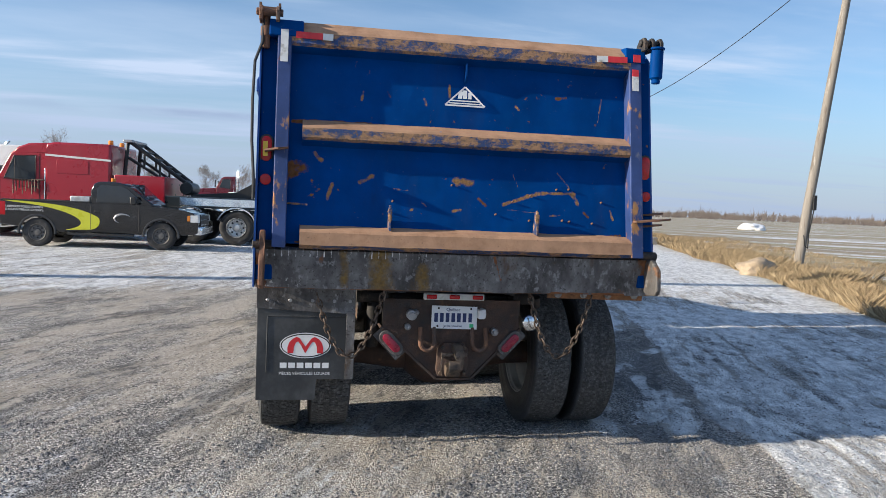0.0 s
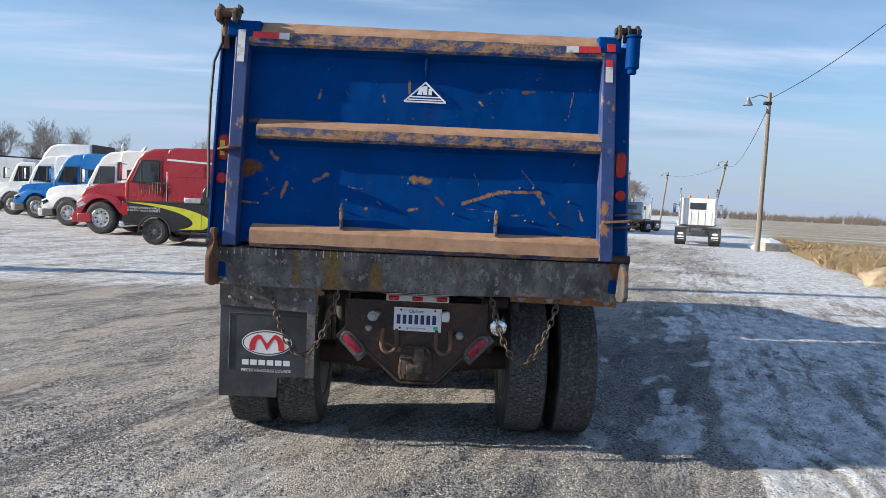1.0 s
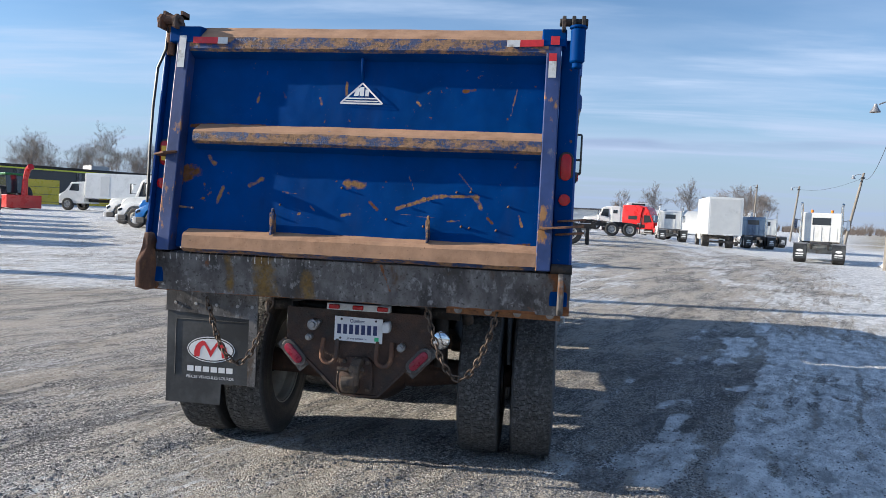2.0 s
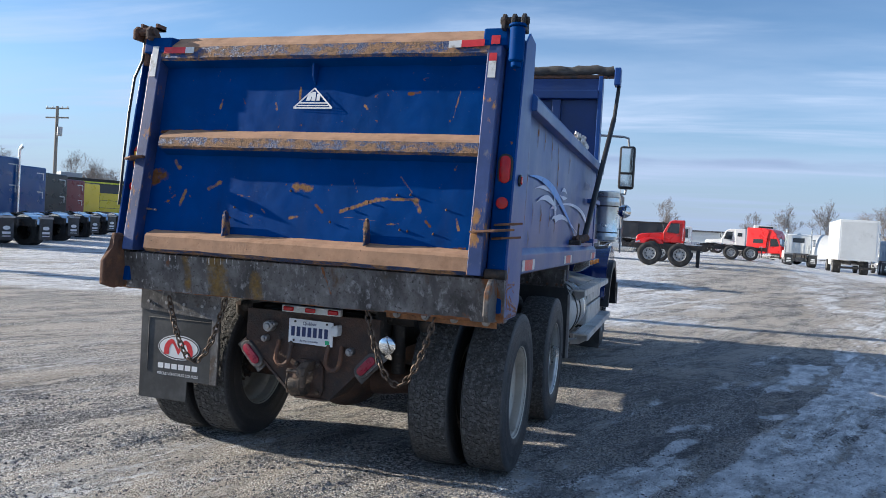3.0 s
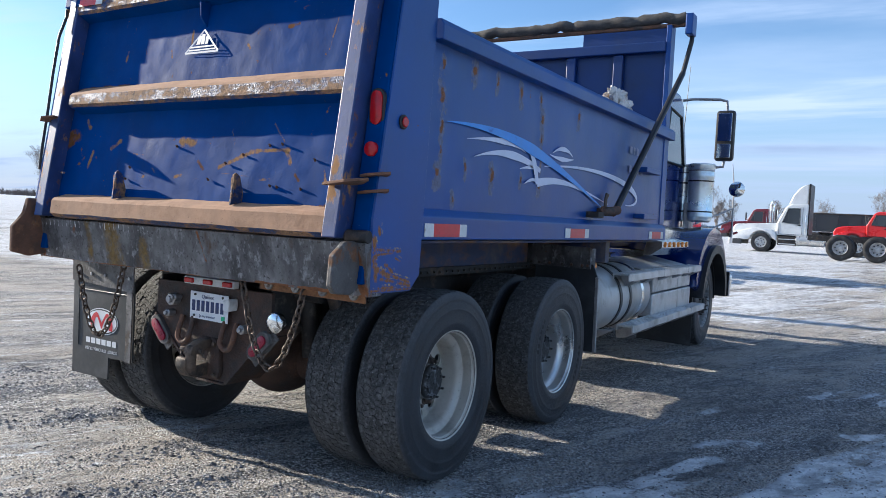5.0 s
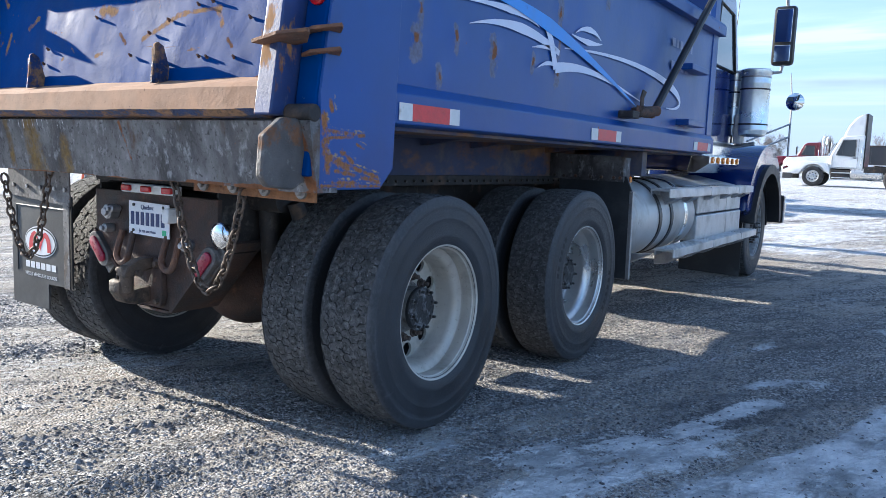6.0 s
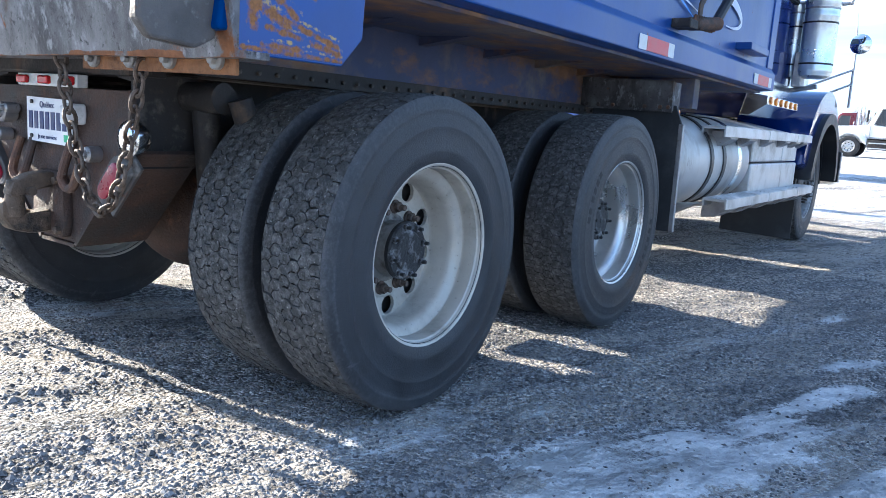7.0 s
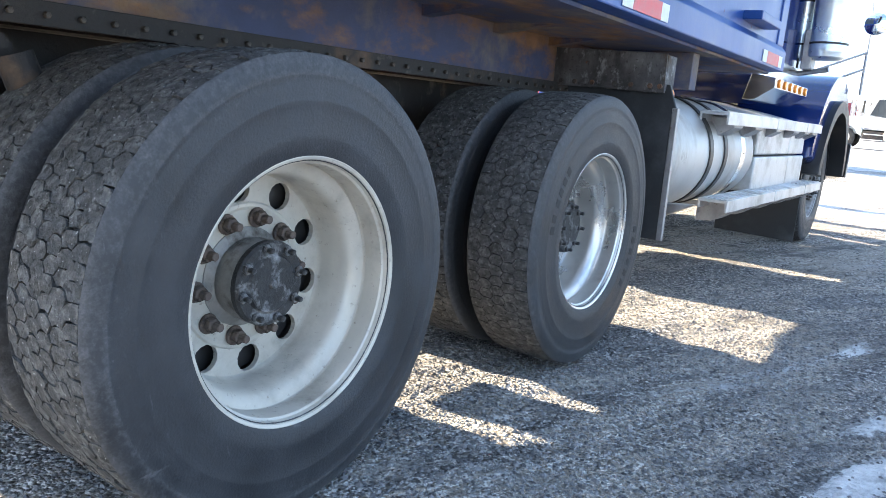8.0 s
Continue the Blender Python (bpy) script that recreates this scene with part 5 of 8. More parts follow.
# axles and differentials, springs
for y in (0.69, 2.22):
    bm = bmesh.new()
    tube(bm, [(-0.95, y, 0.52), (-0.55, y, 0.52), (-0.30, y, 0.52), (0.30, y, 0.52), (0.55, y, 0.52), (0.95, y, 0.52)], [0.075, 0.085, 0.12, 0.12, 0.085, 0.075], 20)
    v = bmesh.ops.create_uvsphere(bm, u_segments=24, v_segments=16, radius=1.0)["verts"]
    for q in v:
        q.co = Vector((q.co.x * 0.27, y + q.co.y * 0.24, 0.53 + q.co.z * 0.24))
    part("axle", bm, M["tow"], truck, "brown rusted axle housing", True)
for s in (-1, 1):
    bm = bmesh.new()
    for k in range(5):
        L = 0.75 - 0.11 * k
        tube(bm, [(s * 0.52, 1.455 - L, 0.80 - 0.03 * k), (s * 0.52, 1.455, 0.86 - 0.03 * k), (s * 0.52, 1.455 + L, 0.80 - 0.03 * k)], 0.022, 6)
    box(bm, s * 0.52 - 0.07, s * 0.52 + 0.07, 1.30, 1.60, 0.55, 0.90, 0.02)
    part("leaf_spring", bm, M["frame"], truck)
    bm = bmesh.new()
    tube(bm, [(s * 0.50, 0.34, 1.02), (s * 0.50, 0.38, 0.62)], 0.045, 14)
    tube(bm, [(s * 0.38, 0.33, 0.98), (s * 0.62, 0.33, 0.98)], 0.05, 14)
    tube(bm, [(s * 0.66, 0.36, 0.98), (s * 0.70, 0.45, 0.70)], 0.04, 12)
    part("brake_chamber", bm, M["frame"], truck, "dirty black brake chamber", True)

# tow plate at the tail with its fittings
bm = bmesh.new()
prism(bm, [(-0.46, 0.985), (0.47, 0.985), (0.47, 0.80), (0.14, 0.458), (-0.09, 0.458), (-0.46, 0.79)], "y", 0.10, 0.125, 0.003, shear=tail)
tow = part("tow_plate", bm, M["tow"], truck, "brown rusted tow plate")
for pts in ([(-0.46, 0.79), (-0.09, 0.458), (-0.102, 0.448), (-0.472, 0.78)], [(0.47, 0.80), (0.14, 0.458), (0.152, 0.448), (0.482, 0.79)], [(-0.088, 0.456), (0.138, 0.456), (0.138, 0.444), (-0.088, 0.444)]):
    bm = bmesh.new()
    prism(bm, pts, "y", 0.09, 0.36, shear=tail)
    part("tow_flange", bm, M["tow"], tow)
bm = bmesh.new()                                  # pintle: base, fixed jaw, lifted latch, cross pin
prism(bm, [(-0.085, 0.475), (0.105, 0.475), (0.12, 0.52), (0.115, 0.66), (0.08, 0.70), (-0.05, 0.70), (-0.09, 0.66), (-0.10, 0.52)], "y", 0.065, 0.10, 0.008, shear=tail)
hook = part("pintle_hook", bm, M["tow"], tow, "greasy pintle hook on a bolted base", True)
for x, z in ((-0.07, 0.50), (0.09, 0.50), (-0.06, 0.67), (0.085, 0.67)):
    bm = bmesh.new()
    drum(bm, 0.045, 0.066, 0.014, 6, 0.002, "y", (x, 0, z))
    part("bolt", bm, M["hook"], hook)
bm = bmesh.new()
prism(bm, [(0.07, 0.49), (0.0, 0.485), (-0.06, 0.50), (-0.095, 0.55), (-0.095, 0.60), (-0.07, 0.61), (-0.05, 0.57), (-0.02, 0.545), (0.02, 0.55), (0.07, 0.57)], "x", -0.045, 0.035, 0.010)
part("lower_jaw", bm, M["hook"], hook, "", True)
bm = bmesh.new()
prism(bm, [(0.07, 0.70), (-0.01, 0.695), (-0.07, 0.665), (-0.085, 0.625), (-0.06, 0.605), (-0.035, 0.635), (0.0, 0.65), (0.07, 0.645)], "x", 0.0, 0.062, 0.012)
tube(bm, [(0.03, -0.05, 0.55), (0.032, -0.055, 0.60), (0.03, -0.05, 0.67)], [0.026, 0.031, 0.027], 12)
part("latch", bm, M["hook"], hook, "", True)
bm = bmesh.new()
tube(bm, [(-0.085, -0.02, 0.635), (0.085, -0.02, 0.635)], 0.014, 10)
tube(bm, [(-0.078, -0.02, 0.635), (-0.082, -0.035, 0.56), (-0.075, -0.02, 0.50)], 0.006, 6)
part("cross_pin", bm, M["chain"], hook, "", True)
for x in (-0.165, 0.185):
    bm = bmesh.new()
    pts = [(x - 0.045, 0.085, 0.80), (x - 0.048, 0.06, 0.72)] + [(x + 0.048 * math.cos(radians(a)), 0.05, 0.70 + 0.048 * math.sin(radians(a))) for a in range(200, 345, 24)] + [(x + 0.048, 0.06, 0.72), (x + 0.045, 0.085, 0.80)]
    tube(bm, [tail(*q) for q in pts], 0.015, 10)
    part("tow_eye", bm, M["rust"], tow, "rusted U-shaped tow eye", True)
bm = bmesh.new()
prism(bm, [(-0.195, 0.985), (0.212, 0.985), (0.212, 1.027), (-0.195, 1.027)], "y", 0.07, 0.11, 0.004, shear=tail)
bar = part("lamp_strip", bm, M["white_tape"], truck, "white strip with three red lamps")
for x in (-0.145, 0.008, 0.165):
    bm = bmesh.new()
    prism(bm, [(x - 0.035, 0.992), (x + 0.035, 0.992), (x + 0.035, 1.020), (x - 0.035, 1.020)], "y", 0.055, 0.072, 0.006, shear=tail)
    part("lamp", bm, M["red_lens"], bar)
# registration plate, its number as plain bars
bm = bmesh.new()
prism(bm, [(-0.140, 0.795), (0.168, 0.790), (0.168, 0.942), (-0.140, 0.947)], "y", 0.074, 0.078, 0.0, shear=tail)
plate = part("registration_plate", bm, M["plate"], tow, "white registration plate with blue characters")
for k in range(7):
    bm = bmesh.new()
    x0 = -0.122 + 0.0385 * k
    prism(bm, [(x0, 0.838), (x0 + 0.024, 0.838), (x0 + 0.024, 0.898), (x0, 0.898)], "y", 0.0715, 0.074, shear=tail)
    part("number_bar", bm, M["ink"], plate)
bm = bmesh.new()
prism(bm, [(0.118, 0.802), (0.145, 0.802), (0.145, 0.826), (0.118, 0.826)], "y", 0.0715, 0.074, shear=tail)
part("sticker", bm, M["green_ink"], plate)
bm = bmesh.new()
for x, z in ((-0.095, 0.93), (0.125, 0.928), (-0.10, 0.812)):
    drum(bm, 0.068, 0.074, 0.007, 10, 0, "y", (x, 0, z))
part("plate_screw", bm, M["black"], plate)
face = pose(0, 0, 0, 90, 0, 0)
words("plate_word", "Québec", 0.030, M["ink"], plate, pose(0.005, 0.0725, 0.921, 90, 0, 0), 0.0006)
words("plate_motto", "Je me souviens", 0.021, M["ink"], plate, pose(0.005, 0.0725, 0.812, 90, 0, 0), 0.0006)
bm = bmesh.new()
prism(bm, [(0.17, 0.865), (0.215, 0.865), (0.222, 0.90), (0.215, 0.935), (0.17, 0.925)], "y", 0.03, 0.10, 0.008, shear=tail)
part("plate_lamp", bm, M["white"], tow, "white plate lamp")
for x, z, r in ((-0.275, 0.885, 0.036), (-0.30, 0.805, 0.022), (0.29, 0.775, 0.026), (-0.245, 0.90, 0.018)):
    bm = bmesh.new()
    drum(bm, 0.045, 0.10, r, 12, 0.006, "y", (x, 0, z))
    drum(bm, 0.03, 0.05, r * 0.55, 10, 0.003, "y", (x, 0, z))
    part("air_coupling", bm, M["steel"], tow, "grey air coupling", True)
for s, x, z in ((-1, -0.402, 0.693), (1, 0.403, 0.70)):
    m = Matrix.Translation((x, 0.085 + SKEW * x, z)) @ pose(0, 0, 0, 90, 0, 0) @ pose(0, 0, 0, 0, 0, -47 if s < 0 else 47)
    bm = bmesh.new()
    prism(bm, pill(0.195, 0.092), "z", -0.02, 0.012, 0.004)
    box(bm, -0.115, 0.115, -0.056, 0.056, -0.030, -0.018, 0.002)
    bz = part("stop_lamp", bm, M["latch"], truck, "oval red stop lamp in a dull steel bezel", False, m)
    bm = bmesh.new()
    prism(bm, pill(0.150, 0.055), "z", 0.010, 0.024, 0.006)
    part("lens", bm, M["dull_lens"], bz, "", True)
bm = bmesh.new()
lathe(bm, [(0.115, 0.01), (0.11, 0.035), (0.085, 0.052), (0.055, 0.056), (0.050, 0.052)], 28, "y", (0.536, -0.01, 0.842))
wl_ = part("work_lamp", bm, M["chrome"], truck, "round chrome work lamp", True)
bm = bmesh.new()
lathe(bm, [(0.052, 0.051), (0.044, 0.036), (0.041, 0.012), (0.041, 0.001)], 28, "y", (0.536, -0.01, 0.842))
part("lens", bm, M["mirror"], wl_, "clear lens", True)


def chain(a, b, sag, n, name="safety_chain"):
    """A hanging chain of oval links, each turned a quarter against the next."""
    a, b = Vector(a), Vector(b)
    at = lambda t: a.lerp(b, t) + Vector((0, -0.01, -sag * 4 * t * (1 - t)))
    # equal lengths along the curve
    fine = [at(i / 400) for i in range(401)]
    acc = [0.0]
    for u, v in zip(fine, fine[1:]):
        acc.append(acc[-1] + (v - u).length)
    bm = bmesh.new()
    j = 0
    for k in range(n):
        s = acc[-1] * (k + 0.5) / n
        while acc[j + 1] < s:
            j += 1
        c, d = fine[j], (fine[j + 1] - fine[j]).normalized()
        side, other = frame_of(d)
        if k % 2:
            side, other = other, side
        L, W = acc[-1] / n * 0.70, 0.017
        pts = []
        for i in range(12):
            t = math.tau * i / 12
            pts.append(c + d * (L * math.cos(t)) + side * (W * math.sin(t)))
        tube(bm, pts, 0.0058, 6, closed=True)
    part(name, bm, M["chain"], truck, "rusted safety chain", True)


chain((0.46, -0.11, 1.08), (0.885, -0.125, 1.06), 0.42, 23)
chain((-0.90, -0.10, 1.03), (-0.48, -0.10, 1.08), 0.41, 23)

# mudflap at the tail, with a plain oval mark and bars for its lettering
bm = bmesh.new()
prism(bm, [(-1.262, 0.315), (-0.885, 0.315), (-0.885, 0.455), (-0.645, 0.455), (-0.645, 0.93), (-1.265, 0.93)], "y", 0.075, 0.085, 0.003, shear=tail)
fl = part("mudflap", bm, M["flap"], truck, "black rubber mudflap with a white and red oval mark")
bm = bmesh.new()
prism(bm, [(-1.27, 0.91), (-0.645, 0.88), (-0.645, 1.075), (-1.27, 1.075)], "y", 0.066, 0.074, 0.002, shear=tail)
part("flap_bracket", bm, M["apron"], truck, "dull grey steel flap bracket")
bm = bmesh.new()
prism(bm, [(-0.70, 0.455), (-0.645, 0.455), (-0.645, 0.90), (-0.70, 0.90)], "y", 0.060, 0.066, 0.001, shear=tail)
part("flap_strip", bm, M["apron"], truck)
bm = bmesh.new()
for (x0, z0), (x1, z1) in (((-1.20, 0.86), (-0.70, 0.86)), ((-1.20, 0.86), (-1.20, 0.50))):
    tube(bm, [tail(x0, 0.0745, z0), tail(x1, 0.0745, z1)], 0.004, 6)
part("flap_ridge", bm, M["flap"], fl)


def flap_poly(bm, pts, y, mi=0):
    bm.faces.new([bm.verts.new(tail(a, y, b)) for a, b in pts]).material_index = mi


bm = bmesh.new()
cx, cz = -0.956, 0.672
flap_poly(bm, [(cx + a, cz + b) for a, b in oval(36, 0.163, 0.083)], 0.0735, 0)
flap_poly(bm, [(cx + a, cz + b) for a, b in oval(36, 0.157, 0.077)], 0.0725, 1)
flap_poly(bm, [(cx + a, cz + b) for a, b in oval(36, 0.150, 0.070)], 0.0715, 0)
arch_out = [(0.112, -0.050), (0.114, -0.015), (0.104, 0.018), (0.084, 0.042), (0.058, 0.056), (0.040, 0.050), (0.0, -0.006)]
arch_in = [(0.0, -0.050), (0.030, 0.004), (0.046, 0.026), (0.060, 0.020), (0.072, -0.006), (0.076, -0.050)]
for sd in (-1, 1):                                 # two red arches that meet in the middle
    flap_poly(bm, [(cx + sd * a_, cz + b_) for a_, b_ in arch_out + arch_in], 0.0705, 2)
part("flap_mark", bm, [M["white"], M["black"], M["red_ink"]], fl, "white and red oval mark")
for k in range(6):
    bm = bmesh.new()
    x0 = -1.115 + 0.0535 * k
    flap_poly(bm, [(x0, 0.525), (x0 + 0.043, 0.525), (x0 + 0.043, 0.560), (x0, 0.560)], 0.0735)
    part("lettering_bar", bm, M["white"], fl)
words("flap_words", "PIÈCES VÉHICULES LOURDS", 0.0265, M["white"], fl, pose(-0.958, 0.0735 + SKEW * -0.958, 0.489, 90, 0, math.degrees(math.atan(SKEW))), 0.0005)
for x in (-1.20, -1.06, -0.92, -0.78, -0.68):
    bm = bmesh.new()
    drum(bm, 0.056, 0.066, 0.012, 8, 0.002, "y", (x, SKEW * x, 0.965))
    part("flap_bolt", bm, M["steel"], truck)


# ---- wheels ----
def tyre_bm(width, r=0.52, rim=0.29):
    """A tyre body with moulded rings; the frost attribute gathers dust towards the shoulder."""
    w = width / 2
    half = [(0.86, rim, 0.0), (0.97, rim + 0.022, 0.0), (0.985, rim + 0.045, 0.0), (1.0, rim + 0.052, 0.0), (0.99, rim + 0.060, 0.0), (1.0, rim + 0.10, 0.02), (1.0, 0.410, 0.06), (1.008, 0.414, 0.12), (1.008, 0.420, 0.14), (1.0, 0.424, 0.10), (1.0, 0.440, 0.16), (0.99, r - 0.070, 0.15), (0.975, r - 0.054, 0.22), (0.985, r - 0.050, 0.40), (0.965, r - 0.040, 0.26), (0.945, r - 0.024, 0.32), (0.905, r - 0.011, 0.44), (0.872, r - 0.008, 0.50), (0.862, r - 0.016, 0.1), (0.80, r - 0.0165, -0.3)]
    prof = [(-a * w, b) for a, b, c in half] + [(a * w, b) for a, b, c in half[::-1]]
    frost = [c for a, b, c in half] + [c for a, b, c in half[::-1]]
    bm = bmesh.new()
    lay = bm.verts.layers.float.new("frost")
    for ring, f in zip(lathe(bm, prof, 96, "x"), frost):
        for i, v in enumerate(ring):
            v[lay] = f + 0.10 * noise.noise((v.co.y * 5, v.co.z * 5, f))
    return bm


def tread_bm(width, r=0.52, rows=5, n=84, seed=0, worn=0.0):
    """Hexagonal blocks in staggered rows with narrow grooves; worn: how ragged they are."""
    rnd = random.Random(seed)
    w = width / 2 * 0.865
    bm = bmesh.new()
    step = 2 * w / rows
    da = math.tau / n
    for j in range(rows):
        for i in range(n):
            a0 = da * (i + 0.5 * (j % 2))
            x0, x1 = -w + j * step, -w + (j + 1) * step
            ga, gx = da * (0.030 + 0.015 * rnd.random()), step * 0.026
            top = r - rnd.uniform(0.0, 0.0010 + 0.0035 * worn)
            zl, zr = (0.0 if j == 0 else step * 0.13), (0.0 if j == rows - 1 else step * 0.13)
            lean = da * 0.07
            pts = ((x0 + gx + zl, a0 + ga), ((x0 + x1) / 2, a0 + ga - lean), (x1 - gx - zr, a0 + ga), (x1 - gx + zr, a0 + da / 2),
                   (x1 - gx - zr, a0 + da - ga), ((x0 + x1) / 2, a0 + da - ga - lean), (x0 + gx + zl, a0 + da - ga), (x0 + gx - zl, a0 + da / 2))
            ring = []
            for x, a in pts:
                dr = 0.006 if abs(x) > w * 0.93 else (0.002 if abs(x) > w * 0.5 else 0.0)
                ring.append((x + rnd.uniform(-1, 1) * step * (0.012 + 0.05 * worn), a + rnd.uniform(-1, 1) * da * (0.015 + 0.06 * worn), dr + rnd.uniform(0, 0.0006 + 0.002 * worn)))
            hi = [bm.verts.new((x, (top - dr) * math.cos(a), (top - dr) * math.sin(a))) for x, a, dr in ring]
            lo = [bm.verts.new((x, (r - 0.017) * math.cos(a), (r - 0.017) * math.sin(a))) for x, a, dr in ring]
            bm.faces.new(hi)
            for k in range(8):
                bm.faces.new((hi[k], lo[k], lo[(k + 1) % 8], hi[(k + 1) % 8]))
    return bm


def rim_bm(face_in, width, flange=0.302):
    """A rim whose disc sits face_in behind the outer flange; the outer flange is at x = 0, the barrel runs to -width."""
    bm = bmesh.new()
    f = flange
    lathe(bm, [(-0.014, f - 0.002), (-0.006, f + 0.005), (0.001, f + 0.004), (0.003, f - 0.002), (0.0, f - 0.008), (-0.010, f - 0.012), (-0.016, f - 0.013), (-0.020, f - 0.018), (-0.066, f - 0.021), (-0.073, f - 0.017), (-0.079, f - 0.019), (-0.084, f - 0.030), (-0.092, f - 0.044), (-0.104, f - 0.052), (-0.122, f - 0.055), (-face_in + 0.035, f - 0.056), (-face_in + 0.020, f - 0.0565), (-face_in + 0.011, f - 0.058), (-face_in + 0.0065, f - 0.0615)], 96, "x")
    lathe(bm, [(-face_in, flange - 0.050), (-width + 0.03, flange - 0.045), (-width, flange)], 64, "x")
    return bm


def wheel(name, face_in, width, mat, tread_seed, hub_out, lug_len, holes=(10, 0.0335, 0.207, 1.0), hub_mat="hub_body", rows=5, tw=0.272, worn=0.0, n_blocks=84):
    """A wheel built with its outer flange at x = 0 and its axle along x."""
    rim = part(name, rim_bm(face_in, width), mat, truck, "", True)
    n, hr, hat, hl = holes
    bm = bmesh.new()
    disc_with_holes(bm, 0.254, 0.05, hr, hat, n, -face_in + 0.006, 0.014, 0.3, hl)
    lathe(bm, [(-face_in + 0.005, 0.176), (-face_in + 0.011, 0.171), (-face_in + 0.012, 0.164), (-face_in + 0.009, 0.157), (-face_in + 0.009, 0.06)], 48, "x")
    part("wheel_disc", bm, mat, rim)
    # black ring added behind the disc so the hand holes look shaded
    bm = bmesh.new()
    dr = lathe(bm, [(-face_in - 0.030, 0.06), (-face_in - 0.030, 0.244), (-face_in - 0.060, 0.244), (-face_in - 0.060, 0.06)], 40, "x")
    part("brake_drum", bm, M["black"], rim, "black ring added behind the hand holes to darken them", True)
    ty = part("tyre", tyre_bm(tw), M["sidewall"], rim, "black tyre with scuffed sidewall", True, pose(-width / 2, 0, 0))
    part("tread", tread_bm(tw, rows=rows, n=n_blocks, seed=tread_seed, worn=worn), M["tread"], rim, "worn tread blocks with frost", False, pose(-width / 2, 0, 0))
    bm = bmesh.new()
    rr = lathe(bm, [(-face_in, 0.118), (-face_in + 0.012, 0.118), (-face_in + 0.016, 0.106), (-face_in + 0.02, 0.094), (-face_in + hub_out * 0.45, 0.098), (-face_in + hub_out * 0.6, 0.096), (-face_in + hub_out - 0.020, 0.096)], 32, "x")
    part("hub", bm, M[hub_mat], rim, "grey iron hub", True)
    bm = bmesh.new()
    rr = lathe(bm, [(-face_in + hub_out - 0.022, 0.080), (-face_in + hub_out - 0.020, 0.099), (-face_in + hub_out - 0.006, 0.099), (-face_in + hub_out, 0.094), (-face_in + hub_out, 0.070), (-face_in + hub_out + 0.006, 0.064), (-face_in + hub_out + 0.006, 0.012), (-face_in + hub_out + 0.010, 0.008)], 32, "x")
    cap(bm, rr[-1])
    part("hub_cap", bm, M["hub"], rim, "black greasy hub cap", True)
    lug = None
    for k in range(10):
        t = math.tau * (k + 0.8) / 10
        mm = pose(-face_in + 0.010, 0.140 * math.cos(t), 0.140 * math.sin(t))
        if lug is None:
            bm = bmesh.new()
            drum(bm, 0.0, 0.008, 0.024, 16, 0.002, "x")
            drum(bm, 0.008, 0.027, 0.018, 6, 0.002, "x")
            drum(bm, 0.027, 0.027 + lug_len, 0.010, 10, 0.002, "x")
            lug = part("lug_nut", bm, M["lug"], rim, "rusted lug nut", False, mm)
        else:
            again(lug, rim, mm)
    stud = None
    for k in range(8):
        t = math.tau * k / 8
        mm = pose(-face_in + hub_out - 0.008, 0.084 * math.cos(t), 0.084 * math.sin(t))
        if stud is None:
            bm = bmesh.new()
            drum(bm, 0.0, 0.016, 0.0125, 6, 0.002, "x")
            drum(bm, 0.016, 0.034, 0.007, 8, 0.002, "x")
            stud = part("hub_stud", bm, M["hub"], rim, "", False, mm)
        else:
            again(stud, rim, mm)
    return rim


def same_wheel(src, m):
    o = again(src, truck, m)
    for c in src.children:
        again(c, o, c.matrix_basis.copy())
    return o


W1 = wheel("outer_wheel", 0.205, 0.245, M["rim"], 1, 0.100, 0.022, rows=6, worn=1.0, n_blocks=96)
W1.matrix_local = pose(1.229, 0.69, 0.522, 14)
W2 = wheel("outer_wheel", 0.205, 0.245, M["rim_bright"], 2, 0.100, 0.014, worn=0.25)
bar_ = None
for k, a in enumerate((232, 239, 246, 253, 260, 267, 52, 58, 64, 70, 78, 84)):      # raised lettering on the sidewall, as plain bars
    mm = pose(0.0135, 0, 0) @ pose(0, 0, 0, a + 50)
    if bar_ is None:
        bm = bmesh.new()
        box(bm, -0.003, 0.001, 0.375, 0.405, -0.014, 0.014, 0.002)
        bar_ = part("lettering_bar", bm, M["rubber"], W2, "", False, mm)
    else:
        again(bar_, W2, mm)
W2.matrix_local = pose(1.229, 2.225, 0.520, 40)
for y in (0.69, 2.225):
    for s in (-1, 1):
        o = same_wheel(W1, pose(0.6435, y, 0.521, 77 + 30 * s + 13 * y) @ pose(0, 0, 0, 0, 0, 180) if s > 0 else pose(-0.655, y, 0.521, 51 + 9 * y))
        o.name = "inner_wheel"
    o = same_wheel(W1, pose(-1.232, y, 0.521, 33 + 21 * y) @ pose(0, 0, 0, 0, 0, 180))
W3 = wheel("front_wheel", 0.10, 0.245, M["white_rim"], 3, 0.12, 0.06, (10, 0.022, 0.207, 1.3))
W3.matrix_local = pose(1.20, 7.05, 0.521, 20)
same_wheel(W3, pose(-1.20, 7.05, 0.521, 5) @ pose(0, 0, 0, 0, 0, 180))

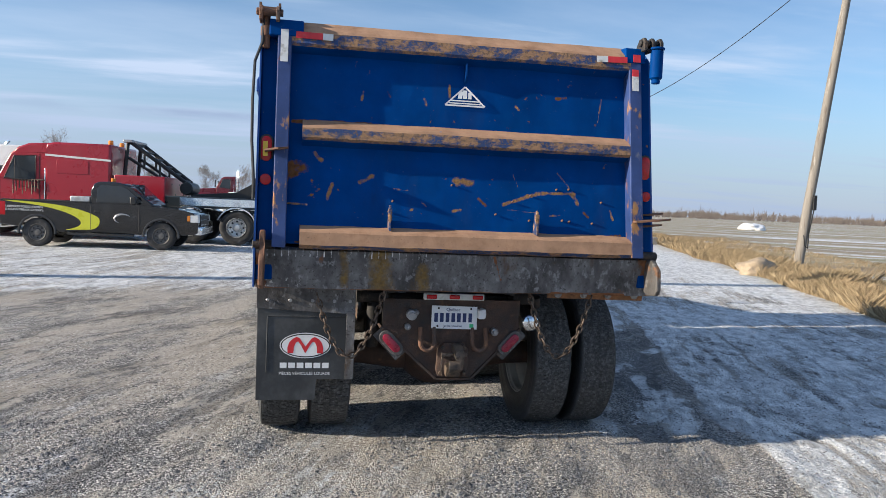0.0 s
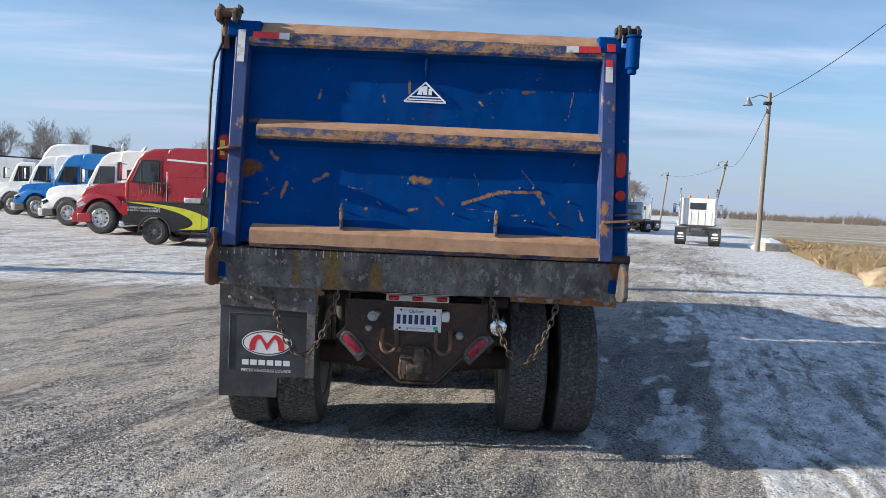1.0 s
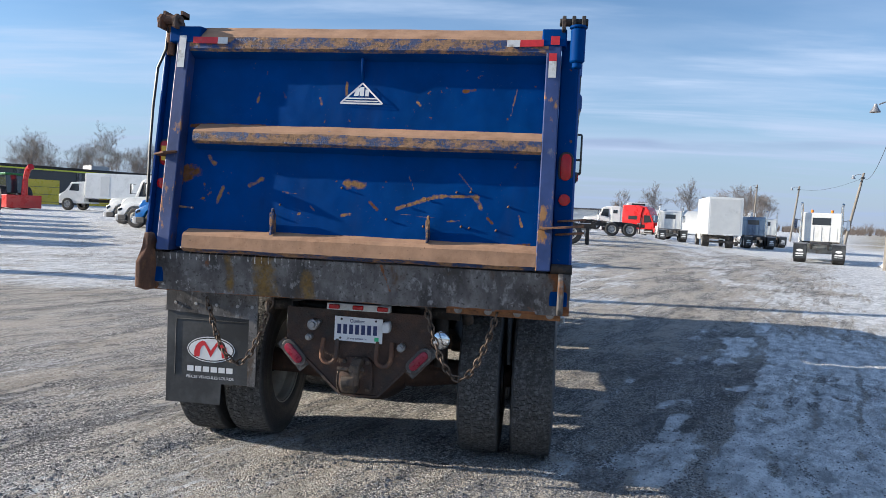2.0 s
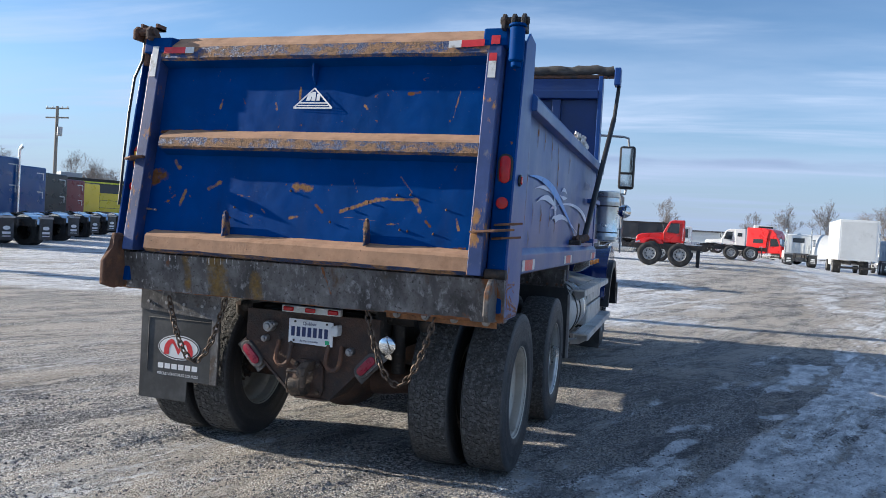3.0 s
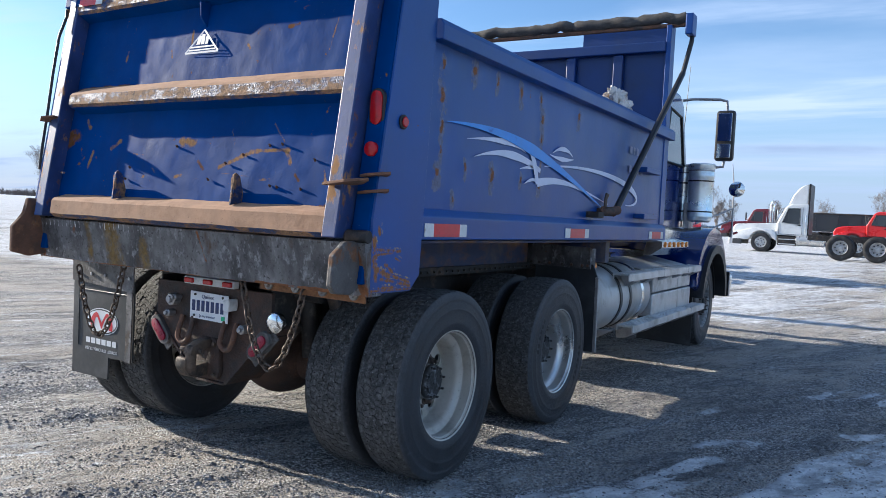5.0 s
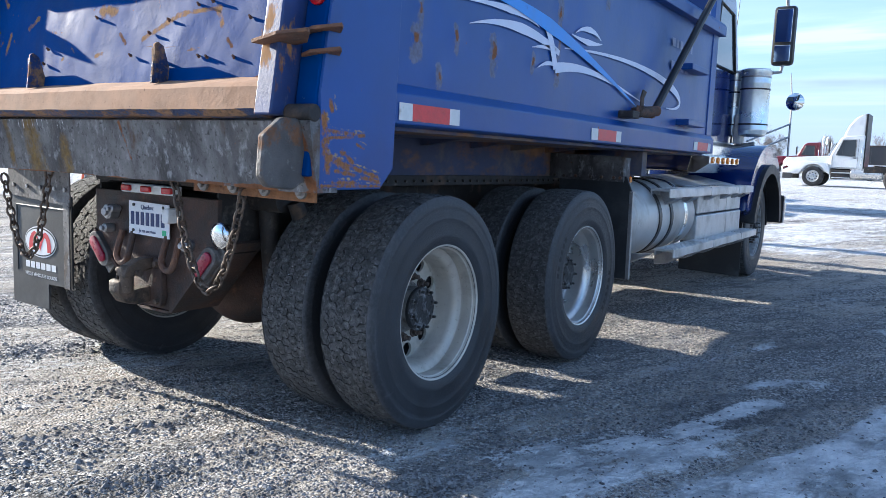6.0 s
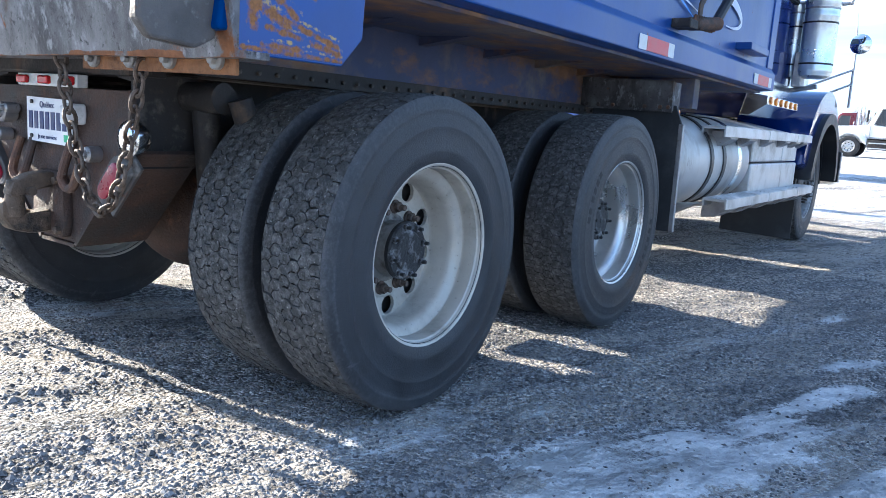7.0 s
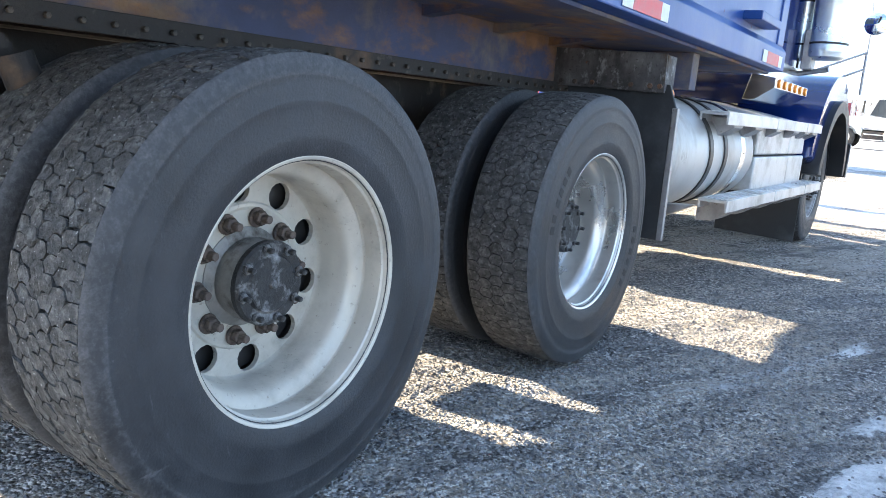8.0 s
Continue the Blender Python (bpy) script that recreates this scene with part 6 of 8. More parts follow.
# ---- cab, hood, tanks and steps of the dump truck ----
bm = bmesh.new()
side = [(5.02, 1.32), (6.35, 1.32), (6.35, 2.12), (6.02, 2.86), (5.85, 2.95), (5.02, 2.95)]
prism(bm, side, "x", -1.06, 1.06, 0.03)
cab = part("cab", bm, M["blue_cab"], truck, "glossy dark blue cab")
bm = bmesh.new()
prism(bm, [(5.32, 2.16), (6.12, 2.16), (5.90, 2.70), (5.42, 2.74)], "x", 1.058, 1.066, 0.002)
win = part("side_window", bm, M["glass"], cab, "dark side window")
bm = bmesh.new()
tube(bm, [(1.068, y, z) for y, z in ((5.32, 2.16), (6.12, 2.16), (5.90, 2.70), (5.42, 2.74))], 0.016, 6, closed=True)
part("window_frame", bm, M["black"], win)
bm = bmesh.new()
prism(bm, [(-0.85, 2.20), (0.85, 2.20), (0.82, 2.78), (-0.82, 2.78)], "y", 6.0, 6.012, 0.0, shear=lambda x, y, z: (x, 6.33 - (z - 2.16) * 0.445 + (y - 6.0), z))
part("windshield", bm, M["glass"], cab)
bm = bmesh.new()
prism(bm, [(5.10, 1.40), (6.22, 1.40), (6.22, 2.12), (5.98, 2.80), (5.25, 2.84), (5.10, 2.60)], "x", 1.056, 1.0615, 0.002)
door = part("door", bm, M["blue_cab"], cab, "blue cab door")
bm = bmesh.new()
for q in (((5.10, 1.40), (5.10, 2.60)), ((6.22, 1.40), (6.22, 2.12))):
    tube(bm, [(1.064, *q[0]), (1.064, *q[1])], 0.006, 5)
part("door_gap", bm, M["black"], door)
bm = bmesh.new()
box(bm, 1.06, 1.085, 5.16, 5.24, 1.60, 1.78, 0.01)
part("door_handle", bm, M["chrome"], door, "chrome handle")
bm = bmesh.new()
tube(bm, [(1.075, 5.02, 1.62), (1.15, 5.0, 1.66), (1.15, 5.0, 2.55), (1.075, 5.02, 2.60)], 0.017, 10)
part("grab_rail", bm, M["chrome"], cab, "chrome grab rail", True)
bm = bmesh.new()
box(bm, 1.05, 1.075, 5.02, 6.30, 1.32, 1.46, 0.006)
part("sill_trim", bm, M["chrome"], cab, "polished sill trim")
bm = bmesh.new()                                   # lamp panel under the cab
prism(bm, [(1.04, 1.325), (1.20, 1.30), (1.20, 1.235), (1.08, 1.15), (1.0, 1.15)], "y", 4.95, 6.05, 0.004)
panel = part("marker_panel", bm, M["chrome"], truck, "chrome panel with amber markers")
for k in range(6):
    bm = bmesh.new()
    drum(bm, 1.198, 1.212, 0.029, 16, 0.004, "x", (0, 5.05 + 0.18 * k, 1.268))
    part("marker_lamp", bm, M["amber"], panel, "amber marker lamp", True)
bm = bmesh.new()
hood = [(6.33, 1.15), (8.55, 1.15), (8.62, 1.30), (8.60, 1.78), (8.45, 1.90), (6.33, 2.06)]
prism(bm, hood, "x", -0.78, 0.78, 0.05)
part("hood", bm, M["blue_cab"], truck, "long blue hood", True)
bm = bmesh.new()
prism(bm, [(-0.62, 0.85), (0.62, 0.85), (0.60, 1.82), (-0.60, 1.82)], "y", 8.60, 8.68, 0.02)
part("grille", bm, M["chrome"], truck)
bm = bmesh.new()
prism(bm, [(-1.20, 0.50), (1.20, 0.50), (1.22, 0.82), (-1.22, 0.82)], "y", 8.62, 8.80, 0.04)
part("bumper", bm, M["chrome"], truck)


def arch(x0, x1, cy, cz, r0, r1, a0, a1, n, bev):
    pts = [(cy + r1 * math.cos(radians(a0 + (a1 - a0) * k / n)), cz + r1 * math.sin(radians(a0 + (a1 - a0) * k / n))) for k in range(n + 1)]
    pts += [(cy + r0 * math.cos(radians(a1 + (a0 - a1) * k / n)), cz + r0 * math.sin(radians(a1 + (a0 - a1) * k / n))) for k in range(n + 1)]
    bm = bmesh.new()
    v, f = prism(bm, pts, "x", x0, x1)
    if bev:
        es = [e for e in bm.edges if abs(e.verts[0].co.x - x1) < 1e-6 and abs(e.verts[1].co.x - x1) < 1e-6]
        bmesh.ops.bevel(bm, geom=es, offset=bev, segments=4, affect="EDGES", profile=0.5, clamp_overlap=True)
    return bm


for s in (-1, 1):
    for nm, x0, x1, r0, r1, a0, a1, bv, mt in (("fender", 0.62, 1.285, 0.64, 0.93, 12, 166, 0.10, "blue_cab"), ("fender_flare", 1.20, 1.335, 0.62, 0.72, 4, 172, 0.012, "black"), ("wheel_well", 0.60, 1.20, 0.60, 0.645, 0, 180, 0, "black")):
        bm = arch(x0, x1, 7.05, 0.54, r0, r1, a0, a1, 26, bv)
        if s < 0:
            bmesh.ops.scale(bm, vec=(-1, 1, 1), verts=bm.verts[:])
        part(nm, bm, M[mt], truck, "dark blue front fender" if nm == "fender" else "", True)
    bm = bmesh.new()
    prism(bm, [(s * 0.62, 0.10), (s * 1.255, 0.085), (s * 1.255, 0.46), (s * 0.62, 0.46)], "y", 6.20, 6.212, 0.003)
    part("wheel_flap", bm, M["flap"], truck, "black flap behind the front wheel")
    bm = bmesh.new()
    prism(bm, [(s * 0.95, 0.57), (s * 1.335, 0.57), (s * 1.335, 0.90), (s * 0.95, 0.92)], "y", 7.86, 7.90, 0.01)
    part("fender_flap", bm, M["black"], truck)
    bm = bmesh.new()
    box(bm, min(s * 1.336, s * 1.345), max(s * 1.336, s * 1.345), 7.85, 7.91, 0.57, 0.89, 0.002)
    part("flap_trim", bm, M["steel"], truck)
bm = bmesh.new()
tube(bm, [(-1.0, 7.05, 0.50), (1.0, 7.05, 0.50)], 0.06, 12)
part("front_axle", bm, M["frame"], truck)


def canister(x, y, r, z0, z1):
    bm = bmesh.new()
    rr = lathe(bm, [(z0, r * 0.75), (z0 + 0.02, r * 0.96), (z0 + 0.05, r), (z0 + 0.06, r * 1.025), (z0 + 0.075, r * 1.025), (z0 + 0.085, r), (z1 - 0.16, r), (z1 - 0.15, r * 1.03), (z1 - 0.13, r * 1.03), (z1 - 0.12, r), (z1 - 0.06, r), (z1 - 0.05, r * 1.04), (z1 - 0.01, r * 1.04), (z1, r * 0.97)], 32, "z", (x, y, 0))
    cap(bm, rr[0][::-1])
    cap(bm, rr[-1])
    c = part("air_cleaner", bm, M["canister"], truck, "chrome air cleaner canister", True)
    for z in (z0 + 0.12, z1 - 0.20, z1 - 0.08):
        bm = bmesh.new()
        lathe(bm, [(z - 0.008, r * 1.004), (z - 0.006, r * 1.03), (z + 0.006, r * 1.03), (z + 0.008, r * 1.004)], 32, "z", (x, y, 0))
        part("clamp_band", bm, M["black"] if z < z1 - 0.1 else M["steel"], c, "", True)
    return c


canister(1.262, 6.20, 0.142, 1.53, 2.20)
canister(1.035, 6.30, 0.105, 1.53, 2.18)
bm = bmesh.new()
box(bm, 1.10, 1.18, 6.12, 6.28, 1.45, 1.75, 0.01)
tube(bm, [(0.9, 6.3, 1.60), (1.2, 6.22, 1.60)], 0.03, 8)
tube(bm, [(1.30, 6.2, 1.46), (1.05, 6.25, 1.42)], 0.02, 8)
part("cleaner_bracket", bm, M["steel"], truck)
# wing mirror on its loop
bm = bmesh.new()
tube(bm, [(1.0, 6.16, 2.93), (1.12, 6.2, 2.95), (1.40, 6.27, 2.945), (1.47, 6.30, 2.93), (1.485, 6.31, 2.82)], 0.016, 8)
wm = part("wing_mirror", bm, M["steel"], truck, "tall black wing mirror on a steel loop", True)
bm = bmesh.new()
tube(bm, [(1.0, 6.20, 2.17), (1.15, 6.22, 2.19), (1.40, 6.27, 2.17), (1.47, 6.30, 2.18), (1.48, 6.31, 2.26)], 0.016, 8)
part("mirror_arm", bm, M["steel"], wm, "", True)
bm = bmesh.new()
box(bm, 1.365, 1.575, 6.27, 6.37, 2.245, 2.825, 0.035)
part("mirror_housing", bm, M["black"], wm, "black housing", True)
bm = bmesh.new()
prism(bm, [(1.395, 2.47), (1.545, 2.47), (1.545, 2.79), (1.395, 2.79)], "y", 6.262, 6.268, 0.002)
prism(bm, [(1.395, 2.28), (1.545, 2.28), (1.545, 2.44), (1.395, 2.44)], "y", 6.258, 6.268, 0.004)
part("mirror_glass", bm, M["mirror"], wm)
bm = bmesh.new()
tube(bm, [(1.02, 6.18, 2.2), (1.06, 6.20, 3.35)], [0.006, 0.003], 6)
part("antenna", bm, M["black"], truck)
# round mirror on the fender
bm = bmesh.new()
tube(bm, [(1.345, 7.80, 1.36), (1.335, 7.80, 2.03), (1.30, 7.80, 2.34)], [0.012, 0.011, 0.004], 8)
tube(bm, [(1.345, 7.80, 1.75), (0.98, 7.30, 1.52)], 0.011, 8)
tube(bm, [(1.345, 7.80, 1.60), (0.98, 7.40, 1.38)], 0.011, 8)
fm = part("fender_mirror", bm, M["steel"], truck, "round mirror on a steel pole", True)
bm = bmesh.new()
lathe(bm, [(7.70, 0.002), (7.705, 0.06), (7.715, 0.098), (7.725, 0.102), (7.75, 0.09), (7.79, 0.04), (7.80, 0.002)], 28, "y", (1.385, 0, 2.0))
part("mirror_bowl", bm, M["mirror"], fm, "", True)

# fuel tank with straps, right side; unseen tank and box on the left side
def tank(s, y0, y1, name="fuel_tank"):
    bm = bmesh.new()
    cx = s * 0.96
    rr = lathe(bm, [(y0 - 0.035, 0.05), (y0 - 0.03, 0.16), (y0 - 0.012, 0.262), (y0 + 0.02, 0.288), (y0 + 0.04, 0.290), (y1 - 0.03, 0.290), (y1, 0.27)], 44, "y", (cx, 0, 0.80))
    cap(bm, rr[0][::-1])
    cap(bm, rr[-1])
    t = part(name, bm, M["tank"], truck, "stained aluminium fuel tank", True)
    for y in (y0 + 0.55, y0 + 0.82, y1 - 0.28):
        bm = bmesh.new()
        lathe(bm, [(y - 0.03, 0.291), (y - 0.028, 0.298), (y + 0.028, 0.298), (y + 0.03, 0.291)], 44, "y", (cx, 0, 0.80))
        st = part("tank_strap", bm, M["black"] if y < y1 - 0.3 else M["chrome"], t, "", True)
    bm = bmesh.new()
    tube(bm, [(cx - s * 0.05, y0 + 0.25, 1.07), (cx - s * 0.05, y0 + 0.25, 1.15)], 0.05, 14)
    part("filler_cap", bm, M["steel"], t, "", True)
    return t


tank(1, 2.99, 4.46)
# unseen left tank and box, added so light strips fall through their gaps
tank(-1, 3.55, 4.95)
bm = bmesh.new()
box(bm, -1.24, -0.50, 5.14, 6.55, 0.30, 1.02, 0.02)
part("battery_box", bm, M["alu"], truck, "unseen aluminium box added on the left to block light")
for y in (3.25, 4.20):
    bm = bmesh.new()
    prism(bm, [(0.44, 0.80), (0.44, 0.52), (0.80, 0.46), (1.12, 0.48), (1.30, 0.575), (1.10, 0.56), (0.96, 0.49), (0.70, 0.60)], "y", y - 0.04, y + 0.04, 0.006)
    part("tank_bracket", bm, M["steel"], truck)
# tool boxes of tread plate
for y0, y1, x1, z0, z1 in ((4.55, 5.50, 1.240, 0.80, 1.00), (4.50, 5.46, 1.255, 0.57, 0.79), (5.52, 6.06, 1.240, 0.80, 1.00), (5.48, 6.06, 1.250, 0.57, 0.79)):
    bm = bmesh.new()
    box(bm, 0.62, x1, y0, y1, z0, z1, 0.012)
    part("tool_box", bm, M["tread_plate"], truck, "aluminium tread-plate tool box")
bm = bmesh.new()
prism(bm, [(0.80, 1.10), (1.18, 1.035), (1.19, 1.045), (0.80, 1.125)], "y", 4.30, 5.35, 0.003)
part("top_plate", bm, M["tread_plate"], truck, "tread-plate cover")
bm = bmesh.new()
prism(bm, [(0.80, 1.09), (1.18, 1.03), (1.19, 1.04), (0.80, 1.115)], "y", 5.38, 6.0, 0.003)
part("top_plate", bm, M["tread_plate"], truck, "tread-plate cover")
for z, xo, pieces in ((1.03, 1.325, ((3.50, 4.62), (4.64, 5.60), (5.62, 6.22))), (0.588, 1.375, ((3.52, 4.62), (4.64, 5.62), (5.64, 6.28)))):
    for y0, y1 in pieces:
        bm = bmesh.new()
        prism(bm, [(xo - 0.15, z), (xo, z), (xo, z - 0.062), (xo - 0.012, z - 0.062), (xo - 0.012, z - 0.014), (xo - 0.138, z - 0.014), (xo - 0.138, z - 0.05), (xo - 0.15, z - 0.05)], "y", y0, y1, 0.002)
        for k in range(5):
            x = xo - 0.135 + 0.028 * k
            box(bm, x, x + 0.012, y0 + 0.02, y1 - 0.02, z, z + 0.005)
        part("step", bm, M["alu"], truck, "ribbed aluminium step")
    for y in (3.78, 4.25, 4.80, 5.35, 5.75, 6.05):
        bm = bmesh.new()
        prism(bm, [(xo - 0.20, z - 0.02), (xo - 0.02, z - 0.03), (xo - 0.02, z - 0.075), (xo - 0.11, z - 0.13), (xo - 0.20, z - 0.14)], "y", y - 0.09, y + 0.09, 0.004)
        part("step_bracket", bm, M["steel"], truck)
# box underside towards the rail and the bolted frame strip
for s in (-1, 1):
    bm = bmesh.new()
    xa, xb = sorted((s * 0.64, s * 1.22))
    box(bm, xa, xb, 0.05, 4.62, 1.298, 1.312)
    part("under_sheet", bm, M["under"], truck, "rusted underside sheet")
    bm = bmesh.new()
    xa, xb = sorted((s * 0.645, s * 0.66))
    box(bm, xa, xb, 0.2, 4.2, 1.045, 1.10, 0.002)
    fs = part("frame_strip", bm, M["frame"], truck)
bolt = None
for k in range(34):
    m = pose(0.66, 0.35 + 0.08 * k, 1.07)
    if bolt is None:
        bm = bmesh.new()
        drum(bm, 0.0, 0.014, 0.008, 6, 0.002, "x")
        bolt = part("bolt", bm, M["frame"], truck, "", False, m)
    else:
        again(bolt, truck, m)
bm = bmesh.new()
box(bm, 1.02, 1.06, 3.34, 3.40, 1.02, 1.30, 0.004)
hg = part("hanger", bm, M["frame"], truck)
bm = bmesh.new()
drum(bm, 1.058, 1.068, 0.025, 14, 0.003, "x", (0, 3.37, 1.09))
part("amber_marker", bm, M["amber"], hg, "amber marker", True)

# ---- the lot's other vehicles ----
def paint(name, col, rough=0.3):
    return material(name, col, rough, 0, 0.05, 2.0, [(tuple(0.82 * c + 0.02 for c in col), 1.5, 0.55, 0.8, 0.5, ONE)], 0, 1, 0.3)


C = {"red": paint("dark_red_paint", (0.30, 0.010, 0.022)), "bright_red": paint("bright_red_paint", (0.55, 0.012, 0.012)), "white": paint("white_paint", (0.74, 0.75, 0.74)), "blue": paint("light_blue_paint", (0.012, 0.15, 0.46)),
     "brown": paint("brown_paint", (0.085, 0.044, 0.040), 0.28), "navy": paint("navy_paint", (0.003, 0.060, 0.215)), "dark": paint("black_green_paint", (0.016, 0.022, 0.026)), "maroon": paint("maroon_paint", (0.14, 0.012, 0.022)),
     "yellow": paint("yellow_paint", (0.62, 0.46, 0.02)), "charcoal": paint("charcoal_paint", (0.030, 0.032, 0.036), 0.4), "green": paint("green_paint", (0.02, 0.16, 0.03)), "orange": paint("orange_plastic", (0.62, 0.10, 0.03), 0.5), "pickup": material("glossy_black_paint", (0.010, 0.010, 0.011), 0.12, 0, 0.2, 2.0, [((0.055, 0.052, 0.05), 2.2, 0.60, 0.80, 0.5, ONE)], 0, 1, 0.6), "slate": paint("slate_blue_paint", (0.10, 0.16, 0.26)),
     "acid": paint("lime_yellow_decal", (0.58, 0.58, 0.03)), "far_white": paint("chalk_white_paint", (0.62, 0.63, 0.62), 0.5)}


def plain_wheel(parent, m, width, r, rim_r, mat, holes=True):
    """A parked vehicle's wheel: tyre, dished rim and hub; its outer face looks along +x."""
    key = (round(width, 2), round(r, 2), mat.name)
    if key not in WHEELS:
        w = width / 2
        bm = bmesh.new()
        lathe(bm, [(-w * 0.9, rim_r), (-w, r * 0.78), (-w * 0.95, r * 0.94), (-w * 0.85, r), (w * 0.85, r), (w * 0.95, r * 0.94), (w, r * 0.78), (w * 0.9, rim_r)], 36, "x")
        t = part("tyre", bm, M["rubber"], parent, "", True, m)
        bm = bmesh.new()
        q = lathe(bm, [(w * 0.92, rim_r * 1.03), (w * 0.96, rim_r), (w * 0.55, rim_r * 0.86), (w * 0.50, rim_r * 0.45), (w * 0.75, rim_r * 0.38), (w * 0.80, rim_r * 0.20)], 30, "x")
        cap(bm, q[-1])
        rm = part("rim", bm, mat, t, "", True)
        dots = []
        if holes:
            bm = bmesh.new()
            drum(bm, 0, 0.012, rim_r * 0.11, 8, 0.002, "x")
            dk = part("hand_hole", bm, M["black"], t, "", False, pose(w * 0.525, 0.65 * rim_r, 0))
            for k in range(1, 8):
                a = math.tau * k / 8
                again(dk, t, pose(w * 0.525, 0.65 * rim_r * math.cos(a), 0.65 * rim_r * math.sin(a)))
        WHEELS[key] = t
        return t
    src = WHEELS[key]
    t = again(src, parent, m)
    for c in src.children:
        again(c, t, c.matrix_basis.copy())
    return t


WHEELS = {}
R180 = pose(0, 0, 0, 0, 0, 180)


def round_edges(bm, bev):
    """Smooth shading on the narrow faces of a bevel alone."""
    for f in bm.faces:
        f.smooth = f.calc_area() < max(e.calc_length() for e in f.edges) * bev * 1.3


def slab(name, pts, x0, x1, mat, parent, bev=0.03, label="", smooth=True):
    bm = bmesh.new()
    prism(bm, pts, "x", x0, x1, bev)
    if smooth:
        round_edges(bm, bev)
    return part(name, bm, mat, parent, label)


def boxy(name, b, mat, parent, bev=0.02, label=""):
    bm = bmesh.new()
    box(bm, *b, bev)
    round_edges(bm, bev)
    return part(name, bm, mat, parent, label)


def road_tractor(label, col, m, wb=5.2, sleeper=1.6, roof=3.0, fairing=0.0, nose=1.1, hood_top=1.75, stack=True, beacon=False, flaps=True, rear=True, group="parked road tractors", marks=False, chassis=0.0, tandem=1.34, stripe=None):
    """A conventional road tractor; the origin lies on the ground under its front axle, and it faces +y."""
    T = thing("road_tractor", label, "truck", m, group)
    P = C[col]
    cb = -0.75                                   # the hood's rear edge
    hood = slab("hood", [(cb, 0.75), (nose - 0.12, 0.62), (nose, 0.75), (nose + 0.02, 1.25), (nose - 0.12, 1.48), (nose - 0.5, hood_top - 0.12), (cb, hood_top)], -0.86, 0.86, P, T, 0.07)
    grille = slab("grille", [(nose - 0.02, 0.74), (nose + 0.04, 0.76), (nose + 0.045, 1.28), (nose - 0.05, 1.40)], -0.54, 0.54, M["black"], hood, 0.01, "dark slatted grille")
    for k in range(6):
        boxy("grille_slat", (-0.50, 0.50, nose + 0.035, nose + 0.058, 0.80 + 0.085 * k, 0.83 + 0.085 * k), M["chrome"], grille, 0.004)
    boxy("bumper", (-1.18, 1.18, nose - 0.10, nose + 0.14, 0.34, 0.68), M["alu"] if col != "red" else P, T, 0.05)
    for s in (-1, 1):
        bm = bmesh.new()
        pts = [(0.66 * math.cos(radians(a)), 0.54 + 0.66 * math.sin(radians(a))) for a in range(8, 173, 11)]
        pts = [(nose - 0.02, 0.60)] + [(nose - 0.02, 1.0)] + [(0.40, 1.32), (-0.55, 1.25), (-0.80, 0.95), (-0.80, 0.62)] + pts[::-1]
        prism(bm, pts, "x", min(s * 0.80, s * 1.17), max(s * 0.80, s * 1.17), 0.03)
        part("fender", bm, P, T, "", True)
        bm = bmesh.new()
        v = bmesh.ops.create_uvsphere(bm, u_segments=12, v_segments=8, radius=1)["verts"]
        for q in v:
            q.co = Vector((s * 0.98 + q.co.x * 0.16, nose - 0.05 + q.co.y * 0.10, 0.92 + q.co.z * 0.12))
        part("headlight", bm, M["mirror"], T, "clear headlight", True)
        bm = bmesh.new()
        prism(bm, [(nose - 0.36, 0.95), (nose - 0.10, 0.82), (nose - 0.04, 0.95), (nose - 0.26, 1.04)], "x", *sorted((s * 1.165, s * 1.178)), 0.004)
        part("side_headlight", bm, M["mirror"], T, "clear headlight corner")
        boxy("bumper_end", (*sorted((s * 0.95, s * 1.20)), nose - 0.55, nose - 0.06, 0.36, 0.66), M["charcoal_plastic"] if col != "red" else P, T, 0.04)
        plain_wheel(T, pose(s * 1.02, 0, 0.52) @ (R180 if s < 0 else Matrix()), 0.29, 0.52, 0.30, M["rim_bright"])
        bm = bmesh.new()
        box(bm, s * 1.36 - 0.09, s * 1.36 + 0.09, cb - 0.03, cb + 0.07, 1.75, 2.35, 0.03)
        tube(bm, [(s * 1.05, cb - 0.05, 2.30), (s * 1.36, cb + 0.02, 2.30)], 0.015, 6)
        tube(bm, [(s * 1.05, cb - 0.05, 1.80), (s * 1.36, cb + 0.02, 1.80)], 0.015, 6)
        mirror = part("wing_mirror", bm, M["black"], T)
        boxy("mirror_glass", (s * 1.36 - 0.075, s * 1.36 + 0.075, cb - 0.036, cb - 0.031, 1.79, 2.31), M["mirror"], mirror, 0.0)
    cab = slab("cab", [(cb, 0.95), (cb, hood_top), (cb - 0.42, 2.52), (cb - 0.65, 2.66), (cb - 1.55, 2.70), (cb - 1.55, 0.95)], -1.06, 1.06, P, T, 0.06)
    for s in (-1, 1):
        x0, x1 = sorted((s * 1.062, s * 1.070))
        slab("side_window", [(cb - 0.28, hood_top + 0.05), (cb - 0.56, 2.42), (cb - 1.15, 2.44), (cb - 1.15, hood_top - 0.02)], x0, x1, M["glass"], cab, 0.004)
        x0, x1 = sorted((s * 1.060, s * 1.066))
        bm = bmesh.new()
        for a, b in (((cb - 0.12, 1.02), (cb - 0.12, hood_top)), ((cb - 1.28, 1.02), (cb - 1.28, 2.5)), ((cb - 0.12, 1.02), (cb - 1.28, 1.02))):
            tube(bm, [(s * 1.062, *a), (s * 1.062, *b)], 0.008, 5)
        part("door_gap", bm, M["black"], cab)
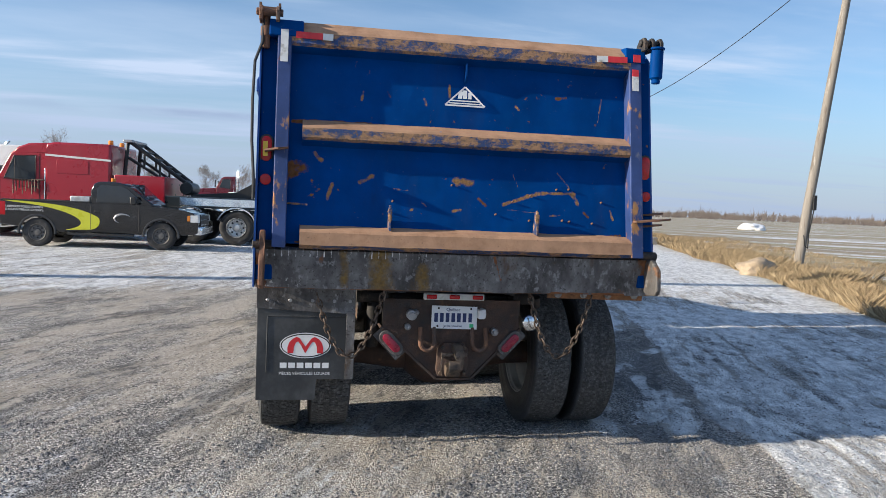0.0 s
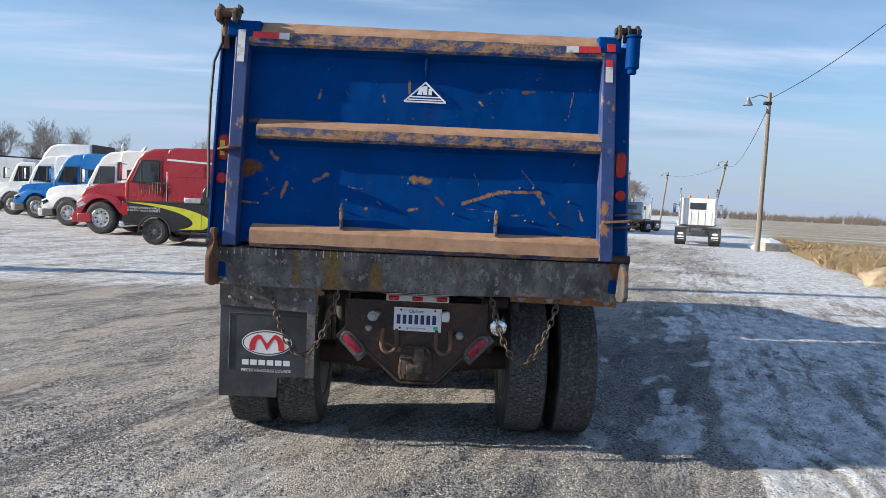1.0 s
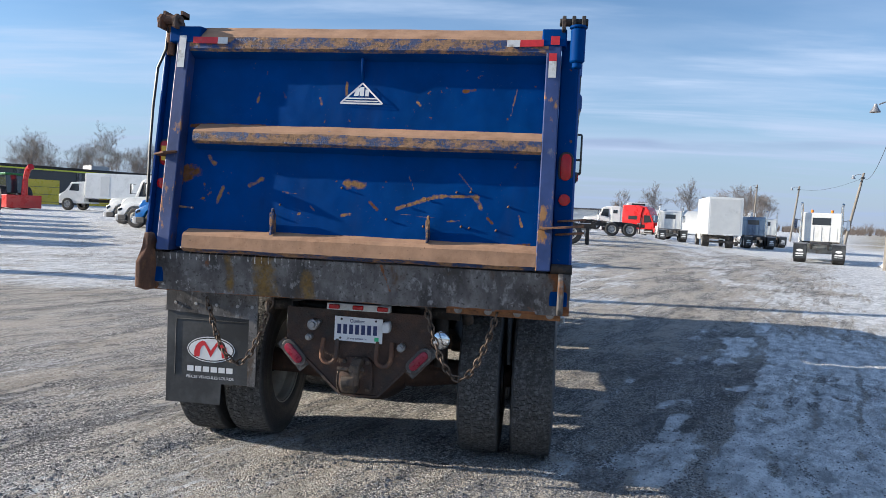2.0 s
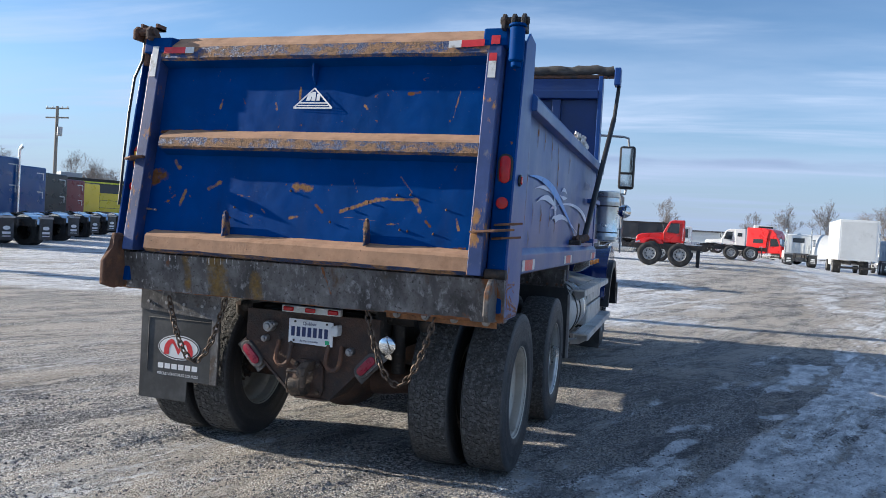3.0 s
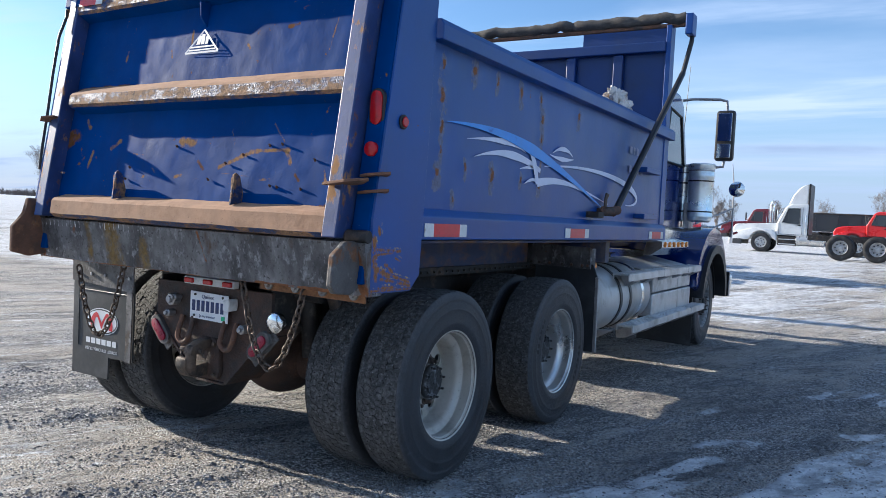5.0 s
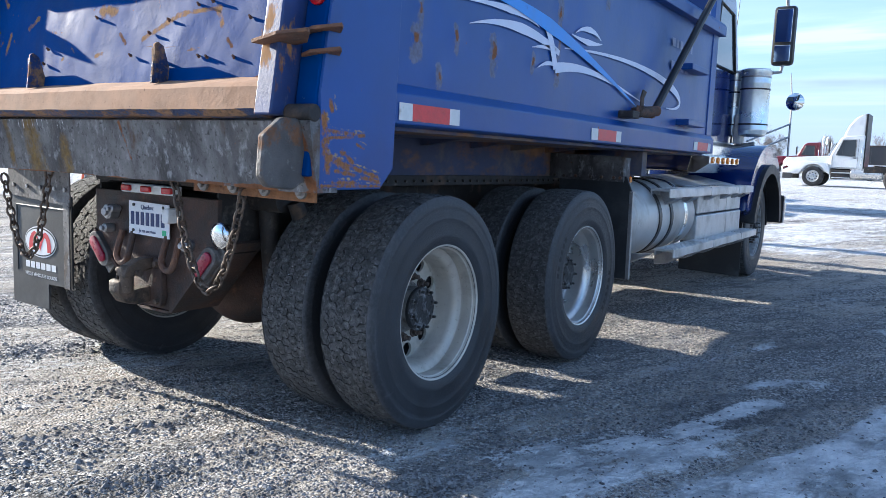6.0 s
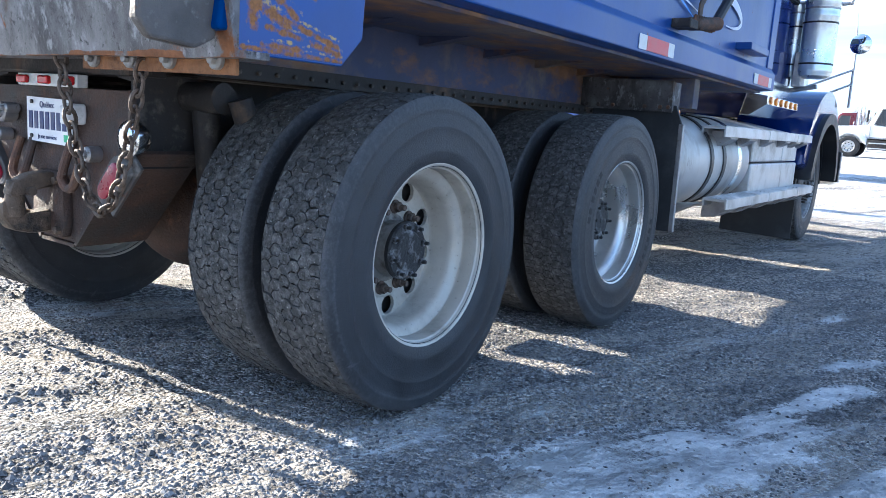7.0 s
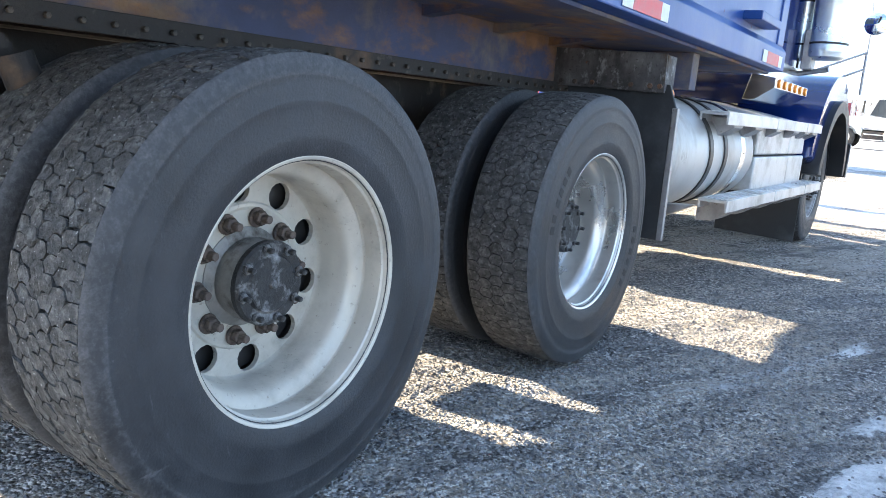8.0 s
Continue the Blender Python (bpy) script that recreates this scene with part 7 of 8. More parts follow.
        bm = bmesh.new()
        tube(bm, [(s * 1.072, y_, z_) for y_, z_ in ((cb - 0.26, hood_top + 0.03), (cb - 0.55, 2.44), (cb - 1.17, 2.46), (cb - 1.17, hood_top - 0.04))], 0.016, 6, closed=True)
        tube(bm, [(s * 1.072, cb - 0.56, 2.42), (s * 1.072, cb - 0.56, hood_top)], 0.010, 5)
        part("window_trim", bm, M["black"], cab)
        boxy("door_handle", (*sorted((s * 1.062, s * 1.085)), cb - 1.22, cb - 1.05, 1.50, 1.55), M["black"], cab, 0.006)
        boxy("grab_bar", (*sorted((s * 1.07, s * 1.10)), cb - 1.47, cb - 1.43, 1.15, 2.10), M["chrome"], cab, 0.01)
        for z_ in (0.46, 0.72):
            boxy("step_tread", (*sorted((s * 1.10, s * 1.22)), cb - 1.02, cb - 0.15, z_, z_ + 0.05), M["alu"], T, 0.008, "aluminium step")
    bm = bmesh.new()
    prism(bm, [(-0.92, 0.0), (0.92, 0.0), (0.88, 0.80), (-0.88, 0.80)], "y", -0.01, 0.012)
    part("windshield", bm, M["glass"], cab, "", False, Matrix.Translation((0, cb - 0.01, hood_top + 0.04)) @ pose(0, 0, 0, 28.5))
    end = cb - 1.55
    if not sleeper:
        boxy("rear_window", (-0.46, 0.46, end - 0.012, end - 0.002, 2.02, 2.42), M["glass"], cab, 0.0)
        for x in (-0.78, -0.40, 0.0, 0.40, 0.78):
            boxy("back_rib", (x - 0.03, x + 0.03, end - 0.02, end - 0.002, 1.15, 1.90), P, cab, 0.006)
        boxy("cab_guard", (-0.95, 0.95, end - 0.03, end - 0.002, 1.0, 1.10), M["frame"], cab, 0.004)
    if sleeper:
        end = cb - 1.55 - sleeper
        top = roof
        sl = slab("sleeper", [(cb - 1.52, 0.92), (cb - 1.52, 2.66), (cb - 1.20, top - 0.25) if top > 3.2 else (cb - 1.50, top - 0.05), (cb - 1.75, top), (end, top), (end, 0.92)], -1.20, 1.20, P, T, 0.07)
        for s in (-1, 1):
            x0, x1 = sorted((s * 1.202, s * 1.210))
            slab("sleeper_window", [(end + sleeper * 0.35, 1.95), (end + sleeper * 0.35, 2.35), (end + sleeper * 0.85, 2.35), (end + sleeper * 0.85, 1.95)], x0, x1, M["glass"] if not (marks or stripe) else P, sl, 0.004)
            if stripe:
                slab("stripe", [(end, 2.36), (end, 2.42), (cb - 1.5, 2.52), (cb - 1.5, 2.46)], *sorted((s * 1.203, s * 1.209)), C[stripe], sl, 0.0)
        if marks:
            for sd in (-1, 1):
                for xa, xb, za, zb in ((0.55, 1.0, top - 0.32, top - 0.27), (0.95, 1.0, top - 0.62, top - 0.27), (0.62, 0.98, top - 1.22, top - 1.17), (0.93, 0.98, top - 1.5, top - 1.17)):
                    boxy("reflective_mark", (*sorted((sd * xa, sd * xb)), end - 0.032, end - 0.022, za, zb), M["white_tape"], sl, 0.0, "white reflective mark")
                for z in (1.62, 2.05):
                    bm = bmesh.new()
                    lathe(bm, [(end - 0.022, 0.045), (end - 0.034, 0.055), (end - 0.022, 0.065)], 14, "y", (sd * 0.72, 0, z))
                    part("porthole_ring", bm, M["steel"], sl, "", True)
        slab("roof_cap", [(cb - 0.46, 2.50), (cb - 0.62, 2.52 + (top - 2.5) * 0.45), (cb - 0.95, 2.52 + (top - 2.5) * 0.80), (cb - 1.70, top - 0.015), (cb - 1.70, 2.50)], -1.07, 1.07, P, T, 0.06)
        boxy("back_panel", (-1.12, 1.12, end - 0.02, end - 0.002, 1.1, top - 0.25), P, sl, 0.0)
    if fairing:
        pts = [(cb - 0.55, 2.64), (cb - 0.75, 2.64 + fairing * 0.45), (cb - 1.05, 2.64 + fairing * 0.82), (cb - 1.4, 2.64 + fairing * 0.97), (end + 0.05, 2.64 + fairing), (end + 0.05, 2.62)]
        slab("roof_fairing", pts, -1.02, 1.02, P, T, 0.10)
        boxy("fairing_back", (-1.03, 1.03, end - 0.05, end + 0.05, 0.95, 2.64 + fairing), M["black"], T, 0.01)
    if beacon:
        for x in (-0.5, 0.5):
            bm = bmesh.new()
            drum(bm, 0, 0.16, 0.075, 14, 0.02, "z", (x, end + 0.25, (roof if sleeper else 2.7)))
            part("beacon", bm, M["amber"], T, "amber beacon", True)
    if stack:
        for s in (-1, 1):
            bm = bmesh.new()
            top = max(roof, 2.7) + 0.35
            tube(bm, [(s * 1.0, end - 0.14, 0.9), (s * 1.0, end - 0.14, top), (s * 1.03, end - 0.26, top + 0.16)], 0.065, 12)
            part("exhaust_stack", bm, M["chrome"], T, "chrome exhaust stack", True)
    rails = wb + 0.67 + 0.75 + chassis
    for s in (-1, 1):
        x0, x1 = sorted((s * 0.36, s * 0.45))
        boxy("frame_rail", (x0, x1, -rails, nose - 0.1, 0.72, 0.98), M["frame"], T, 0.0)
        bm = bmesh.new()
        drum(bm, end - 0.25 if sleeper else end - 0.9, cb - 1.0, 0.30, 20, 0.03, "y", (s * 0.92, 0, 0.72))
        part("fuel_tank", bm, M["rim_bright"], T, "polished fuel tank", True)
        boxy("step", (*sorted((s * 0.75, s * 1.18)), cb - 1.05, cb - 0.1, 0.42, 0.90), M["frame"], T, 0.02)
        for dy in (0, -tandem):
            plain_wheel(T, pose(s * 0.90, -wb + tandem / 2 + dy, 0.52) @ (R180 if s < 0 else Matrix()), 0.58, 0.52, 0.30, M["rim_bright"] if col != "bright_red" else M["white_rim"])
        if flaps:
            boxy("mudflap", (*sorted((s * 0.58, s * 1.20)), -wb - 1.42, -wb - 1.40, 0.25, 1.0), M["flap"], T, 0.0, "black mudflap")
            bm = bmesh.new()
            bx = s * 0.89
            prism(bm, [(bx + a, 0.66 + b) for a, b in oval(16, 0.16, 0.07)], "y", -wb - 1.424, -wb - 1.421)
            box(bm, bx - 0.18, bx + 0.18, -wb - 1.424, -wb - 1.421, 0.45, 0.53)
            box(bm, bx - 0.18, bx + 0.18, -wb - 1.424, -wb - 1.421, 0.36, 0.39)
            part("flap_mark", bm, M["white"], T, "white mark")
            boxy("flap_hanger", (*sorted((s * 0.55, s * 1.22)), -wb - 1.44, -wb - 1.36, 1.0, 1.07), M["steel"], T, 0.0)
    if marks:
        for sd in (-1, 1):
            for dy in (tandem / 2, -tandem / 2):
                part("half_fender", arch(*sorted((sd * 0.60, sd * 1.21)), -wb + dy, 0.52, 0.60, 0.62, 25, 155, 12, 0), M["chrome"], T, "polished half fender", True)
    if flaps:
        bm = bmesh.new()
        prism(bm, [(-wb + 0.5, 1.10), (-wb - 0.5, 1.05), (-wb - 0.9, 0.98), (-wb + 0.6, 0.98)], "x", -0.46, 0.46, 0.02)
        part("fifth_wheel", bm, M["frame"], T)
    return T


def at(x, y, heading):
    return pose(x, y, rise(x, y), 0, 0, heading)


SMALL = Matrix.Scale(0.92, 4)
# row of tractors beyond the pickup, noses to the left
road_tractor("white road tractor with a tall sleeper, parked in a row", "white", at(-13.1, 24.8, 82) @ SMALL, 5.6, 1.5, 3.12, 0.0, 1.15, 1.72, False)
road_tractor("light blue road tractor with a raised sleeper roof", "blue", at(-16.4, 29.0, 83) @ SMALL, 5.6, 1.6, 3.08, 0.0, 1.1, 1.70, True)
road_tractor("white road tractor with a high roof fairing", "white", at(-18.6, 31.2, 84) @ SMALL, 5.6, 1.7, 3.0, 0.95, 1.1, 1.70, False)
road_tractor("white day-cab tractor parked at the row's end", "white", at(-21.3, 34.6, 84) @ SMALL, 4.6, 0.0, 2.7, 0.0, 1.1, 1.60, False)
# row with their tails towards the lot
for k, (col, lab, rf) in enumerate((("brown", "dull brown sleeper tractor with white reflective marks", 3.45), ("navy", "blue sleeper tractor in a row of parked tractors", 3.45), ("navy", "navy sleeper tractor in a row of parked tractors", 3.25), ("dark", "black-green sleeper tractor in a row", 3.1), ("maroon", "maroon sleeper tractor in a row", 2.95))):
    x, y = -19.0 - 2.2 * k, 17.0 + 3.7 * k
    road_tractor(lab, col, at(x - 7.5, y, 92), 5.3, 1.25, rf, 0.0, 1.2, 1.75, k in (1,), k == 0, True, marks=True)
road_tractor("yellow tractor with a plain yellow sleeper box", "yellow", at(-39.5, 38.2, 90), 5.0, 1.0, 2.95, 0.0, 1.0, 1.7, False)

# tow truck: red sleeper tractor with a wrecker body and boom
tow_truck = road_tractor("dark red heavy tow truck with a black boom", "red", at(-10.4, 21.35, 83), 7.2, 1.85, 2.88, 0.0, 0.85, 1.72, False, True, False, group="", stripe="far_white", tandem=1.4)
tow_truck.name = "tow_truck"
boxy("wrecker_body", (-1.20, 1.20, -5.75, -4.25, 1.0, 1.98), C["red"], tow_truck, 0.03, "red tool body")
boxy("wrecker_deck", (-1.18, 1.18, -8.75, -5.75, 1.08, 1.42), C["dark"], tow_truck, 0.04, "black side deck")
boxy("deck_panel", (1.18, 1.20, -8.5, -6.2, 1.15, 1.38), M["chrome"], tow_truck, 0.005, "polished panel")
boxy("deck_panel", (-1.20, -1.18, -8.5, -6.2, 1.15, 1.38), M["chrome"], tow_truck, 0.005, "polished panel")
for s in (-1, 1):
    bm = bmesh.new()
    tube(bm, [(s * 0.62, -4.45, 2.95), (s * 0.58, -4.55, 3.0), (s * 0.40, -6.15, 1.85)], 0.062, 8)
    tube(bm, [(s * 0.62, -4.45, 2.97), (s * 0.66, -4.35, 1.6)], 0.060, 8)
    tube(bm, [(s * 0.62, -4.45, 2.55), (s * 0.44, -5.75, 1.75)], 0.045, 8)
    tube(bm, [(s * 0.60, -4.95, 2.65), (s * 0.60, -4.95, 2.2)], 0.035, 8)
    tube(bm, [(s * 0.52, -5.4, 2.35), (s * 0.52, -5.4, 1.95)], 0.035, 8)
    part("boom_frame", bm, M["black"], tow_truck, "black lattice boom")
for k in range(6):
    f = k / 5
    bm = bmesh.new()
    tube(bm, [(-0.58 + 0.18 * f, -4.6 - 1.5 * f, 2.95 - 1.06 * f), (0.58 - 0.18 * f, -4.6 - 1.5 * f, 2.95 - 1.06 * f)], 0.035, 8)
    part("boom_rung", bm, M["black"], tow_truck)
boxy("light_bar", (-0.75, 0.75, -4.62, -4.34, 2.99, 3.08), M["steel"], tow_truck, 0.02, "grey light bar")
bm = bmesh.new()
for k in range(9):                                 # chains hanging beside the cab
    tube(bm, [(-1.24 - 0.02 * (k % 2), -1.35 - 0.09 * k, 1.72), (-1.25, -1.36 - 0.09 * k, 1.30 + 0.08 * (k % 3))], 0.018, 5)
tube(bm, [(-1.22, -1.3, 1.73), (-1.22, -2.2, 1.73)], 0.02, 6)
part("hung_chain", bm, M["chain"], tow_truck, "rusty chains hung on a rail")
bm = bmesh.new()
prism(bm, [(-6.3, 1.50), (-7.7, 1.56), (-8.5, 2.10), (-8.65, 2.02), (-8.1, 1.36), (-6.3, 1.30)], "x", -0.32, 0.32, 0.04)
drum(bm, -0.5, 0.5, 0.20, 18, 0.03, "x", (0, -6.2, 1.66))
drum(bm, -0.4, 0.4, 0.14, 18, 0.03, "x", (0, -8.35, 1.95))
part("under_lift", bm, M["black"], tow_truck, "black lifting arm")
for s in (-1, 1):
    for y in (-6.5, -7.9):
        part("wheel_arch", arch(*sorted((s * 0.62, s * 1.22)), y, 0.52, 0.58, 0.62, 20, 160, 14, 0), M["chrome"], tow_truck, "polished wheel arch", True)


# pickup
def pickup(m):
    T = thing("pickup_truck", "black pickup with a sweeping yellow band, dusty flanks", "pickup truck", m)
    P = C["pickup"]
    prof = [(-4.35, 0.62), (-4.37, 1.26), (-4.33, 1.30), (-1.95, 1.30), (-1.93, 1.24), (-0.62, 1.27), (-0.40, 1.26), (0.10, 1.22), (0.62, 1.16), (0.88, 1.10), (0.98, 1.02), (1.03, 0.88), (1.03, 0.52), (0.92, 0.46), (0.55, 0.44)]
    for cy in (0.0, -3.36):
        arc = [(cy + 0.47 * math.cos(radians(a)), 0.40 + 0.47 * math.sin(radians(a))) for a in range(8, 173, 15)]
        if cy == 0.0:
            front = arc
        else:
            rear = arc
    prof = prof + front + [(-0.55, 0.42), (-2.85, 0.44)] + rear + [(-3.9, 0.55)]
    body = slab("body", prof, -0.99, 0.99, P, T, 0.03, "dusty black body")
    cabp = slab("cab", [(-2.0, 1.22), (-1.98, 1.66), (-1.90, 1.84), (-1.74, 1.90), (-1.35, 1.91), (-1.08, 1.86), (-0.90, 1.77), (-0.22, 1.27), (-0.30, 1.22)], -0.86, 0.86, P, T, 0.06)
    for s in (-1, 1):
        slab("side_window", [(-1.82, 1.30), (-1.80, 1.70), (-1.70, 1.80), (-1.14, 1.79), (-0.96, 1.70), (-0.52, 1.33)], *sorted((s * 0.862, s * 0.869)), M["glass"], cabp, 0.004)
        for y in (0.0, -3.36):
            plain_wheel(T, pose(s * 0.86, y, 0.40) @ (R180 if s < 0 else Matrix()), 0.26, 0.40, 0.235, M["dark_alloy"])
        boxy("wing_mirror", (*sorted((s * 1.0, s * 1.2)), -0.82, -0.66, 1.28, 1.50), M["black"], T, 0.03)
        boxy("headlight", (*sorted((s * 0.70, s * 0.995)), 0.80, 1.035, 0.82, 1.04), M["white_tape"], T, 0.02)
        boxy("turn_lamp", (*sorted((s * 0.90, s * 1.0)), 0.72, 0.80, 0.86, 1.02), M["amber"], T, 0.01)
        boxy("tail_lamp", (*sorted((s * 0.86, s * 1.0)), -4.37, -4.20, 0.86, 1.24), M["red_lens"], T, 0.01)
        boxy("side_step", (*sorted((s * 0.92, s * 1.05)), -2.55, -0.75, 0.36, 0.42), M["black"], T, 0.01)
        bm = bmesh.new()                           # sweeping band on the flank
        bez = lambda a, b, c, n: [tuple(a[i] * (1 - t / n) ** 2 + 2 * b[i] * (1 - t / n) * t / n + c[i] * (t / n) ** 2 for i in (0, 1)) for t in range(n)]
        pts = bez((-4.3, 1.28), (-2.3, 1.26), (-1.70, 0.86), 12) + bez((-1.70, 0.86), (-1.62, 0.58), (-1.92, 0.52), 6) + bez((-1.92, 0.52), (-2.3, 0.50), (-2.62, 0.49), 3) + bez((-2.62, 0.49), (-1.95, 0.62), (-2.32, 0.86), 8) + bez((-2.32, 0.86), (-2.9, 1.18), (-4.3, 1.255), 10)
        bm.faces.new([bm.verts.new((s * 0.995, y, z)) for y, z in pts])
        part("flank_band", bm, C["acid"], T, "yellow band")
        for y in (0.0, -3.36):
            bm = bmesh.new()
            tube(bm, [(s * 0.985, y + 0.485 * math.cos(radians(a)), 0.40 + 0.485 * math.sin(radians(a))) for a in range(-5, 186, 10)], 0.035, 6)
            part("arch_lip", bm, C["charcoal"], T, "grey dusty wheel arch lip", True)
        bm = bmesh.new()
        tube(bm, [(s * 0.985, -0.55, 1.20), (s * 0.985, 0.2, 1.15), (s * 0.98, 0.85, 1.06)], 0.008, 5)
        part("hood_gap", bm, M["black"], T)
        bm = bmesh.new()
        tube(bm, [(s * 0.985, -4.3, 1.295), (s * 0.985, -1.97, 1.295)], 0.022, 6)
        part("bed_rail", bm, M["black"], T, "black bed rail")
        boxy("door_handle", (*sorted((s * 0.985, s * 1.01)), -1.82, -1.66, 1.03, 1.07), M["black"], T, 0.006)
        bm = bmesh.new()
        tube(bm, [(s * 0.994, -1.05 + 0.23 * math.cos(radians(a)), 0.86 + 0.13 * math.sin(radians(a))) for a in range(30, 250, 10)], [0.004 + 0.030 * math.sin(math.pi * k / 21) for k in range(22)], 6)
        part("door_mark", bm, M["steel"], T, "pale ring mark", True)
        bm = bmesh.new()
        for y in (-1.93, -0.62):
            tube(bm, [(s * 0.992, y, 0.5), (s * 0.992, y, 1.2)], 0.007, 5)
        part("door_gap", bm, M["black"], T)
        r = pose(0, 0, 0, 90, 0, 90 if s > 0 else -90)
        words("flank_words", "LES EXPERTS POIDS LOURDS\nTHE HEAVY TRUCK EXPERTS", 0.085, M["white"], T, Matrix.Translation((s * 0.996, -3.75, 1.06)) @ r)
    pg = boxy("grille", (-0.66, 0.66, 0.98, 1.06, 0.72, 1.06), M["black"], T, 0.02)
    for z in (0.74, 0.88, 1.02):
        boxy("grille_bar", (-0.64, 0.64, 1.05, 1.075, z, z + 0.03), M["chrome"], pg, 0.006)
    boxy("front_bumper", (-0.98, 0.98, 0.92, 1.14, 0.46, 0.70), M["chrome"], T, 0.05, "chrome bumper")
    boxy("rear_bumper", (-0.95, 0.95, -4.50, -4.32, 0.50, 0.68), M["chrome"], T, 0.04)
    boxy("tool_chest", (-0.80, 0.80, -2.55, -2.02, 1.30, 1.46), M["alu"], T, 0.02, "aluminium tool chest")
    bm = bmesh.new()
    prism(bm, [(-0.76, 0), (0.76, 0), (0.70, 0.86), (-0.70, 0.86)], "y", -0.004, 0.010)
    part("windscreen", bm, M["glass"], T, "", False, Matrix.Translation((0, -0.275, 1.265)) @ pose(0, 0, 0, 46.5))
    bm = bmesh.new()
    drum(bm, 1.92, 2.02, 0.07, 12, 0.01, "z", (0, -1.6, 0))
    part("beacon", bm, M["amber"], T, "amber beacon", True)
    return T


pickup(at(-4.42, 16.75 + 0.8, -93.4) @ Matrix.Scale(0.93, 4))


# box trucks and trailers
def box_truck(label, m, length=6.0, top=3.5, col="white", wheels_r=0.5, stripes=True, reefer=False):
    T = thing("box_truck", label, "box truck", m, "parked box trucks")
    bd = boxy("cargo_box", (-1.25, 1.25, -1.7 - length, -1.7, 1.05, top), C[col], T, 0.03, "plain white cargo box")
    boxy("side_door", (-1.262, -1.252, -3.9, -3.1, 1.25, top - 0.25), C["far_white"], bd, 0.004)
    boxy("side_door", (1.252, 1.262, -3.9, -3.1, 1.25, top - 0.25), C["far_white"], bd, 0.004)
    boxy("rear_door", (-1.1, 1.1, -1.712 - length, -1.702 - length, 1.15, top - 0.15), C["far_white"], bd, 0.004)
    boxy("rear_bumper", (-1.15, 1.15, -1.8 - length, -1.6 - length, 0.45, 0.60), M["frame"], T, 0.01)
    cb = slab("cab", [(0.85, 0.55), (0.85, 1.25), (0.2, 1.55), (-0.25, 2.3), (-1.5, 2.4), (-1.5, 0.6)], -1.02, 1.02, C[col], T, 0.06)
    for s in (-1, 1):
        slab("side_window", [(-0.1, 1.62), (-0.38, 2.18), (-1.0, 2.2), (-1.0, 1.6)], *sorted((s * 1.022, s * 1.030)), M["glass"], cb, 0.004)
        plain_wheel(T, pose(s * 0.98, 0, wheels_r) @ (R180 if s < 0 else Matrix()), 0.29, 0.50, 0.29, M["white_rim"])
        plain_wheel(T, pose(s * 0.92, -4.6, wheels_r) @ (R180 if s < 0 else Matrix()), 0.56, 0.50, 0.29, M["white_rim"])
        boxy("frame_rail", (*sorted((s * 0.36, s * 0.45)), -1.6 - length, 0.8, 0.72, 0.98), M["frame"], T, 0.0)
    if reefer:
        boxy("cooling_unit", (-0.8, 0.8, -1.7, -1.2, top - 0.9, top - 0.1), M["black"], T, 0.04)
    return T


box_truck("white box truck parked by the long building", at(-38.0, 54.5, 88), 6.2, 3.1)
box_truck("white box truck seen from its rear doors", at(15.0, 63.5, -4), 6.5, 3.9)
box_truck("white box truck with a cooling unit", at(12.2, 92.0, 176), 6.0, 4.0, reefer=True)
road_tractor("white day-cab tractor, its tail turned to the lot", "white", at(17.0, 42.5, -19), 5.2, 0.0, 2.7, 0.0, 1.1, 1.7, True, True)
road_tractor("slate blue day-cab tractor, its tail turned to the lot", "slate", at(19.2, 67.5, -5), 4.6, 0.0, 2.7, 0.0, 1.1, 1.7, True)
road_tractor("white day-cab truck among the far row", "white", at(12.6, 70.5, -5), 5.4, 0.0, 2.7, 0.0, 1.1, 1.7, True)
road_tractor("white day-cab truck at the far end of the row", "white", at(22.5, 76.0, -5), 5.0, 0.0, 2.7, 0.0, 1.1, 1.7, True)
road_tractor("bright red sleeper tractor in the far row", "bright_red", at(13.5, 79.0, -118), 5.2, 2.0, 3.5, 0.0, 1.1, 1.7, False)
road_tractor("white day-cab tractor with a high roof fairing", "white", at(-3.4, 43.6, 90), 5.4, 0.0, 2.7, 1.15, 1.55, 1.62, False)
maroon = road_tractor("maroon day-cab dump truck behind the white tractor", "maroon", at(-8.0, 62.0, 90), 6.4, 0.0, 2.7, 0.0, 1.2, 1.7, True)
road_tractor("bright red chassis truck with a long bare frame", "bright_red", at(0.5, 56.5, 88), 6.3, 0.0, 2.7, 0.0, 1.2, 1.72, False, chassis=0.4)
road_tractor("white yard tractor in the far row", "white", at(1.5, 84.0, 90), 4.4, 0.0, 2.7, 0.0, 1.0, 1.5, False)
road_tractor("white day-cab tractor in the far row", "white", at(6.5, 88.0, 80), 4.6, 1.0, 2.8, 0.0, 1.0, 1.6, False)
# open dump body on the maroon truck
slab("dump_body", [(-9.6, 1.15), (-9.9, 2.45), (-4.2, 2.45), (-4.4, 1.15)], -1.2, 1.2, C["charcoal"], maroon, 0.03, "charcoal steel dump body")
boxy("body_rim", (-1.24, 1.24, -9.9, -4.15, 2.42, 2.54), M["frame"], maroon, 0.02)
for y in (-8.6, -7.1, -5.6):
    boxy("body_rib", (-1.26, 1.26, y - 0.06, y + 0.06, 1.2, 2.42), C["charcoal"], maroon, 0.0)
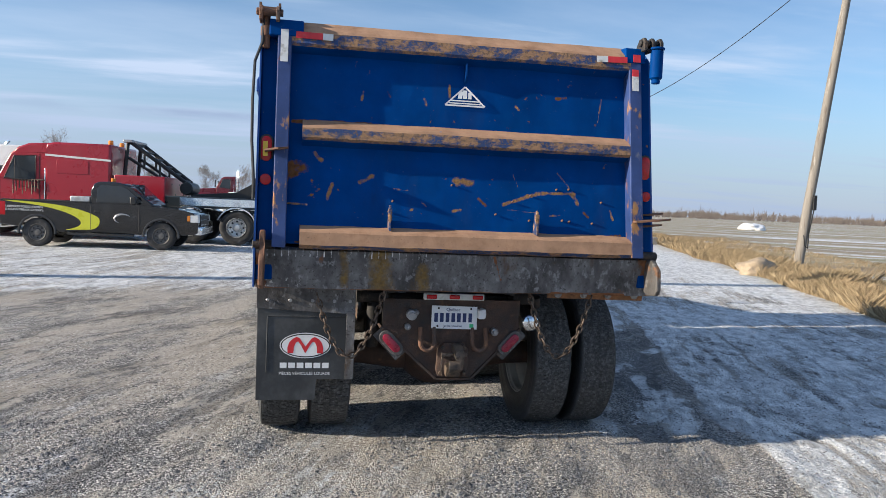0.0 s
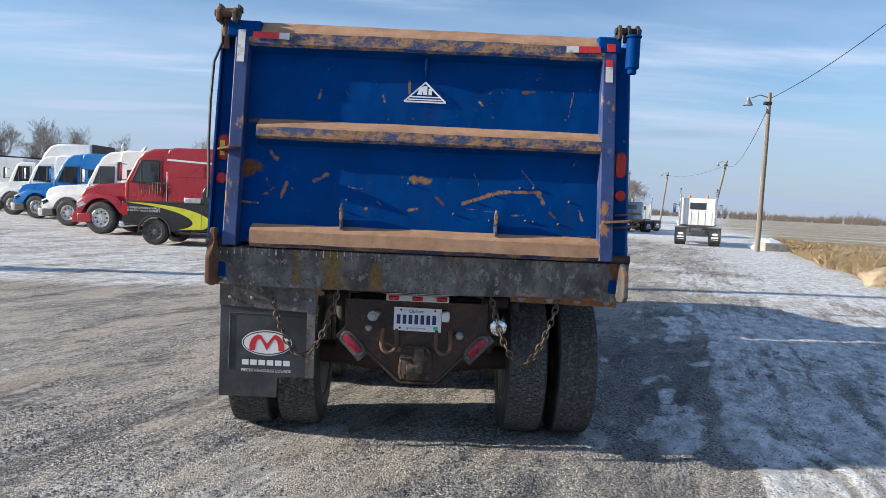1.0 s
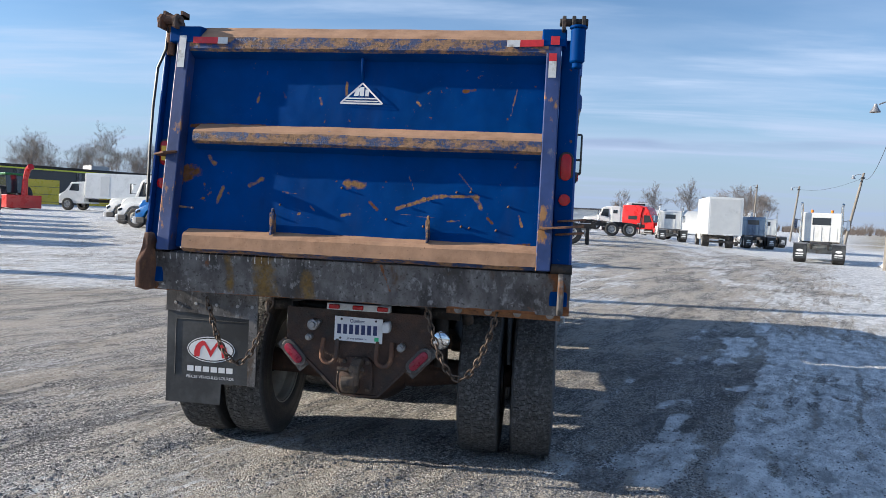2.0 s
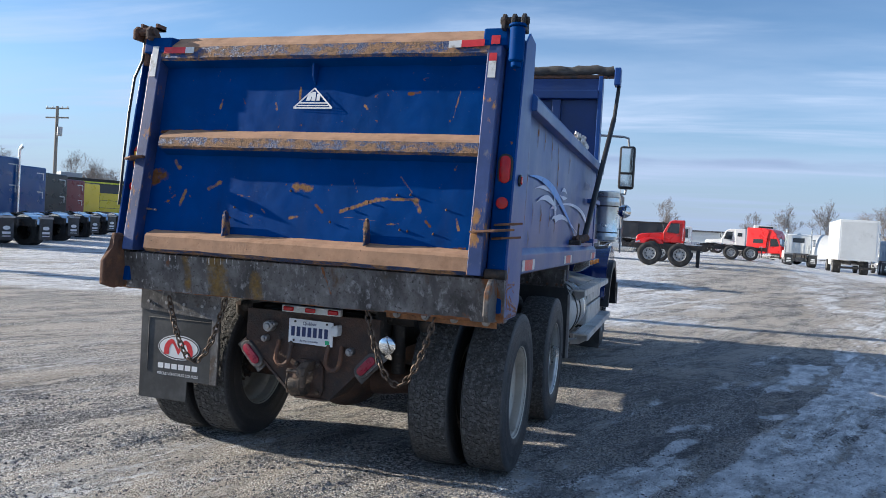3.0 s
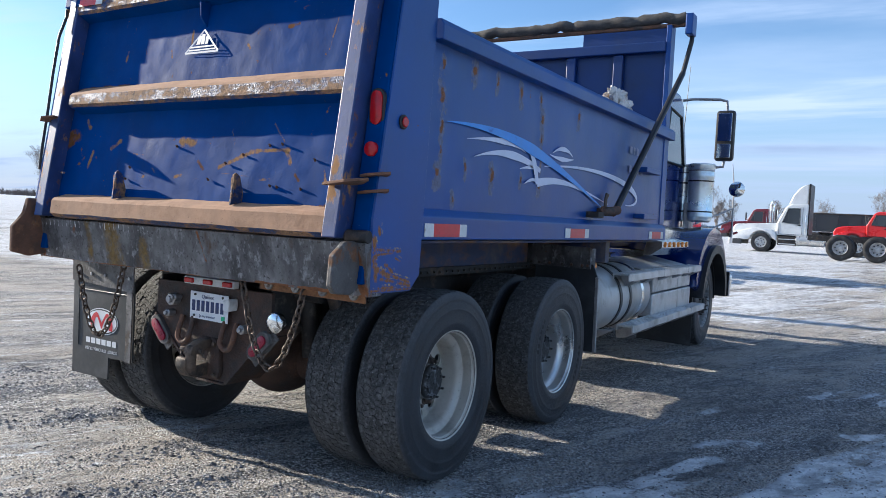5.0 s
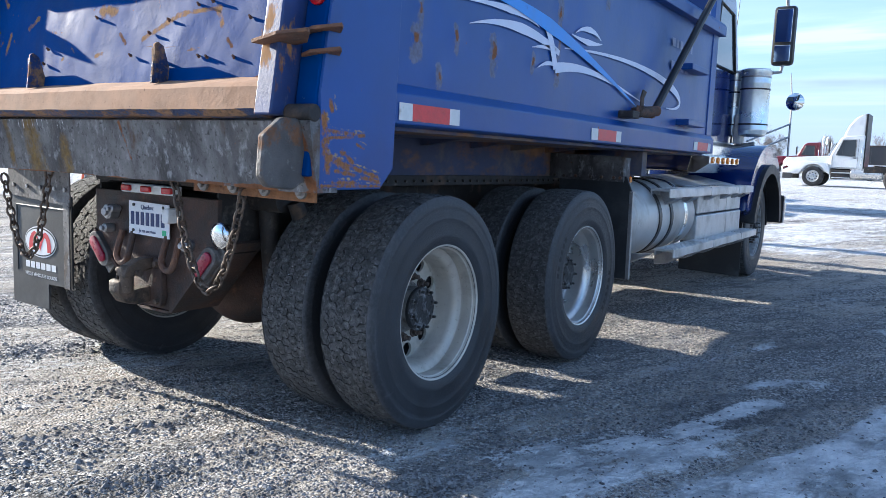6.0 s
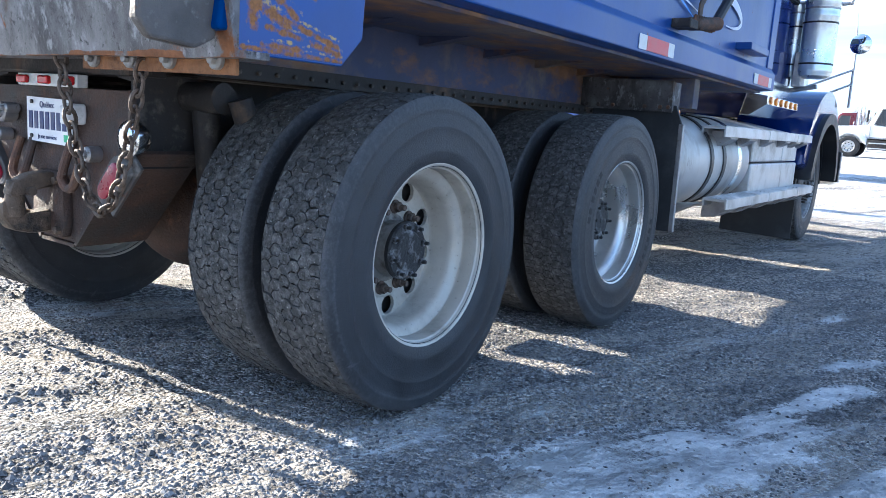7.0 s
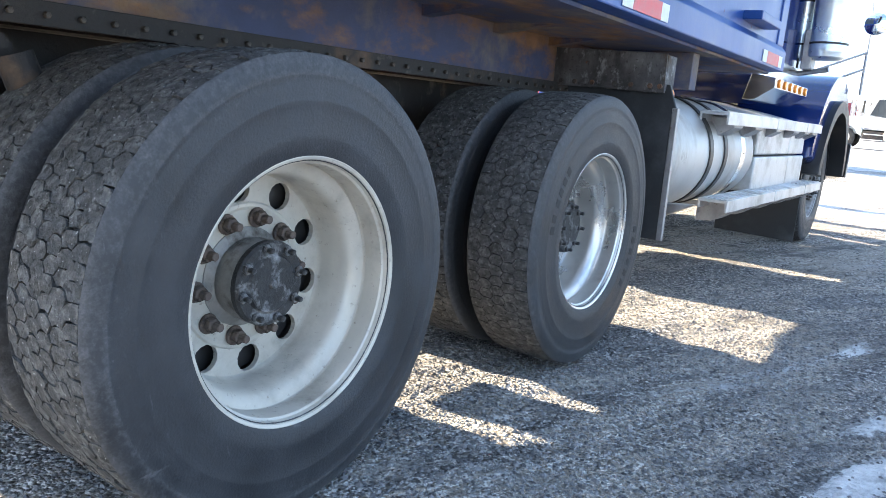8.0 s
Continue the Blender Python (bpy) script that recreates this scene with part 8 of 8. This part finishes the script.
# tandem dolly standing before the white tractor
dl = thing("tandem_dolly", "black tandem dolly on a prop leg", "trailer dolly", at(1.65, 37.6, 90))
for s in (-1, 1):
    for y in (-0.75, 0.75):
        plain_wheel(dl, pose(s * 0.90, y, 0.60) @ (R180 if s < 0 else Matrix()), 0.58, 0.60, 0.32, M["white_rim"])
    boxy("dolly_rail", (*sorted((s * 0.3, s * 0.45)), -2.1, 2.2, 0.86, 1.12), M["frame"], dl, 0.01)
    boxy("prop_leg", (*sorted((s * 0.5, s * 0.6)), -1.75, -1.6, 0.0, 0.9), M["frame"], dl, 0.01)
bm = bmesh.new()
drum(bm, -1.9, -1.2, 0.2, 16, 0.02, "y", (0.75, 0, 0.95))
part("air_tank", bm, M["alu"], dl, "", True)

# farm tractor with a snow blower
ft = thing("farm_tractor", "green farm tractor with yellow wheels and a red snow blower", "tractor", at(-41.0, 50.5, 60))
slab("hood", [(0.2, 1.0), (2.2, 0.95), (2.3, 1.5), (0.2, 1.75)], -0.4, 0.4, C["green"], ft, 0.06)
slab("cab", [(0.2, 1.1), (0.35, 2.6), (-1.1, 2.65), (-1.2, 1.2)], -0.75, 0.75, M["glass"], ft, 0.05)
slab("roof", [(0.45, 2.6), (0.4, 2.78), (-1.15, 2.8), (-1.2, 2.62)], -0.85, 0.85, C["green"], ft, 0.05)
for s in (-1, 1):
    plain_wheel(ft, pose(s * 0.95, -0.5, 0.9) @ (R180 if s < 0 else Matrix()), 0.5, 0.9, 0.5, C["yellow"], False)
    plain_wheel(ft, pose(s * 0.85, 1.7, 0.6) @ (R180 if s < 0 else Matrix()), 0.4, 0.6, 0.33, C["yellow"], False)
bm = bmesh.new()
box(bm, -1.3, 1.3, -2.6, -1.7, 0.1, 1.1, 0.05)
tube(bm, [(0.2, -2.1, 1.0), (0.25, -2.1, 2.3), (0.3, -2.4, 3.1), (0.3, -2.9, 3.3)], [0.25, 0.2, 0.22, 0.25], 10)
part("snow_blower", bm, C["bright_red"], ft, "red snow blower")

# ---- buildings ----
def long_building():
    T = thing("garage_building", "long low dark grey garage with yellow doors", "building", Matrix())
    a, b = Vector((-69.0, 42.5, 0)), Vector((-26.5, 116.0, 0))
    d = (b - a).normalized()
    n = Vector((-d.y, d.x, 0))
    M4 = Matrix((( d.x, n.x, 0, a.x), (d.y, n.y, 0, a.y), (0, 0, 1, 0.4), (0, 0, 0, 1)))
    T.matrix_world = M4
    L = (b - a).length
    boxy("wall", (0, L, 0, 8, -0.4, 4.0), C["charcoal"], T, 0.0, "dark grey cladding")
    boxy("roof_edge", (-0.2, L + 0.2, -0.25, 8.2, 4.0, 4.15), C["acid"], T, 0.0, "thin yellow roof edge")
    boxy("roof", (-0.1, L + 0.1, -0.15, 8.1, 4.15, 4.45), M["frame"], T, 0.0)
    for k in range(12):
        x = 4 + k * 6.6
        dr = boxy("garage_door", (x, x + 4.0, -0.06, 0.02, -0.4, 3.0), C["yellow"], T, 0.0, "yellow garage door")
        for z in (0.6, 1.4, 2.2):
            boxy("door_seam", (x, x + 4.0, -0.075, -0.06, z, z + 0.04), C["charcoal"], dr, 0.0)
        boxy("wall_pier", (x - 0.7, x - 0.2, -0.12, 0.0, -0.4, 4.0), M["apron"], T, 0.0)
    for x in (9.0, 21.0, 40.0):
        boxy("roof_unit", (x, x + 2.2, 4, 6, 4.45, 5.1), M["steel"], T, 0.03)


long_building()
qb = thing("arched_shed", "pale ribbed arched fabric shed far off", "building", pose(26, 150, 0.3, 0, 0, 70))
bm = bmesh.new()
pts = [(7 * math.cos(radians(a)), 4.3 * math.sin(radians(a))) for a in range(0, 181, 12)]
prism(bm, pts, "y", -14, 14)
part("shell", bm, C["far_white"], qb, "", True)
for y in range(-14, 15, 4):
    bm = bmesh.new()
    tube(bm, [(p_[0] * 1.01, y, p_[1] * 1.01) for p_ in pts], 0.16, 6)
    part("rib", bm, C["far_white"], qb, "", True)
fb = thing("far_shed", "long low white shed far off", "building", pose(-8, 150, 0.6, 0, 0, 0))
boxy("wall", (4, 22, 0, 14, 0, 3.4), C["far_white"], fb, 0.0)
boxy("roof", (3.6, 22.4, -0.4, 14.4, 3.4, 3.7), M["apron"], fb, 0.0)
boxy("door", (8, 12, -0.1, 0.0, 0, 2.8), M["apron"], fb, 0.0)

# ---- poles, wires, cabinet ----
M["wood"] = material("weathered_pole_wood", (0.215, 0.195, 0.17), 0.85, 0, 0.25, 4, [((0.12, 0.09, 0.065), 9, 0.52, 0.68, 0.9, (1, 1, 0.06)), ((0.40, 0.37, 0.33), 14, 0.58, 0.7, 0.9, (1, 1, 0.05))], 0.4, 40, 0, (1, 1, 0.08))
def pole(label, base, lean, h, r0, r1, name="utility_pole", lamp=None, arms=False):
    T = thing(name, label, "pole", pose(*base), "poles along the lot")
    bm = bmesh.new()
    tip = Vector((math.sin(radians(lean)) * h, 0, math.cos(radians(lean)) * h))
    tube(bm, [tip * (k / 6) + Vector((0.02 * noise.noise((k, base[0], 0)), 0, -0.3 if k == 0 else 0)) for k in range(7)], [r0 + (r1 - r0) * k / 6 for k in range(7)], 14)
    part("shaft", bm, M["wood"], T, "", True)
    if lamp:
        bm = bmesh.new()
        q = tip - Vector((0, 0, 0.25))
        tube(bm, [q, q + Vector((lamp * 0.5, 0, 0.12)), q + Vector((lamp * 0.9, 0, -0.05))], 0.03, 8)
        part("lamp_arm", bm, M["steel"], T)
        bm = bmesh.new()
        c = q + Vector((lamp * 1.05, 0, -0.25))
        lathe(bm, [(c.z + 0.22, 0.06), (c.z + 0.12, 0.09), (c.z + 0.05, 0.12), (c.z - 0.16, 0.24), (c.z - 0.17, 0.22), (c.z, 0.08)], 18, "z", (c.x, c.y, 0))
        part("lamp_head", bm, M["steel"], T, "grey bell lamp head", True)
        boxy("pole_bracket", (tip.x - 0.25, tip.x + 0.1, -0.12, 0.12, tip.z - 0.6, tip.z - 0.45), M["frame"], T, 0.01)
    if arms:
        for dz in (0.2, 1.0):
            boxy("crossarm", (-1.2, 1.2, -0.06, 0.06, tip.z - dz - 0.06, tip.z - dz + 0.06), M["wood"], T, 0.0)
        for x in (-1.1, -0.5, 0.5, 1.1):
            bm = bmesh.new()
            drum(bm, tip.z - 0.14, tip.z + 0.02, 0.05, 8, 0.01, "z", (x, 0, 0))
            part("insulator", bm, M["white"], T, "", True)
        bm = bmesh.new()
        drum(bm, tip.z - 2.6, tip.z - 1.8, 0.22, 12, 0.03, "z", (0.35, 0, 0))
        part("transformer", bm, M["steel"], T, "", True)
    return Vector(base) + tip


top0 = pole("weathered wooden pole leaning beside the field", (15.8, 18.06, 0.10), 7.6, 11.5, 0.165, 0.12)
bm = bmesh.new()
tube(bm, [(15.88, 17.93, 1.15), (15.92, 17.90, 0.8), (16.03, 17.88, 0.7), (16.05, 17.90, 1.2), (16.20, 17.90, 2.1)], 0.02, 6)
box(bm, 16.12, 16.24, 17.84, 17.92, 2.0, 2.5, 0.01)
tagged(part("pole_conduit", bm, M["black"]), "black conduit and box on the wooden pole", "conduit")
top1 = pole("wooden lamp pole with a grey bell lamp", (16.6, 32.7, 0.05), 0.8, 7.8, 0.14, 0.10, "lamp_pole", -1)
top2 = pole("leaning wooden lamp pole farther along", (33.0, 83.0, 0.05), 11.0, 8.3, 0.16, 0.12, "lamp_pole", -1)
top3 = pole("far wooden lamp pole", (38.0, 118.0, 0.05), 6.0, 8.5, 0.16, 0.12, "lamp_pole", -1)
top4 = pole("far wooden lamp pole at the row's end", (35.0, 128.0, 0.05), 2.0, 9.0, 0.16, 0.12, "lamp_pole", -1)


def wire(a, b, sag):
    bm = bmesh.new()
    a, b = Vector(a), Vector(b)
    tube(bm, [a.lerp(b, k / 30) - Vector((0, 0, sag * 4 * (k / 30) * (1 - k / 30))) for k in range(31)], 0.016, 5)
    tagged(part("overhead_wire", bm, M["black"]), "thin black overhead wire between poles", "wire", "overhead wires")


wire(top0 - Vector((0, 0, 0.4)), top1 - Vector((0, 0, 0.3)), 0.5)
wire(top1 - Vector((0.1, 0, 0.9)), top2 - Vector((0, 0, 0.5)), 1.1)
wire(top2 - Vector((0, 0, 0.5)), top3 - Vector((0, 0, 0.5)), 0.6)
pl = thing("power_pole", "tall weathered pole with conduits and a steel cabinet", "pole", pose(-15.65, 9.4, 0.0))
bm = bmesh.new()
tube(bm, [(0, 0, -0.3), (0, 0, 6), (0, 0, 12)], [0.20, 0.18, 0.155], 18)
part("shaft", bm, M["wood"], pl, "", True)
bm = bmesh.new()
tube(bm, [(0.14, -0.17, 0.0), (0.14, -0.17, 11.5)], 0.035, 8)
tube(bm, [(-0.10, -0.19, 0.0), (-0.10, -0.19, 11.5)], 0.025, 8)
tube(bm, [(0.30, -0.10, 1.9), (0.10, -0.20, 2.1), (0.06, -0.22, 2.6), (0.06, -0.2, 11)], 0.03, 8)
part("conduit", bm, M["steel"], pl, "", True)
boxy("meter_box", (-0.42, -0.18, -0.25, 0.0, 2.55, 3.0), M["apron"], pl, 0.02)
boxy("cabinet", (0.22, 0.72, -0.45, 0.0, 1.35, 2.90), M["steel"], pl, 0.015, "plain steel cabinet")
boxy("cabinet_frame", (0.15, 0.75, -0.05, 0.10, 1.5, 1.6), M["frame"], pl, 0.0)
bm = bmesh.new()
tube(bm, [(-0.15, -0.2, 1.5), (-0.35, -0.25, 1.1), (-0.25, -0.25, 0.7), (-0.1, -0.2, 0.4)], 0.02, 6)
tube(bm, [(0.25, -0.1, 1.4), (0.0, -0.25, 1.15), (-0.3, -0.2, 0.9)], 0.02, 6)
part("loose_cable", bm, M["black"], pl)
cone = thing("traffic_cone", "orange traffic cone beside the power pole", "traffic cone", pose(-16.25, 9.5, 0.0))
bm = bmesh.new()
box(bm, -0.18, 0.18, -0.18, 0.18, 0.0, 0.04, 0.01)
q = lathe(bm, [(0.04, 0.14), (0.35, 0.09), (0.70, 0.03)], 20, "z")
cap(bm, q[-1])
part("body", bm, C["orange"], cone, "", True)
pole("far power pole with crossarms", (-50.0, 49.5, 0.4), 0.0, 10.0, 0.17, 0.12, "utility_pole", None, True)
pole("far power pole with crossarms", (-50.0, 31.5, 0.3), 0.0, 8.6, 0.17, 0.12, "utility_pole", None, True)

# ---- rocks, snow heaps, grass ----
M["stone"] = material("tan_boulder", (0.34, 0.27, 0.19), 0.9, 0, 0.2, 5, [((0.20, 0.16, 0.12), 6, 0.5, 0.7, 0.9, ONE)], 0.6, 25)
M["snow"] = material("heaped_snow", (0.78, 0.79, 0.81), 0.7, 0, 0.06, 3, [((0.5, 0.48, 0.45), 3, 0.6, 0.8, 0.8, ONE)], 0.5, 12)
M["concrete"] = material("weathered_concrete", (0.33, 0.31, 0.28), 0.9, 0, 0.2, 4, [((0.2, 0.18, 0.16), 3, 0.5, 0.7, 0.9, ONE)], 0.4, 30)


def lump(name, label, cat, x, y, z, sx, sy, sz, mat, seed, group=""):
    bm = bmesh.new()
    v = bmesh.ops.create_icosphere(bm, subdivisions=4, radius=1)["verts"]
    for q in v:
        k = 1 + 0.28 * noise.noise(q.co * 1.6 + Vector((seed, 0, 0))) + 0.10 * noise.noise(q.co * 4 + Vector((0, seed, 0)))
        q.co = Vector((x + q.co.x * sx * k, y + q.co.y * sy * k, z + q.co.z * sz * k))
    return tagged(part(name, bm, mat, None, "", True), label, cat, group)


lump("boulder", "tan boulder at the edge of the lot", "rock", 12.0, 14.6, 0.16, 0.62, 0.42, 0.34, M["stone"], 3)
lump("snow_heap", "heap of white snow lying in the field", "snow heap", 66, 97, 0.3, 2.0, 1.6, 0.75, M["snow"], 5, "snow heaps")
lump("snow_heap", "small heap of snow by the lamp pole", "snow heap", 18.6, 36.0, 0.15, 0.9, 0.7, 0.42, M["snow"], 8, "snow heaps")
bm = bmesh.new()
box(bm, 17.4, 18.6, 33.6, 34.3, -0.1, 0.42, 0.04)
tagged(part("concrete_block", bm, M["concrete"]), "weathered concrete block by the lamp pole", "concrete block")


def island_material(name, a, b, rough=0.9):
    m = bpy.data.materials.new(name)
    m.use_nodes = True
    ns, ln = m.node_tree.nodes, m.node_tree.links
    g = ns.new("ShaderNodeNewGeometry")
    mx = ns.new("ShaderNodeMix")
    mx.data_type = "RGBA"
    ln.new(g.outputs["Random Per Island"], mx.inputs["Factor"])
    mx.inputs["A"].default_value, mx.inputs["B"].default_value = rgba(a), rgba(b)
    ln.new(mx.outputs["Result"], ns["Principled BSDF"].inputs["Base Color"])
    ns["Principled BSDF"].inputs["Roughness"].default_value = rough
    return m


def stuff(name, verts, faces, mat, label, cat, smooth_faces=False):
    me = bpy.data.meshes.new(name)
    me.from_pydata(verts, [], faces)
    me.materials.append(mat)
    if smooth_faces:
        me.polygons.foreach_set("use_smooth", [True] * len(me.polygons))
    return tagged(new(name, me), label, cat, kind="stuff")


rnd = random.Random(17)
vs, fs = [], []
for _ in range(165000):                             # dry grass along the field's edge
    y = 4 + 46 * rnd.random() ** 1.4
    e = field_edge(y)
    d = abs(rnd.gauss(0, 1.1)) + 0.1 if rnd.random() < 0.8 else rnd.uniform(0, 8)
    x = e + d
    clump = 0.5 + 0.9 * max(0.0, 0.5 + noise.noise((x * 0.8, y * 0.8, 4)))
    h = rnd.uniform(0.06, 0.30) * clump * (1.0 if d < 3 else 0.5)
    w, a = 0.003 + 0.0004 * y, rnd.uniform(0, math.tau)
    lx, ly = rnd.gauss(0.25, 0.5) * h, rnd.gauss(0, 0.5) * h
    z = ground_z(x, y) - 0.02
    k = len(vs)
    vs += [(x - w * math.cos(a), y - w * math.sin(a), z), (x + w * math.cos(a), y + w * math.sin(a), z), (x + lx * 0.5 + w * 0.7 * math.cos(a), y + ly * 0.5, z + h * 0.6), (x + lx, y + ly, z + h)]
    fs += [(k, k + 1, k + 2), (k, k + 2, k + 3)]
stuff("dry_grass", vs, fs, island_material("dry_tan_grass", (0.17, 0.118, 0.062), (0.44, 0.34, 0.205)), "dry tan grass along the field's edge", "grass")

vs, fs = [], []
shape = [(1, 0, 0.1), (0.3, 0.9, 0), (-0.8, 0.55, 0.1), (-0.75, -0.6, 0), (0.35, -0.9, 0.1), (0.1, 0.05, 0.75), (-0.3, 0.1, 0.6)]
tri = [(0, 1, 5), (1, 6, 5), (1, 2, 6), (2, 3, 6), (3, 4, 6), (4, 5, 6), (4, 0, 5)]
for i in range(235000):                             # loose gravel and frozen clods round the truck
    x, y = rnd.uniform(-3.2, 4.8), rnd.uniform(-3.6, 7.5)
    size = 1.0
    if i > 140000:
        x, y = rnd.uniform(-3.4, 2.4), rnd.uniform(-3.9, 0.9)
        if noise.noise(((x * 0.93 - y * 0.37) * 2.0, (x * 0.37 + y * 0.93) * 0.8, 5)) < rnd.uniform(-0.1, 0.45):
            continue
        size = rnd.choice((1.0, 1.0, 1.2, 1.4, 1.9))
    elif i > 45000:
        x, y = rnd.uniform(0.6, 3.8), rnd.uniform(-0.8, 5.0)
    if snow_cover(x, y) + 0.25 * noise.noise((x * 2.2, y * 2.2, 7)) > 0.42 and rnd.random() < 0.93:
        continue
    r = rnd.choice((0.003, 0.0035, 0.004, 0.005, 0.006, 0.007, 0.009)) * rnd.uniform(0.7, 1.3) * size
    a, z = rnd.uniform(0, math.tau), ground_z(x, y) - 0.001
    c, s = math.cos(a), math.sin(a)
    k = len(vs)
    q = [rnd.uniform(0.7, 1.3) for _ in range(3)]
    vs += [(x + r * q[0] * (c * px - s * py), y + r * q[1] * (s * px + c * py), z + r * q[2] * pz * 0.9) for px, py, pz in shape]
    fs += [(k + t0, k + t1, k + t2) for t0, t1, t2 in tri]
stuff("loose_gravel", vs, fs, island_material("grey_gravel", (0.042, 0.043, 0.047), (0.25, 0.25, 0.255), 0.85), "loose grey gravel on the frozen lot", "gravel")


# ---- trees ----
M["bark"] = material("bare_grey_bark", (0.19, 0.165, 0.148), 0.9, 0, 0.3, 2.0)


def bare_tree(label, m, h, seed, group="bare trees"):
    T = thing("bare_tree", label, "tree", m, group)
    r = random.Random(seed)
    trunk, crown = bmesh.new(), bmesh.new()

    def grow(bm, p_, d, L, rad, depth):
        n = 3 if depth < 3 else 2
        pts, rr = [p_], [rad]
        q = p_
        for k in range(n):
            d = (d + Vector((r.gauss(0, 0.10), r.gauss(0, 0.10), r.gauss(0.03, 0.06)))).normalized()
            q = q + d * (L / n)
            pts.append(q)
            rr.append(rad * (1 - 0.45 * (k + 1) / n))
        tube(bm, pts, rr, 5 if depth < 2 else 3)
        if depth >= 6:
            return
        for _ in range(r.choice((4, 5)) if depth < 3 else r.choice((3, 4))):
            t = r.choice((1, 2, 2, 3)[:n + 1])
            side = Vector((r.gauss(0, 1), r.gauss(0, 1), r.gauss(0.25, 0.5))).normalized()
            grow(crown, pts[t], (d * 0.80 + side * 0.66 + Vector((0, 0, 0.22))).normalized(), L * r.uniform(0.55, 0.78), max(rr[t] * 0.58, h * 0.0008), depth + 1)
    grow(trunk, Vector((0, 0, -0.2)), Vector((0, 0, 1)), h * 0.32, h * 0.020, 0)
    part("trunk", trunk, M["bark"], T, "", True)
    part("crown", crown, M["bark"], T, "bare branching crown")
    return T


protos = [bare_tree("leafless tree with a spreading crown", pose(-62.0, 98.0, 0.5), 13.0, 2), bare_tree("leafless tree with many upright limbs", pose(-52.0, 104.0, 0.5), 12.0, 5), bare_tree("leafless tree with a broad crown", pose(34.0, 132.0, 0.2), 10.5, 9)]
rnd = random.Random(4)
for x, y, s in ((-70, 92, 0.95), (-66, 104, 1.1), (-57, 108, 1.0), (-47, 112, 0.95), (-42, 116, 0.8), (-74, 80, 0.9), (-80, 70, 1.0), (-84, 60, 0.9), (-36, 150, 1.1), (-30, 165, 1.0), (-20, 180, 1.0), (-12, 190, 0.9), (-45, 140, 1.0), (-55, 130, 0.9), (-92, 55, 1.0), (-100, 40, 1.0),
                (0, 165, 0.95), (24, 175, 0.9), (33, 150, 0.8), (40, 140, 0.75), (30, 165, 0.9), (46, 170, 1.0), (18, 190, 0.9), (52, 190, 1.0), (-85, 95, 0.9), (-25, 150, 0.7), (-75, 98, 1.0), (-68, 99, 1.1), (-63, 108, 1.15), (-58, 101, 1.0), (-54, 113, 1.1), (-49, 106, 1.0), (-44, 109, 0.95), (-78, 88, 1.0), (-38, 122, 0.9), (-71, 106, 1.1), (-60, 116, 1.2), (-66, 92, 1.0)):
    if x < -40:
        x, y = x * 1.2, y * 1.2
    copy_thing(rnd.choice(protos), pose(x, y, 0.4, 0, 0, rnd.uniform(0, 360)) @ Matrix.Scale(s * rnd.uniform(0.9, 1.1), 4))

vs, fs = [], []
for i in range(5200):                              # the far woods round the horizon: thin limbs fanning from each trunk
    az = radians(rnd.uniform(-75, 75))
    D = rnd.uniform(800, 1100)
    x, y = D * math.sin(az), D * math.cos(az)
    tx, ty = math.cos(az), -math.sin(az)
    h = rnd.uniform(6.5, 12.5) * (0.9 + 0.6 * noise.noise((az * 14, 0, 0))) * (1.0 if rnd.random() < 0.93 else 1.5)
    w = h * rnd.uniform(0.3, 0.6)
    for _ in range(15):
        b0 = rnd.uniform(0.0, 0.45) * h
        ang = rnd.uniform(-1, 1)
        a, b = w * ang * rnd.uniform(0.5, 1.0), h * (0.55 + 0.45 * math.cos(ang * 1.3)) * rnd.uniform(0.6, 1.0)
        k, ww = len(vs), rnd.uniform(0.10, 0.26)
        for u, zz in ((a * 0.2 - ww, b0), (a * 0.2 + ww, b0), (a * 0.8 + ww * 0.7, b0 + (b - b0) * 0.7), (a, b)):
            vs.append((x + tx * u, y + ty * u, zz))
        fs += [(k, k + 1, k + 2), (k, k + 2, k + 3)]
stuff("far_woods", vs, fs, island_material("far_leafless_woods", (0.085, 0.072, 0.068), (0.17, 0.145, 0.13)), "line of leafless woods on the horizon", "woods")
